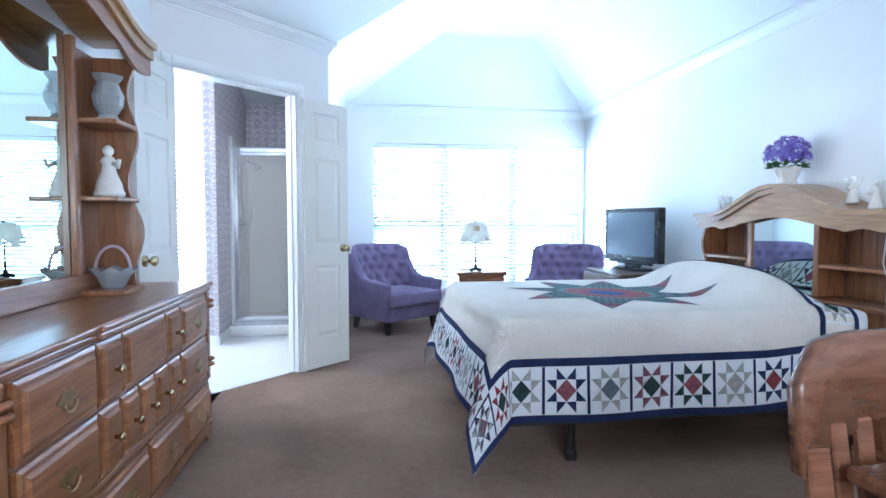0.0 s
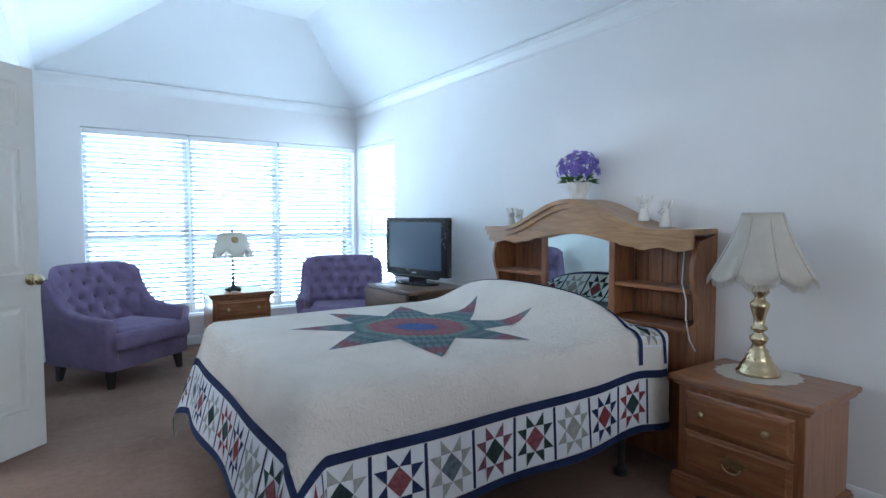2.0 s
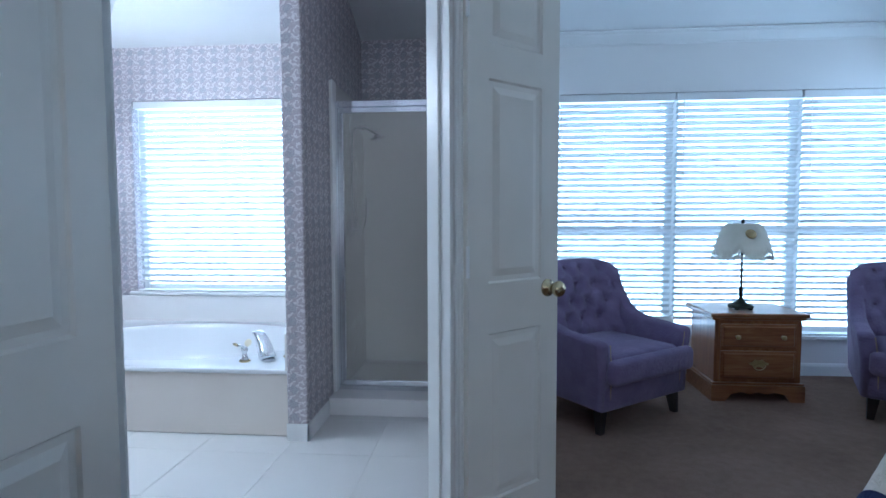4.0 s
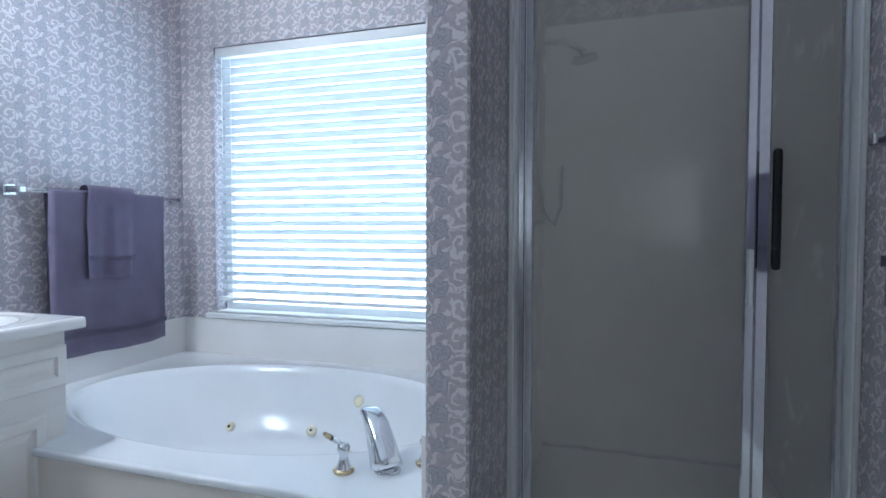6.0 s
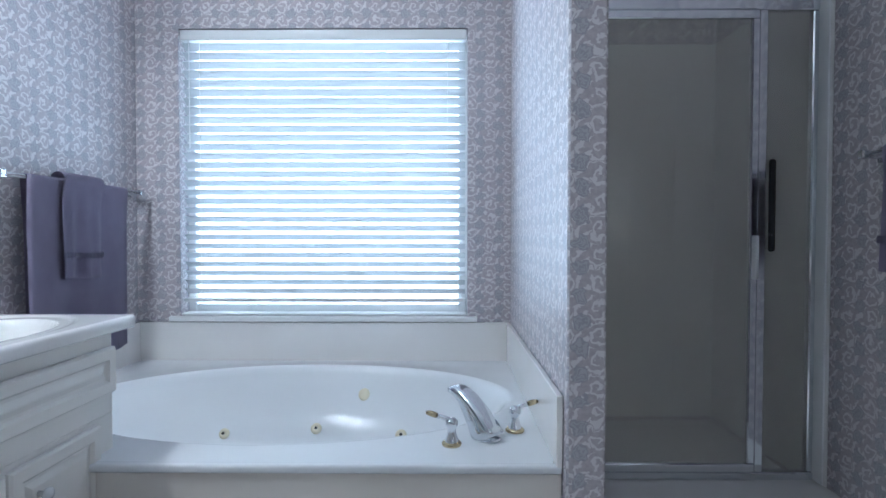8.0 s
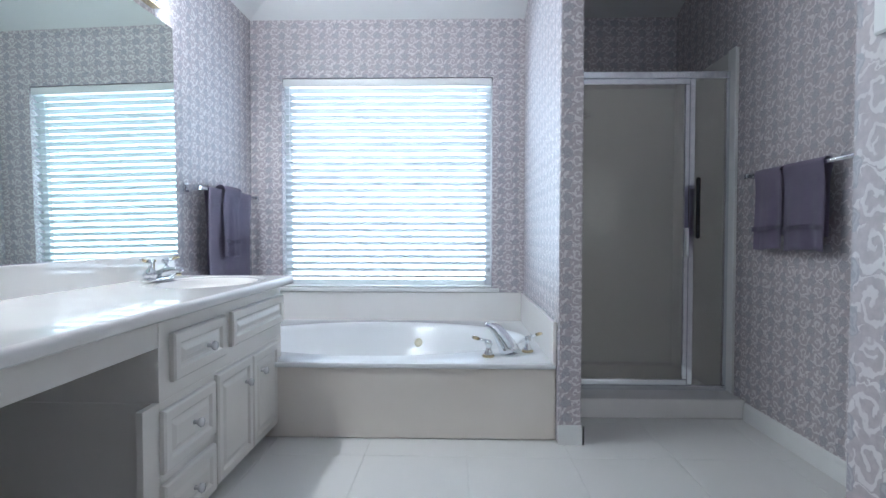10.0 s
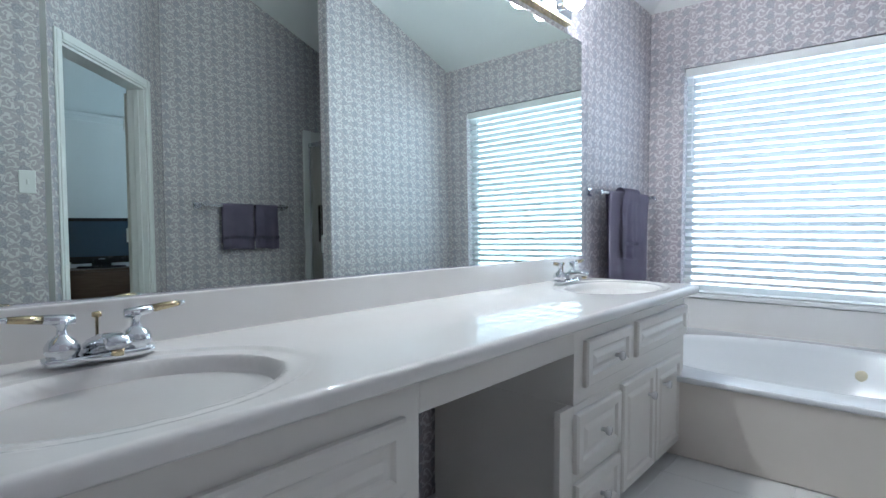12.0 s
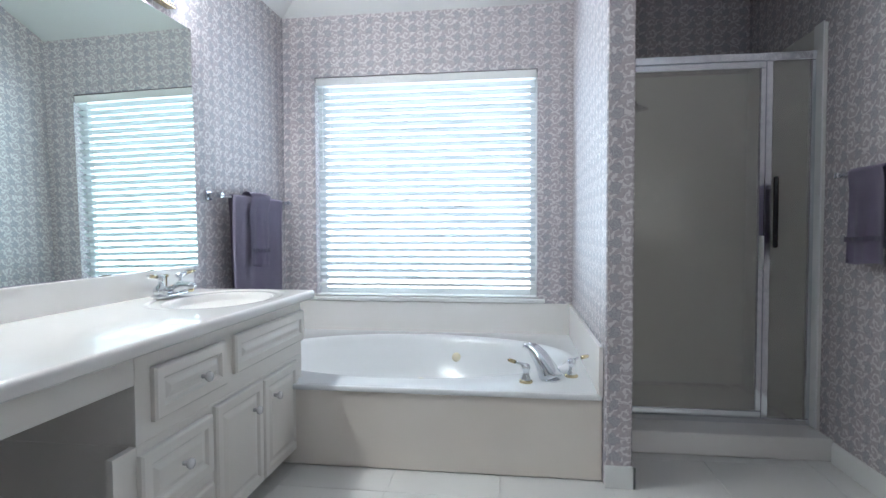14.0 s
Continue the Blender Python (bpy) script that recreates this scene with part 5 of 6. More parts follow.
for i in range(150):
    u, w = rnd.uniform(0, 2 * math.pi), rnd.uniform(-0.25, 1.0)
    r = 0.125 * rnd.uniform(0.75, 1.08)
    s = math.sqrt(max(0, 1 - w * w))
    c = Vector((r * s * math.cos(u), r * s * math.sin(u), 0.185 + 0.115 * w * r / 0.125))
    nrm = (c - Vector((0, 0, 0.16))).normalized()
    m = Matrix.Translation(c) @ nrm.to_track_quat("Z", "Y").to_matrix().to_4x4() @ pose(0, 0, 0, rnd.uniform(-25, 25), rnd.uniform(-25, 25), rnd.uniform(0, 360))
    for k in range(5):
        a = 2 * math.pi * k / 5
        ps = [(0, 0, 0), (0.014 * math.cos(a - 0.5), 0.014 * math.sin(a - 0.5), 0.006), (0.025 * math.cos(a), 0.025 * math.sin(a), 0.002), (0.014 * math.cos(a + 0.5), 0.014 * math.sin(a + 0.5), 0.006)]
        fb.faces.new([fb.verts.new(m @ Vector(p)) for p in ps])
for i in range(34):
    u = rnd.uniform(0, 2 * math.pi)
    m = pose(0.05 * math.cos(u), 0.05 * math.sin(u), 0.11, rnd.uniform(-20, 20), 0, math.degrees(u)) @ pose(0, 0, 0, 0, rnd.uniform(-40, 10), 0)
    gb.faces.new([gb.verts.new(m @ Vector(p)) for p in ((0, 0, 0), (0.04, 0.016, 0.012), (0.085, 0, 0.0), (0.04, -0.016, 0.012))])
tagged(part("bouquet", fb, VIOL, va, "violet silk flower heads"), kind="stuff")
tagged(part("foliage", gb, LEAF, va, "dark green leaves"), kind="stuff")


def figurine(x, y, turn, s, label):
    """A little winged figure, in one plain mesh."""
    bm = lathe([(0, 0), (0.03, 0), (0.032, 0.01), (0.026, 0.04), (0.018, 0.075), (0.022, 0.09), (0.012, 0.105), (0.008, 0.11), (0.013, 0.12), (0.014, 0.13), (0.009, 0.14), (0, 0.142)], 16)
    for k in (-1, 1):
        slab([(0.0, 0.05), (k * 0.02, 0.075), (k * 0.045, 0.11), (k * 0.052, 0.14), (k * 0.035, 0.135), (k * 0.02, 0.115), (0, 0.1)], -0.004, 0.004, bm, pose(0, 0.016, 0, 90, 0, k * -18))
    slab([(-0.012, 0.0), (0.012, 0.0), (0.012, 0.03), (-0.012, 0.03)], 0, 0.014, bm, pose(0, -0.03, 0.07, 40))
    bmesh.ops.scale(bm, vec=(s, s, s), verts=bm.verts)
    ob = part("figurine", bm, PORC, None, "", True, pose(x, y, arch(y) + 0.0015, 0, 0, turn))
    tagged(ob, label, "figurine", "figurines on the headboard")


figurine(2.86, 4.43, -70, 0.95, "small white winged porcelain figurine on the headboard")
figurine(2.85, 4.33, -100, 0.85, "small white winged porcelain figurine on the headboard")
figurine(2.86, 3.32, -80, 1.05, "white winged porcelain figurine holding a bowl")
figurine(2.87, 3.19, -110, 1.05, "white winged porcelain figurine on the headboard")


# ---- bedroom: case furniture ----
def raised_front(x0, x1, z0, z1, y, th=0.018, edge=0.02):
    """A drawer front with a moulded edge; it faces local -y."""
    bm = bmesh.new()
    rings = []
    for inset, d in ((0, 0.0), (0, th * 0.45), (edge * 0.35, th * 0.6), (edge * 0.7, th * 0.62), (edge, th)):
        rings.append([bm.verts.new(p) for p in ((x0 + inset, y - d, z0 + inset), (x1 - inset, y - d, z0 + inset), (x1 - inset, y - d, z1 - inset), (x0 + inset, y - d, z1 - inset))])
    for a, b in zip(rings, rings[1:]):
        for i in range(4):
            bm.faces.new((a[i], a[(i + 1) % 4], b[(i + 1) % 4], b[i]))
    bm.faces.new(rings[-1])
    bmesh.ops.recalc_face_normals(bm, faces=bm.faces)
    return bm


def knob_pull(parent, x, z, y, mat):
    part("knob", lathe([(0, 0), (0.008, 0), (0.007, 0.012), (0.014, 0.018), (0.016, 0.026), (0.012, 0.032), (0, 0.034)], 14), mat, parent, "round brass knob", True, pose(x, y, z, 90))


def bail_pull(parent, x, z, y):
    plate = slab([(0.052 * math.cos(a) * (1 + 0.18 * math.cos(4 * a)), 0.026 * math.sin(a) * (1 + 0.25 * math.cos(6 * a))) for a in np.linspace(0, 2 * math.pi, 36, False)], 0, 0.003)
    p = part("pull_plate", plate, OLDBRASS, parent, "pierced aged-brass pull", False, pose(x, y, z, 90))
    part("bail", tube([(0.036 * math.cos(a), -0.012 + 0.026 * math.sin(a), 0.012) for a in np.linspace(math.pi, 2 * math.pi, 10)], 0.0035, 7), OLDBRASS, p, "", True)


def bracket_base(w, d, h, cut):
    """A plinth with shaped openings between its feet; the outline of the front runs along x."""
    pts = [(-w / 2, 0), (-w / 2 + 0.08, 0)]
    pts += [(-w / 2 + 0.08 + 0.05 * u, cut * smooth(u)) for u in np.linspace(0.2, 1, 5)]
    pts += [(x, cut + 0.012 * math.sin(math.pi * (x / (w / 2 - 0.13) + 1) / 2 * 3) ** 2) for x in np.linspace(-w / 2 + 0.15, w / 2 - 0.15, 15)]
    pts += [(w / 2 - 0.08 - 0.05 * (1 - u), cut * smooth(1 - u)) for u in np.linspace(0, 0.8, 5)]
    pts += [(w / 2 - 0.08, 0), (w / 2, 0), (w / 2, h), (-w / 2, h)]
    bm = slab(pts, -0.02, 0.0, m=pose(0, -d / 2, 0, 90))
    box(bm, -w / 2, -w / 2 + 0.02, -d / 2 + 0.02, d / 2, 0.0, h)
    box(bm, w / 2 - 0.02, w / 2, -d / 2 + 0.02, d / 2, 0.0, h)
    return bm


def nightstand(at, w, d, h, label):
    t = thing("nightstand", label, "nightstand", at, "pine nightstands")
    part("tabletop", boxes((-w / 2, w / 2, -d / 2, d / 2, h - 0.026, h), (-w / 2 + 0.014, w / 2 - 0.014, -d / 2 + 0.014, d / 2 - 0.002, h - 0.046, h - 0.026), bevel=0.008, seg=2), PINEX, t)
    bw, bd = w - 0.07, d - 0.06
    part("carcass", boxes((-bw / 2, bw / 2, -bd / 2, bd / 2, 0.12, h - 0.046), bevel=0.003), PINEZ, t)
    part("plinth", bracket_base(w - 0.03, d - 0.02, 0.105, 0.05), PINEX, t)
    part("plinth_mould", boxes((-w / 2 + 0.02, w / 2 - 0.02, -d / 2 + 0.013, d / 2 - 0.01, 0.105, 0.12), bevel=0.005, seg=2), PINEX, t)
    mid = 0.12 + (h - 0.166) * 0.53
    y = -bd / 2 - 0.0005
    d1 = part("drawer", raised_front(-bw / 2 + 0.035, bw / 2 - 0.035, mid + 0.008, h - 0.07, y), PINEX, t)
    d2 = part("drawer", raised_front(-bw / 2 + 0.035, bw / 2 - 0.035, 0.14, mid - 0.008, y), PINEX, t)
    for s in (-1, 1):
        knob_pull(d1, s * bw * 0.26, (mid + h - 0.062) / 2, y - 0.018, OLDBRASS)
    bail_pull(d2, 0, (0.14 + mid) / 2 + 0.01, y - 0.0185)
    return t


nightstand(pose(2.645, 2.565, 0, 0, 0, -90), 0.58, 0.47, 0.565, "honey pine two-drawer nightstand beside the bed")
nightstand(pose(1.51, 6.90, 0), 0.60, 0.46, 0.567, "honey pine two-drawer nightstand between the armchairs")

# ---- lamps ----
SHADE, _t, _b = nodes("cream_lampshade", 0.8)
_v = coords(_t)
_t.links.new(ramp(_t, noise_tex(_t, _v, 12, 3), [(0.3, (0.78, 0.73, 0.64)), (0.7, (0.84, 0.80, 0.72))]), _b.inputs["Base Color"])
bump(_t, _b, noise_tex(_t, _v, 240, 2), 0.3, 0.002)
FRINGE = cloth("cream_fringe", (0.60, 0.55, 0.47), (0.72, 0.67, 0.59), 500, 90, 0.9)


def bell_shade(r0, r1, z0, z1, panels, sag):
    """A bell-shaped panelled shade with a scalloped hem; open above and below."""
    bm = bmesh.new()
    n, rows = panels * 10, []
    for k in range(13):
        v = k / 12
        r = r0 + (r1 - r0) * (0.45 * v + 0.55 * v ** 1.8)
        row = []
        for i in range(n):
            a = 2 * math.pi * i / n
            f = abs(math.sin(panels * a / 2))
            rr = r * (1 - 0.055 * (1 - f) ** 2 * (0.3 + v))
            z = z1 - (z1 - z0) * v - sag * f * v ** 3
            row.append(bm.verts.new((rr * math.cos(a), rr * math.sin(a), z)))
        rows.append(row)
    for p, q in zip(rows, rows[1:]):
        for i in range(n):
            bm.faces.new((p[i], q[i], q[(i + 1) % n], p[(i + 1) % n]))
    hem = [v.co.copy() for v in rows[-1]]
    bmesh.ops.solidify(bm, geom=bm.faces[:], thickness=0.003)
    return bm, hem


def fringe(hem, length):
    bm = bmesh.new()
    rnd = random.Random(2)
    m = len(hem)
    for i in range(m):
        a, b = hem[i], hem[(i + 1) % m]
        for u in (0.0, 0.33, 0.66):
            p = a.lerp(b, u)
            q = a.lerp(b, u + 0.22)
            dl = length * rnd.uniform(0.75, 1.1)
            bm.faces.new([bm.verts.new(x) for x in (p, q, q + Vector((0, 0, -dl)), p + Vector((0, 0, -dl)))])
    bmesh.ops.solidify(bm, geom=bm.faces[:], thickness=0.0012)
    return bm


lb = thing("table_lamp", "turned brass table lamp with scalloped cream fabric shade", "table lamp", pose(2.705, 2.61, 0.5685))
part("stem", lathe([(0, 0), (0.088, 0), (0.088, 0.012), (0.078, 0.02), (0.074, 0.035), (0.062, 0.055), (0.05, 0.07), (0.052, 0.08), (0.04, 0.09), (0.042, 0.105), (0.03, 0.115), (0.026, 0.135), (0.036, 0.15), (0.038, 0.165), (0.022, 0.18), (0.018, 0.19), (0.034, 0.2), (0.034, 0.208), (0.022, 0.22), (0.024, 0.25), (0.038, 0.30), (0.04, 0.315), (0.026, 0.33), (0.02, 0.345), (0.036, 0.365), (0.036, 0.38), (0.024, 0.395), (0.028, 0.41), (0.045, 0.425), (0.045, 0.44), (0.018, 0.455), (0.012, 0.47), (0.012, 0.69), (0, 0.69)], 28), BRASS, lb, "turned brass column", True)
sm, hem = bell_shade(0.082, 0.215, 0.45, 0.715, 8, 0.035)
part("shade", sm, SHADE, lb, "cream pleated bell shade", True)
part("fringe", fringe(hem, 0.03), FRINGE, lb, "cream thread fringe")
for i in range(8):
    a = 2 * math.pi * i / 8
    part("rib", tube([((0.082 + 0.133 * (0.45 * v + 0.55 * v ** 1.8)) * (0.985 - 0.05 * v) * math.cos(a), (0.082 + 0.133 * (0.45 * v + 0.55 * v ** 1.8)) * (0.985 - 0.05 * v) * math.sin(a), 0.715 - 0.265 * v) for v in np.linspace(0, 1, 9)], 0.003, 6), FRINGE, lb, "", True)
part("spider", boxes((-0.08, 0.08, -0.002, 0.002, 0.705, 0.709), (-0.002, 0.002, -0.08, 0.08, 0.705, 0.709)), BRASS, lb)
bm = bmesh.new()
dn = 72
hub = bm.verts.new((0, 0, 0.0025))
rim = [bm.verts.new((0.17 * (1 + 0.035 * math.cos(18 * a)) * math.cos(a), 0.17 * (1 + 0.035 * math.cos(18 * a)) * math.sin(a), 0.0025)) for a in np.linspace(0, 2 * math.pi, dn, False)]
for i in range(dn):
    bm.faces.new((hub, rim[i], rim[(i + 1) % dn]))
lid = bmesh.ops.extrude_face_region(bm, geom=bm.faces[:])
bmesh.ops.translate(bm, vec=(0, 0, -0.002), verts=[v for v in lid["geom"] if isinstance(v, bmesh.types.BMVert)])
bmesh.ops.recalc_face_normals(bm, faces=bm.faces)
tagged(part("doily", bm, FRINGE, None, "", False, pose(2.705, 2.61, 0.5655)), "round cream crochet doily under the brass lamp", "doily")

BRONZE = mottled("dark_bronze", (0.03, 0.035, 0.03), (0.07, 0.07, 0.055), 0.4, 30, 80, 0.3, 0.7)
la = thing("table_lamp", "small dark bronze lamp with a petal-shaped cream shade", "table lamp", pose(1.47, 6.86, 0.5675))
part("foot", lathe([(0, 0.012), (0.075, 0.012), (0.08, 0.022), (0.06, 0.034), (0.03, 0.045), (0.02, 0.06), (0, 0.06)], 24), BRONZE, la, "", True)
for i in range(4):
    a = math.pi / 4 + math.pi / 2 * i
    part("toe", lathe([(0, 0), (0.014, 0), (0.016, 0.008), (0.01, 0.018), (0, 0.02)], 10), BRONZE, la, "", True, pose(0.062 * math.cos(a), 0.062 * math.sin(a), 0))
part("stem", lathe([(0.02, 0.055), (0.012, 0.075), (0.009, 0.1), (0.014, 0.115), (0.016, 0.13), (0.008, 0.15), (0.007, 0.24), (0.013, 0.255), (0.007, 0.27), (0.006, 0.56), (0.012, 0.575), (0.008, 0.59), (0, 0.6)], 16), BRONZE, la, "", True)
sm, hem = bell_shade(0.05, 0.185, 0.375, 0.565, 6, 0.035)
for v in sm.verts:
    rr = math.hypot(v.co.x, v.co.y)
    v.co.z += 0.10 * math.sin(math.pi * min(1, max(0, (rr - 0.05) / 0.135)))
part("shade", sm, SHADE, la, "cream petal shade", True)
part("fringe", fringe(hem, 0.035), FRINGE, la, "beaded cream fringe")
part("medallion", lathe([(0, 0), (0.035, 0), (0.03, 0.006), (0, 0.008)], 16), OLDBRASS, la, "small floral medallion", True, pose(-0.01, -0.135, 0.5, 62))

# ---- armchairs ----
EBONY = wood("ebonised_wood", (0.015, 0.011, 0.01), (0.025, 0.018, 0.015), (0.04, 0.03, 0.024), 0.35, "z", 1, False)
LINEN = cloth("lilac_linen", (0.165, 0.125, 0.225), (0.215, 0.165, 0.285), 420, 9, 0.45, 0.15)


def armchair(at, label):
    t = thing("armchair", label, "armchair", at, "tufted armchairs")
    # tufted back: a wrapped shell
    nu, nv = 60, 44
    bm = bmesh.new()

    def shell(u, v, inner):
        x = 0.345 * u * (1 + 0.12 * v)
        top = 0.525 - 0.075 * abs(u) ** 7
        z = 0.39 + v * top
        y = 0.20 + 0.15 * v - (0.20 - 0.05 * v) * abs(u) ** 3.2
        if inner:
            ax, az = 0.128, 0.108
            s, w = x / ax, (z - 0.42) / az
            d = 9.0
            for jr in (math.floor(w), math.floor(w) + 1):
                for ir in (-4, -3, -2, -1, 0, 1, 2, 3, 4):
                    sx0 = ir + (0.5 if jr % 2 else 0.0)
                    d = min(d, math.hypot((s - sx0) * ax, (w - jr) * az))
            p, q = s + w / 2, s - w / 2
            fade = smooth((1 - abs(u)) / 0.22) * smooth((1 - v) / 0.12)
            h = 0.036 * (1 - math.exp(-(d / 0.034) ** 2)) * (0.72 + 0.28 * min(1, 3.0 * min(abs(math.sin(math.pi * p)), abs(math.sin(math.pi * q)))))
            edge = 0.03 * (1 - abs(u) ** 10) * (1 - v ** 12)
            y -= edge + h * fade + 0.016 * (1 - fade) * (1 - abs(u) ** 10)
        else:
            y += 0.075 * (1 - abs(u) ** 8) * (1 - v ** 10)
        return Vector((x, y, z))
    sides = []
    for inner in (True, False):
        g = [[bm.verts.new(shell(-1 + 2 * i / nu, j / nv, inner)) for j in range(nv + 1)] for i in range(nu + 1)]
        for a, b in zip(g, g[1:]):
            for j in range(nv):
                bm.faces.new((a[j], b[j], b[j + 1], a[j + 1]))
        sides.append(g)
    bmesh.ops.remove_doubles(bm, verts=bm.verts, dist=1e-4)
    bmesh.ops.holes_fill(bm, edges=[e for e in bm.edges if e.is_boundary], sides=0)
    bmesh.ops.recalc_face_normals(bm, faces=bm.faces)
    back = part("backrest", bm, LINEN, t, "diamond-tufted back", True)
    bme = mesh_of(lathe([(0, -0.004), (0.011, -0.002), (0.012, 0.003), (0.008, 0.008), (0, 0.01)], 12), "button", LINEN, True)
    for row in range(1, 5):
        for k in range(-3, 3):
            xx = 0.128 * (k + (0.5 if row % 2 else 0.0)) * 1.0
            zz = 0.42 + 0.108 * row
            if abs(xx) > 0.29:
                continue
            v = (zz - 0.39) / 0.51
            u = xx / (0.345 * (1 + 0.12 * v))
            bt = new("button", bme)
            bt.parent = back
            bt.matrix_basis = Matrix.Translation(shell(u, v, True) + Vector((0, -0.004, 0))) @ pose(0, 0, 0, 90)
    for s in (-1, 1):
        side = [(-0.345, 0.14), (-0.352, 0.35), (-0.362, 0.50), (-0.352, 0.525), (-0.32, 0.535), (-0.10, 0.548), (0.02, 0.575), (0.09, 0.63), (0.15, 0.72), (0.20, 0.80), (0.25, 0.82), (0.29, 0.79), (0.30, 0.14)]
        bm = slab(side, -0.042, 0.042, m=Matrix(((0, 0, 1, 0), (1, 0, 0, 0), (0, 1, 0, 0), (0, 0, 0, 1))), bevel=0.022)
        for v in bm.verts:
            k = smooth((v.co.z - 0.3) / 0.3)
            v.co.x += s * (0.325 + 0.028 * k)
        part("arm", bm, LINEN, t, "", True)
        nm = mesh_of(lathe([(0.0045, 0), (0.0035, 0.0025), (0, 0.0035)], 8), "nailhead", OLDBRASS)
        for k in range(26):
            z = 0.18 + 0.0130 * k
            nh = new("nailhead", nm)
            nh.parent = t
            kk = smooth((z - 0.3) / 0.3)
            nh.matrix_basis = pose(s * (0.325 + 0.028 * kk - 0.036), -0.346 - 0.016 * min(1, (z - 0.14) / 0.36) - 0.0005, z, 90)
    bm = boxes((-0.275, 0.275, -0.36, 0.17, 0.29, 0.435), bevel=0.04, seg=4)
    box(bm, -0.335, 0.335, -0.43, -0.352, 0.29, 0.432, bevel=0.036, seg=4)
    for v in bm.verts:
        if v.co.z > 0.4:
            v.co.z += 0.022 * (1 - (v.co.x / 0.29) ** 2) * (1 - ((v.co.y + 0.1) / 0.3) ** 2)
        if v.co.y < -0.3:
            v.co.y -= 0.028 * (1 - (v.co.x / 0.28) ** 2)
    part("seat_cushion", bm, LINEN, t, "", True)
    part("seat_frame", boxes((-0.345, 0.345, -0.352, 0.29, 0.13, 0.288), bevel=0.03, seg=3), LINEN, t, "", True)
    for x, y in ((-0.3, -0.29), (0.3, -0.29), (-0.27, 0.26), (0.27, 0.26)):
        bm = bmesh.new()
        box(bm, -0.027, 0.027, -0.027, 0.027, 0.0, 0.135)
        for v in bm.verts:
            if v.co.z < 0.01:
                v.co.x *= 0.62
                v.co.y *= 0.62
                v.co.x += 0.012 * (1 if x > 0 else -1)
                v.co.y += 0.012 * (1 if y > 0 else -1)
        part("leg", bm, EBONY, t, "dark tapered leg", False, pose(x, y, 0))
    return t


armchair(pose(0.485, 6.52, 0, 0, 0, 37) @ Matrix.Diagonal((1.04, 1, 0.98, 1)), "lilac tufted linen armchair with nailhead trim near the doors")
armchair(pose(2.45, 6.55, 0, 0, 0, -27) @ Matrix.Diagonal((1.06, 1, 0.96, 1)), "lilac tufted linen armchair beside the drop-leaf table")

# ---- television on its table ----
SCREEN, _t, _b = nodes("glossy_screen", 0.25)
# blue in the base colour stands in for the window's reflection
_b.inputs["Base Color"].default_value = (0.04, 0.07, 0.115, 1)
_b.inputs["Specular IOR Level"].default_value = 1.0
tv = thing("television", "black flat-panel television with a swivel foot, switched off", "television", pose(2.716, 5.517, 0.6855, 0, 0, -78.8))
part("bezel", boxes((-0.39, 0.39, -0.03, 0.045, 0.075, 0.585), bevel=0.012, seg=2), BLACK, tv)
part("screen", boxes((-0.335, 0.335, -0.034, -0.0305, 0.135, 0.545)), SCREEN, tv, "dark glossy screen")
part("speaker_bar", boxes((-0.3, 0.3, -0.042, -0.01, 0.055, 0.08), bevel=0.01, seg=2), BLACK, tv)
part("neck", boxes((-0.1, 0.1, -0.01, 0.03, 0.02, 0.08), bevel=0.006), BLACK, tv)
part("foot", slab([(0.25 * math.cos(a), 0.125 * math.sin(a)) for a in np.linspace(0, 2 * math.pi, 40, False)], 0, 0.022, bevel=0.006), BLACK, tv, "", True)
part("badge", boxes((-0.03, 0.03, -0.0325, -0.0305, 0.1, 0.108)), CHROME, tv)

st = thing("drop_leaf_table", "walnut drop-leaf table on black iron legs below the television", "table")
part("tabletop", boxes((2.37, 2.965, 5.06, 5.80, 0.657, 0.685), bevel=0.008, seg=2), DARKW, st)
lo = [(5.07, 0.0), (5.79, 0.0), (5.79, -0.26)] + [(5.79 - 0.1 + 0.1 * math.cos(a), -0.26 - 0.1 * math.sin(a)) for a in np.linspace(0.2, math.pi / 2, 7)] + [(5.07 + 0.1 - 0.1 * math.sin(a), -0.26 - 0.1 * math.cos(a)) for a in np.linspace(0, math.pi / 2, 7)]
part("hanging_leaf", slab(lo, -0.01, 0.01, m=Matrix(((0, 0, 1, 2.355), (1, 0, 0, 0), (0, 1, 0, 0.655), (0, 0, 0, 1)))), DARKW, st, "hanging leaf with rounded corners")
part("frieze", boxes((2.48, 2.93, 5.12, 5.74, 0.55, 0.6565), bevel=0.003), DARKW, st)
for y in (5.17, 5.69):
    bm = bmesh.new()
    for pts in ([(2.56, y, 0.55), (2.6, y, 0.4), (2.66, y, 0.28), (2.6, y, 0.12), (2.53, y, 0.015)], [(2.91, y, 0.55), (2.87, y, 0.4), (2.81, y, 0.28), (2.87, y, 0.12), (2.94, y, 0.015)], [(2.6, y, 0.4), (2.735, y, 0.5), (2.87, y, 0.4)], [(2.66, y, 0.28), (2.735, y, 0.2), (2.81, y, 0.28)]):
        tube(pts, 0.014, 8, bm)
    part("iron_leg", bm, IRON, st, "scrolled black iron leg", True)
part("treadle_bar", tube([(2.735, 5.17, 0.28), (2.735, 5.69, 0.28)], 0.012, 8), IRON, st)

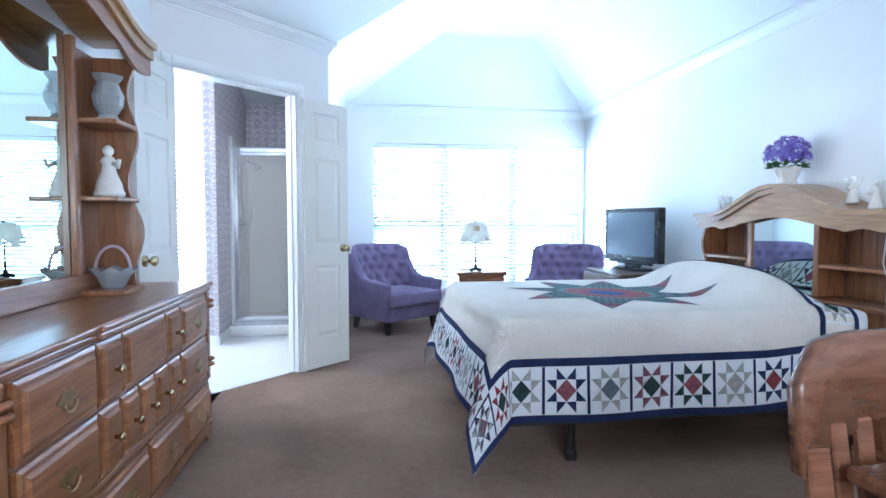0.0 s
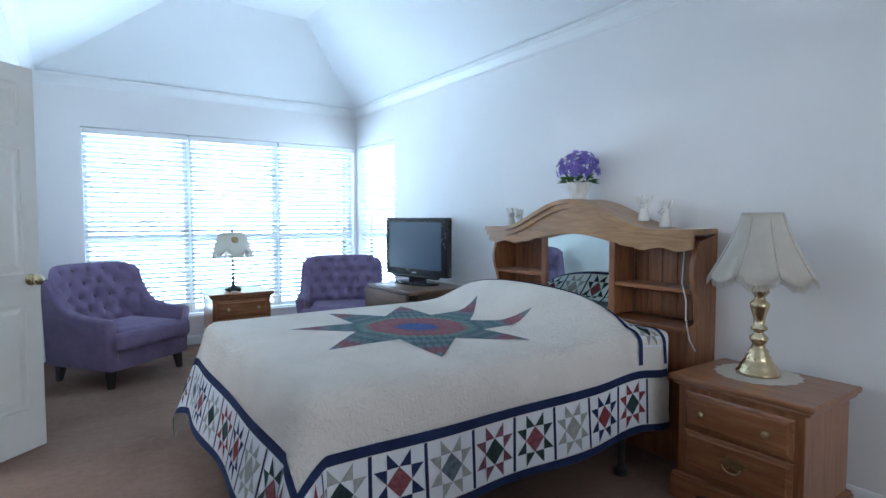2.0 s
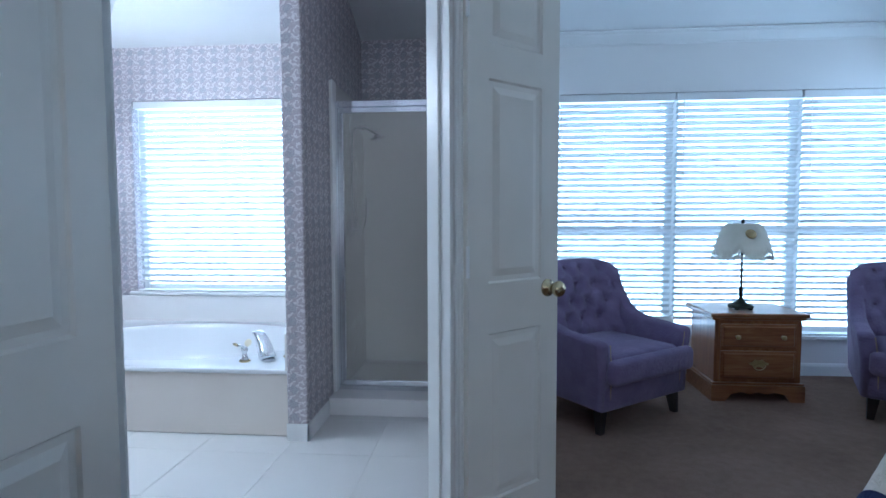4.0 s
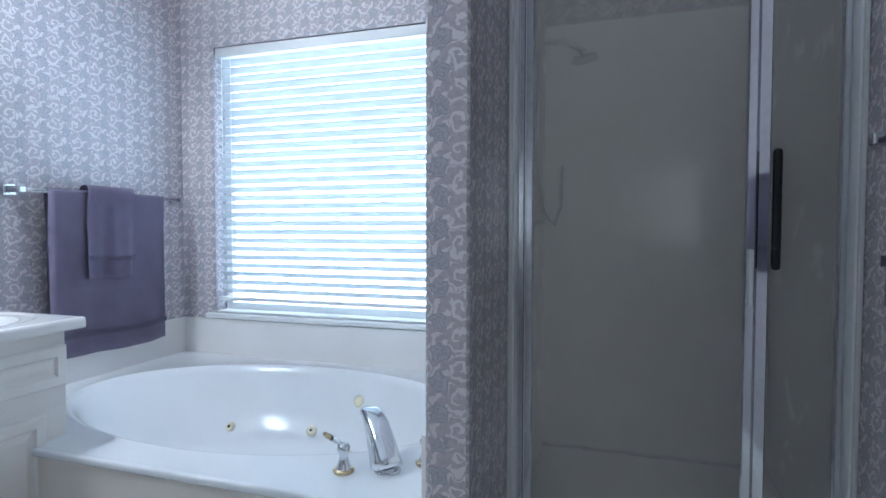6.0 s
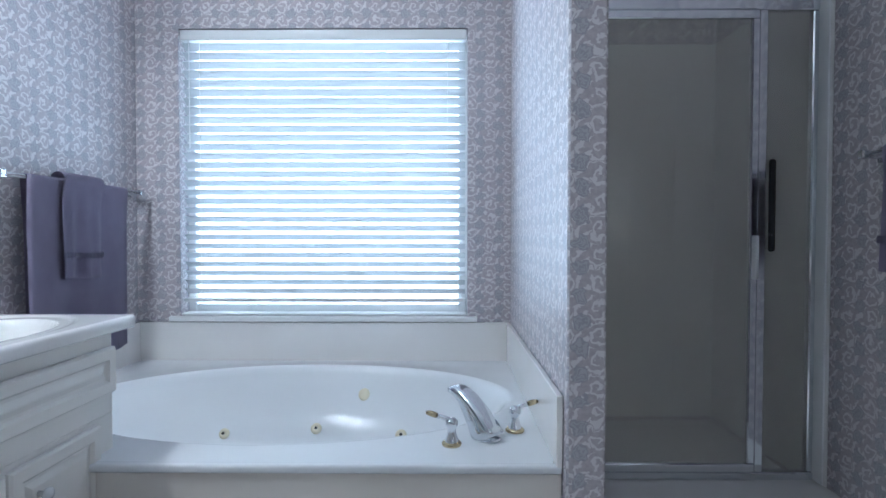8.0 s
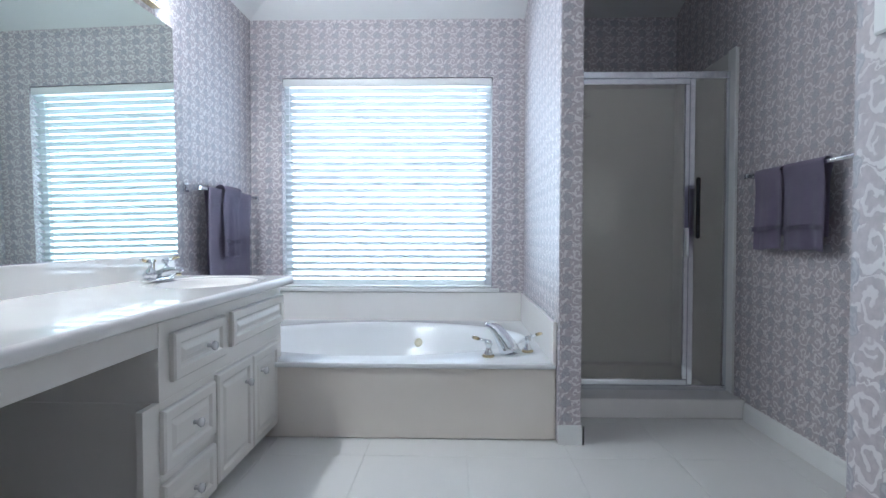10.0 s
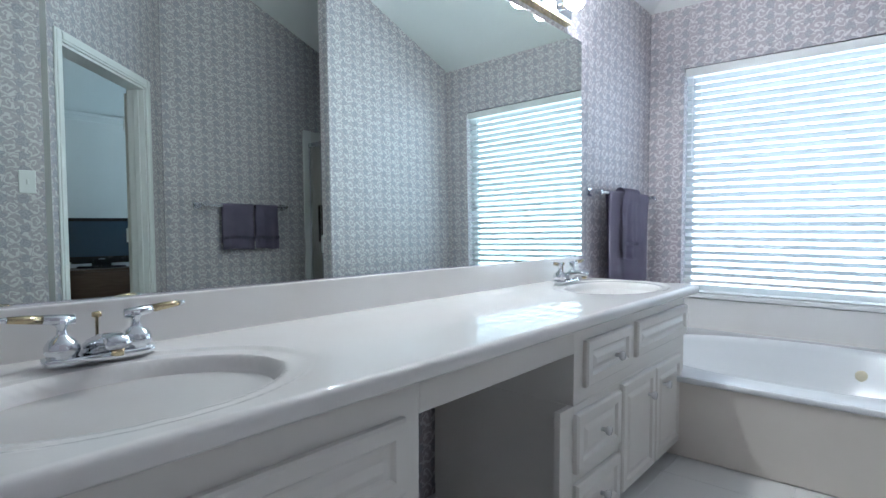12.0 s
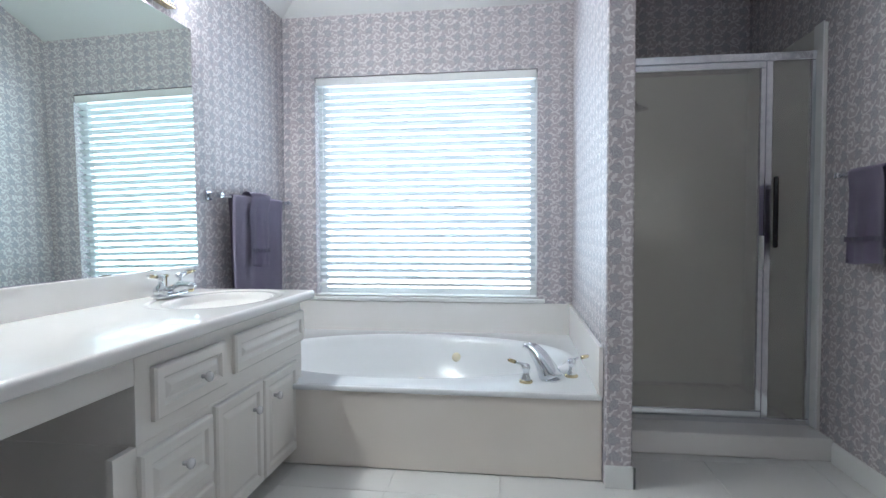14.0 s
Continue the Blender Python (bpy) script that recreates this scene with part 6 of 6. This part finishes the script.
# ---- dresser with mirror hutch ----
DW, DDp, DH = 2.0, 0.45, 0.87
dm = pose(XL + 0.008 + DDp * 0.45, 2.80, 0, 0, 0, 90) @ Matrix.Diagonal((0.86, 0.9, 0.954, 1))
dr = thing("dresser", "long honey pine dresser with many moulded drawers and brass pulls", "dresser", dm)
yf = -DDp / 2
part("dresser_top", boxes((-DW / 2 - 0.01, DW / 2 + 0.01, yf - 0.02, DDp / 2, DH - 0.024, DH), (-DW / 2 + 0.005, DW / 2 - 0.005, yf - 0.008, DDp / 2 - 0.002, DH - 0.05, DH - 0.024), (-0.44, 0.44, yf - 0.036, yf - 0.02, DH - 0.024, DH), (-0.44, 0.44, yf - 0.024, yf - 0.008, DH - 0.05, DH - 0.024), bevel=0.008, seg=2), PINEX, dr, "", False)
part("carcass", boxes((-DW / 2 + 0.02, DW / 2 - 0.02, yf + 0.012, DDp / 2 - 0.005, 0.10, DH - 0.05), bevel=0.003), PINEZ, dr)
part("plinth", bracket_base(DW, DDp, 0.10, 0.045), PINEX, dr)
part("waist_mould", boxes((-DW / 2 + 0.008, DW / 2 - 0.008, yf, yf + 0.0115, 0.335, 0.36), bevel=0.005, seg=2), PINEX, dr)
for s in (-1, 1):
    part("pilaster", boxes((s * (DW / 2 - 0.05) - 0.028, s * (DW / 2 - 0.05) + 0.028, yf - 0.004, yf + 0.0115, 0.361, DH - 0.052), bevel=0.012, seg=2), PINEZ, dr, "canted corner pilaster")
    for z in (0.42, 0.45, 0.74, 0.77):
        part("ring_turning", lathe([(0.02, -0.011), (0.032, -0.006), (0.034, 0), (0.032, 0.006), (0.02, 0.011)], 14), PINEX, dr, "", True, pose(s * (DW / 2 - 0.05), yf - 0.0, z))
fy = yf + 0.0115
for s in (-1, 1):
    for z0, z1 in ((0.60, 0.81), (0.37, 0.588)):
        d = part("drawer", raised_front(min(s * 0.44, s * 0.89), max(s * 0.44, s * 0.89), z0, z1, fy, 0.032, 0.034), PINEX, dr)
        bail_pull(d, s * 0.665, (z0 + z1) / 2, fy - 0.0325)
for x0, x1, pull in ((-0.43, -0.235, 1), (-0.225, 0.225, 0), (0.235, 0.43, 1)):
    d = part("drawer", raised_front(x0, x1, 0.60, 0.81, fy, 0.032, 0.03), PINEX, dr)
    if pull:
        knob_pull(d, (x0 + x1) / 2, 0.705, fy - 0.032, BRASS)
for k in range(5):
    x0 = -0.43 + 0.1725 * k
    d = part("drawer", raised_front(x0, x0 + 0.163, 0.37, 0.588, fy, 0.032, 0.03), PINEX, dr)
    knob_pull(d, x0 + 0.08, 0.48, fy - 0.032, BRASS)
for k in range(4):
    x0 = -0.93 + 0.4675 * k
    d = part("drawer", raised_front(x0, x0 + 0.455, 0.115, 0.325, fy, 0.032, 0.034), PINEX, dr)
    bail_pull(d, x0 + 0.2275, 0.22, fy - 0.0325)

hu = thing("dresser_mirror", "arched pine dresser mirror with shelf towers, standing on the dresser", "mirror", pose(XL + 0.012, 2.71, DH * 0.954 + 0.0005, 0, 0, 90))
HWd, HB = 0.65, 0.0


def hut_arch(x):
    d = abs(x)
    return 1.13 + (0.13 * 0.5 * (1 + math.cos(math.pi * d / 0.6)) if d < 0.6 else 0)


def hut_ribbon(top, low, y0, y1):
    bm = bmesh.new()
    rows = [[bm.verts.new((x, y, f(x))) for y, f in ((y0, low), (y1, low), (y1, top), (y0, top))] for x in np.linspace(-HWd - 0.02, HWd + 0.02, 50)]
    for a, b in zip(rows, rows[1:]):
        for k in range(4):
            bm.faces.new((a[k], b[k], b[(k + 1) % 4], a[(k + 1) % 4]))
    bm.faces.new(rows[0]), bm.faces.new(rows[-1][::-1])
    bmesh.ops.recalc_face_normals(bm, faces=bm.faces)
    return bm


part("crown_cap", hut_ribbon(hut_arch, lambda x: hut_arch(x) - 0.03, -0.27, 0.0), PALE, hu, "arched crown molding")
part("crown_bead", hut_ribbon(lambda x: hut_arch(x) - 0.0305, lambda x: hut_arch(x) - 0.075, -0.255, -0.22), PALE, hu)
part("apron_board", hut_ribbon(lambda x: hut_arch(x) - 0.0755, lambda x: hut_arch(x) - 0.14 - 0.02 * abs(math.sin(9 * x)), -0.24, -0.222), PINEX, hu, "scalloped apron")
part("base_rail", boxes((-HWd, HWd, -0.03, 0.0, 0.0, 0.09), bevel=0.004), PINEX, hu)
part("mirror_plate", boxes((-0.385, 0.385, -0.016, -0.01, 0.091, 1.08)), MIRROR, hu, "mirror glass")
part("mirror_back", boxes((-HWd + 0.012, HWd - 0.012, -0.0095, -0.002, 0.091, 1.05)), PINEZ, hu)
for s in (-1, 1):
    part("stile", boxes((s * 0.40 - 0.018, s * 0.40 + 0.018, -0.045, -0.0165, 0.091, 1.07), bevel=0.003), PINEZ, hu)
    outl = [(0.0, 0.0)] + [(-0.172 + 0.024 * math.sin(15 * z + 0.6) - 0.012 * math.cos(5 * z), z) for z in np.linspace(0.0, 1.05, 40)] + [(0.0, 1.05)]
    part("end_panel", slab(outl, -0.011, 0.011, m=Matrix(((0, 0, 1, s * (HWd - 0.0)), (1, 0, 0, 0), (0, 1, 0, 0), (0, 0, 0, 1)))), PINEZ, hu, "wavy-edged end panel")
    for z in (0.40, 0.725):
        part("shelf", boxes((min(s * 0.42, s * (HWd - 0.0115)), max(s * 0.42, s * (HWd - 0.0115)), -0.19, -0.0165, z, z + 0.02), bevel=0.005, seg=2), PINEX, hu)
    part("base_shelf", boxes((min(s * 0.42, s * (HWd - 0.0115)), max(s * 0.42, s * (HWd - 0.0115)), -0.2, -0.0305, 0.0, 0.02), bevel=0.004), PINEX, hu)

CRYST = pane_glass("cut_crystal", 0.12, (0.86, 0.89, 0.93))
CRYST.node_tree.nodes["Principled BSDF"].inputs["Transmission Weight"].default_value = 0.7


def on_hutch(x, y, z):
    return pose(XL + 0.012 - y, 2.71 + x, DH * 0.954 + 0.0005 + z)


va = thing("crystal_vase", "cut crystal vase on the hutch shelf", "vase", on_hutch(0.535, -0.11, 0.7455))
part("vase_body", lathe([(0, 0), (0.04, 0), (0.045, 0.01), (0.035, 0.03), (0.058, 0.07), (0.064, 0.11), (0.05, 0.15), (0.042, 0.17), (0.062, 0.20), (0.058, 0.2), (0.036, 0.168), (0.044, 0.14), (0.056, 0.11), (0.05, 0.07), (0.025, 0.035), (0, 0.03)], 16), CRYST, va)
bm = lathe([(0, 0), (0.06, 0), (0.062, 0.02), (0.055, 0.03), (0.05, 0.06), (0.03, 0.11), (0.026, 0.14), (0.034, 0.155), (0.02, 0.175), (0.012, 0.18), (0.022, 0.195), (0.022, 0.21), (0.01, 0.225), (0, 0.227)], 20)
tube([(0.02, -0.01, 0.15), (0.05, -0.03, 0.13), (0.06, -0.04, 0.16)], 0.01, 8, bm)
tagged(part("figurine", bm, PORC, None, "", True, on_hutch(0.535, -0.105, 0.4205)), "white porcelain lady figurine on the hutch shelf", "figurine")
ba = thing("glass_basket", "pink cut glass basket with a high handle on the dresser hutch", "basket", on_hutch(0.535, -0.11, 0.0205))
PINKG = pane_glass("pink_glass", 0.05, (0.8, 0.62, 0.72))
PINKG.node_tree.nodes["Principled BSDF"].inputs["Transmission Weight"].default_value = 0.4
bm = bmesh.new()
rings = []
for r, z in ((0.0, 0.0), (0.04, 0.0), (0.045, 0.012), (0.06, 0.05), (0.088, 0.085), (0.083, 0.088), (0.054, 0.052), (0.0, 0.02)):
    rings.append([bm.verts.new((r * math.cos(a) * 1.15, r * math.sin(a) * 0.8, z + (0.01 * math.sin(8 * a) if r > 0.08 else 0))) for a in np.linspace(0, 2 * math.pi, 32, False)])
for p, q in zip(rings, rings[1:]):
    for i in range(32):
        bm.faces.new((p[i], p[(i + 1) % 32], q[(i + 1) % 32], q[i]))
bmesh.ops.remove_doubles(bm, verts=bm.verts, dist=1e-4)
bmesh.ops.recalc_face_normals(bm, faces=bm.faces)
part("bowl", bm, CRYST, ba, "", True)
part("basket_handle", tube([(0.072 * math.cos(a), 0, 0.08 + 0.105 * math.sin(a)) for a in np.linspace(0, math.pi, 16)], 0.007, 8), PINKG, ba, "rosy glass handle", True)

# ---- desk and its chair ----
dk = thing("desk", "oak desk with a plain polished top and a low end rim", "desk", pose(0.985, 1.465, 0, 0, 0, 3))
part("desk_top", boxes((0, 0.88, -0.60, 0, 0.702, 0.73), bevel=0.008, seg=2), OAK, dk)
part("end_rim", boxes((0.845, 0.88, -0.60, 0.0, 0.7305, 0.752), bevel=0.006, seg=2), OAK, dk)
part("pedestal", boxes((0.50, 0.85, -0.56, -0.03, 0.05, 0.7015), bevel=0.004), OAK, dk)
for x, y in ((0.06, -0.06), (0.06, -0.54)):
    part("leg", boxes((x - 0.025, x + 0.025, y - 0.025, y + 0.025, 0, 0.7015), bevel=0.004), OAK, dk)
part("desk_apron", boxes((0.086, 0.499, -0.55, -0.53, 0.60, 0.7015)), OAK, dk)
part("plinth", boxes((0.52, 0.83, -0.54, -0.06, 0, 0.0495)), OAK, dk)

ch = thing("wooden_chair", "glossy oak slat-back chair with a broad crest rail", "chair", pose(1.15, 1.29, 0, 0, 0, 2))


def crest_y(x):
    return 0.245 - 0.95 * x * x


bm = bmesh.new()
rows = []
for i in range(31):
    x = -0.242 + 0.484 * i / 30
    e = abs(x) / 0.242
    zt = 0.943 - 0.02 * e ** 3 - 0.055 * max(0, e - 0.78) / 0.22
    zb = 0.765 + 0.025 * math.cos(math.pi * x / 0.2) * (1 - e) - 0.05 * smooth((e - 0.55) / 0.2)
    y = crest_y(x)
    rows.append([bm.verts.new(p) for p in ((x, y - 0.013, zb), (x, y + 0.013, zb), (x, y + 0.03, zt - 0.012), (x, y + 0.022, zt), (x, y + 0.006, zt), (x, y, zt - 0.012))])
for a, b in zip(rows, rows[1:]):
    for k in range(6):
        bm.faces.new((a[k], b[k], b[(k + 1) % 6], a[(k + 1) % 6]))
bm.faces.new(rows[0]), bm.faces.new(rows[-1][::-1])
bmesh.ops.recalc_face_normals(bm, faces=bm.faces)
part("crest_rail", bm, OAK, ch, "broad polished crest rail", True)
for i, x in enumerate(np.linspace(-0.212, 0.212, 7)):
    w = 0.024 if i in (0, 6) else 0.017
    bm = bmesh.new()
    box(bm, -w, w, -0.009, 0.009, 0.44, 0.79 if i not in (0, 6) else 0.76, bevel=0.004)
    for v in bm.verts:
        k = (v.co.z - 0.44) / 0.39
        v.co.x += x * (0.86 + 0.14 * k)
        v.co.y += crest_y(x) * (0.8 + 0.2 * k) - 0.002
    part("back_slat", bm, OAK, ch)
part("seat", slab([(0.245 * math.copysign(abs(math.cos(a)) ** 0.6, math.cos(a)), 0.235 * math.copysign(abs(math.sin(a)) ** 0.6, math.sin(a))) for a in np.linspace(0, 2 * math.pi, 40, False)], 0.41, 0.445, bevel=0.01), OAK, ch, "", True)
for x, y in ((-0.18, -0.17), (0.18, -0.17), (-0.18, 0.17), (0.18, 0.17)):
    part("leg", tube([(x * 1.2, y * 1.2, 0), (x * 1.12, y * 1.12, 0.14), (x * 1.08, y * 1.08, 0.22), (x, y, 0.412)], [0.014, 0.02, 0.016, 0.02], 12), OAK, ch, "", True)
for y in (-0.19, 0.19):
    part("stretcher", tube([(-0.2, y, 0.17), (0, y, 0.17), (0.2, y, 0.17)], [0.009, 0.013, 0.009], 10), OAK, ch, "", True)

# lamp flex from the wall down behind the nightstand, cords on the carpet
WIRE = mottled("white_flex", (0.65, 0.62, 0.58), (0.7, 0.68, 0.64), 0.5, 20, 60, 0.05)
tagged(part("power_cord", tube([(2.722, 2.985, 1.09), (2.70, 2.98, 0.94), (2.715, 2.965, 0.85), (2.70, 2.955, 0.76), (2.71, 2.94, 0.66), (2.74, 2.925, 0.60)], 0.0035, 6), WIRE, None, "", True), "white lamp flex hanging down the headboard", "cord")
tagged(part("power_cord", tube([(2.6, 1.75, 0.006), (2.75, 1.68, 0.006), (2.86, 1.78, 0.006), (2.95, 1.7, 0.008), (2.965, 1.6, 0.05)], 0.006, 6), BLACK, None, "", True), "black power cord on the carpet beside the desk", "cord")

# ---- bath floor tiles ----
TILE = mottled("floor_tile", (0.745, 0.735, 0.715), (0.775, 0.765, 0.745), 0.42, 2.5, 60, 0.0)
TS, JX, JY = 0.455, -1.23, 5.27
tb = bmesh.new()
box(tb, 0.0009, TS - 0.0009, 0.0009, TS - 0.0009, -0.012, 0.0, bevel=0.001)
tile_me = mesh_of(tb, "floor_tile", TILE)
fl = bpy.data.objects["floor_bath"]


for i in range(-6, 4):
    for j in range(-8, 7):
        x0, y0 = JX + i * TS, JY + j * TS
        x1, y1 = x0 + TS, y0 + TS
        a0, a1, b0, b1 = max(x0, BL), min(x1, BR), max(y0, BS), min(y1, BB)
        if a1 - a0 < 0.02 or b1 - b0 < 0.02 or b0 > 6.3 or (a1 < FX - 0.1 and not 4.0 < b0 < 4.75):
            continue
        corner = b0 - a1 - 5.22
        if corner < 0 and a1 > BN:
            if b1 - a0 - 5.22 < 0.02 and a0 > BN:
                continue
            pts = [(a0, b0), (a1, b0), (a1, b1), (a0, b1)]
            res = []
            for p, q in zip(pts, pts[1:] + pts[:1]):
                kp, kq = p[1] - p[0] - 5.22, q[1] - q[0] - 5.22
                if kp >= 0:
                    res.append(p)
                if kp * kq < 0:
                    u = kp / (kp - kq)
                    res.append((p[0] + u * (q[0] - p[0]), p[1] + u * (q[1] - p[1])))
            if a0 < BN - 0.02:
                res = [(a0, b0), (min(a1, BN), b0), (min(a1, BN), b1), (a0, b1)] if b1 < BN + 5.22 else pts
            if len(res) < 3:
                continue
            ob = new("tile", mesh_of(slab([(x + 0.0, y) for x, y in res], -0.012, 0.0), "tile", TILE))
        elif a1 - a0 > TS - 0.001 and b1 - b0 > TS - 0.001:
            ob = new("tile", tile_me)
            ob.location = (x0, y0, 0)
        else:
            ob = new("tile", mesh_of(boxes((a0 + 0.0009, a1 - 0.0009, b0 + 0.0009, b1 - 0.0009, -0.012, 0.0), bevel=0.001), "tile", TILE))
        ob.parent = fl
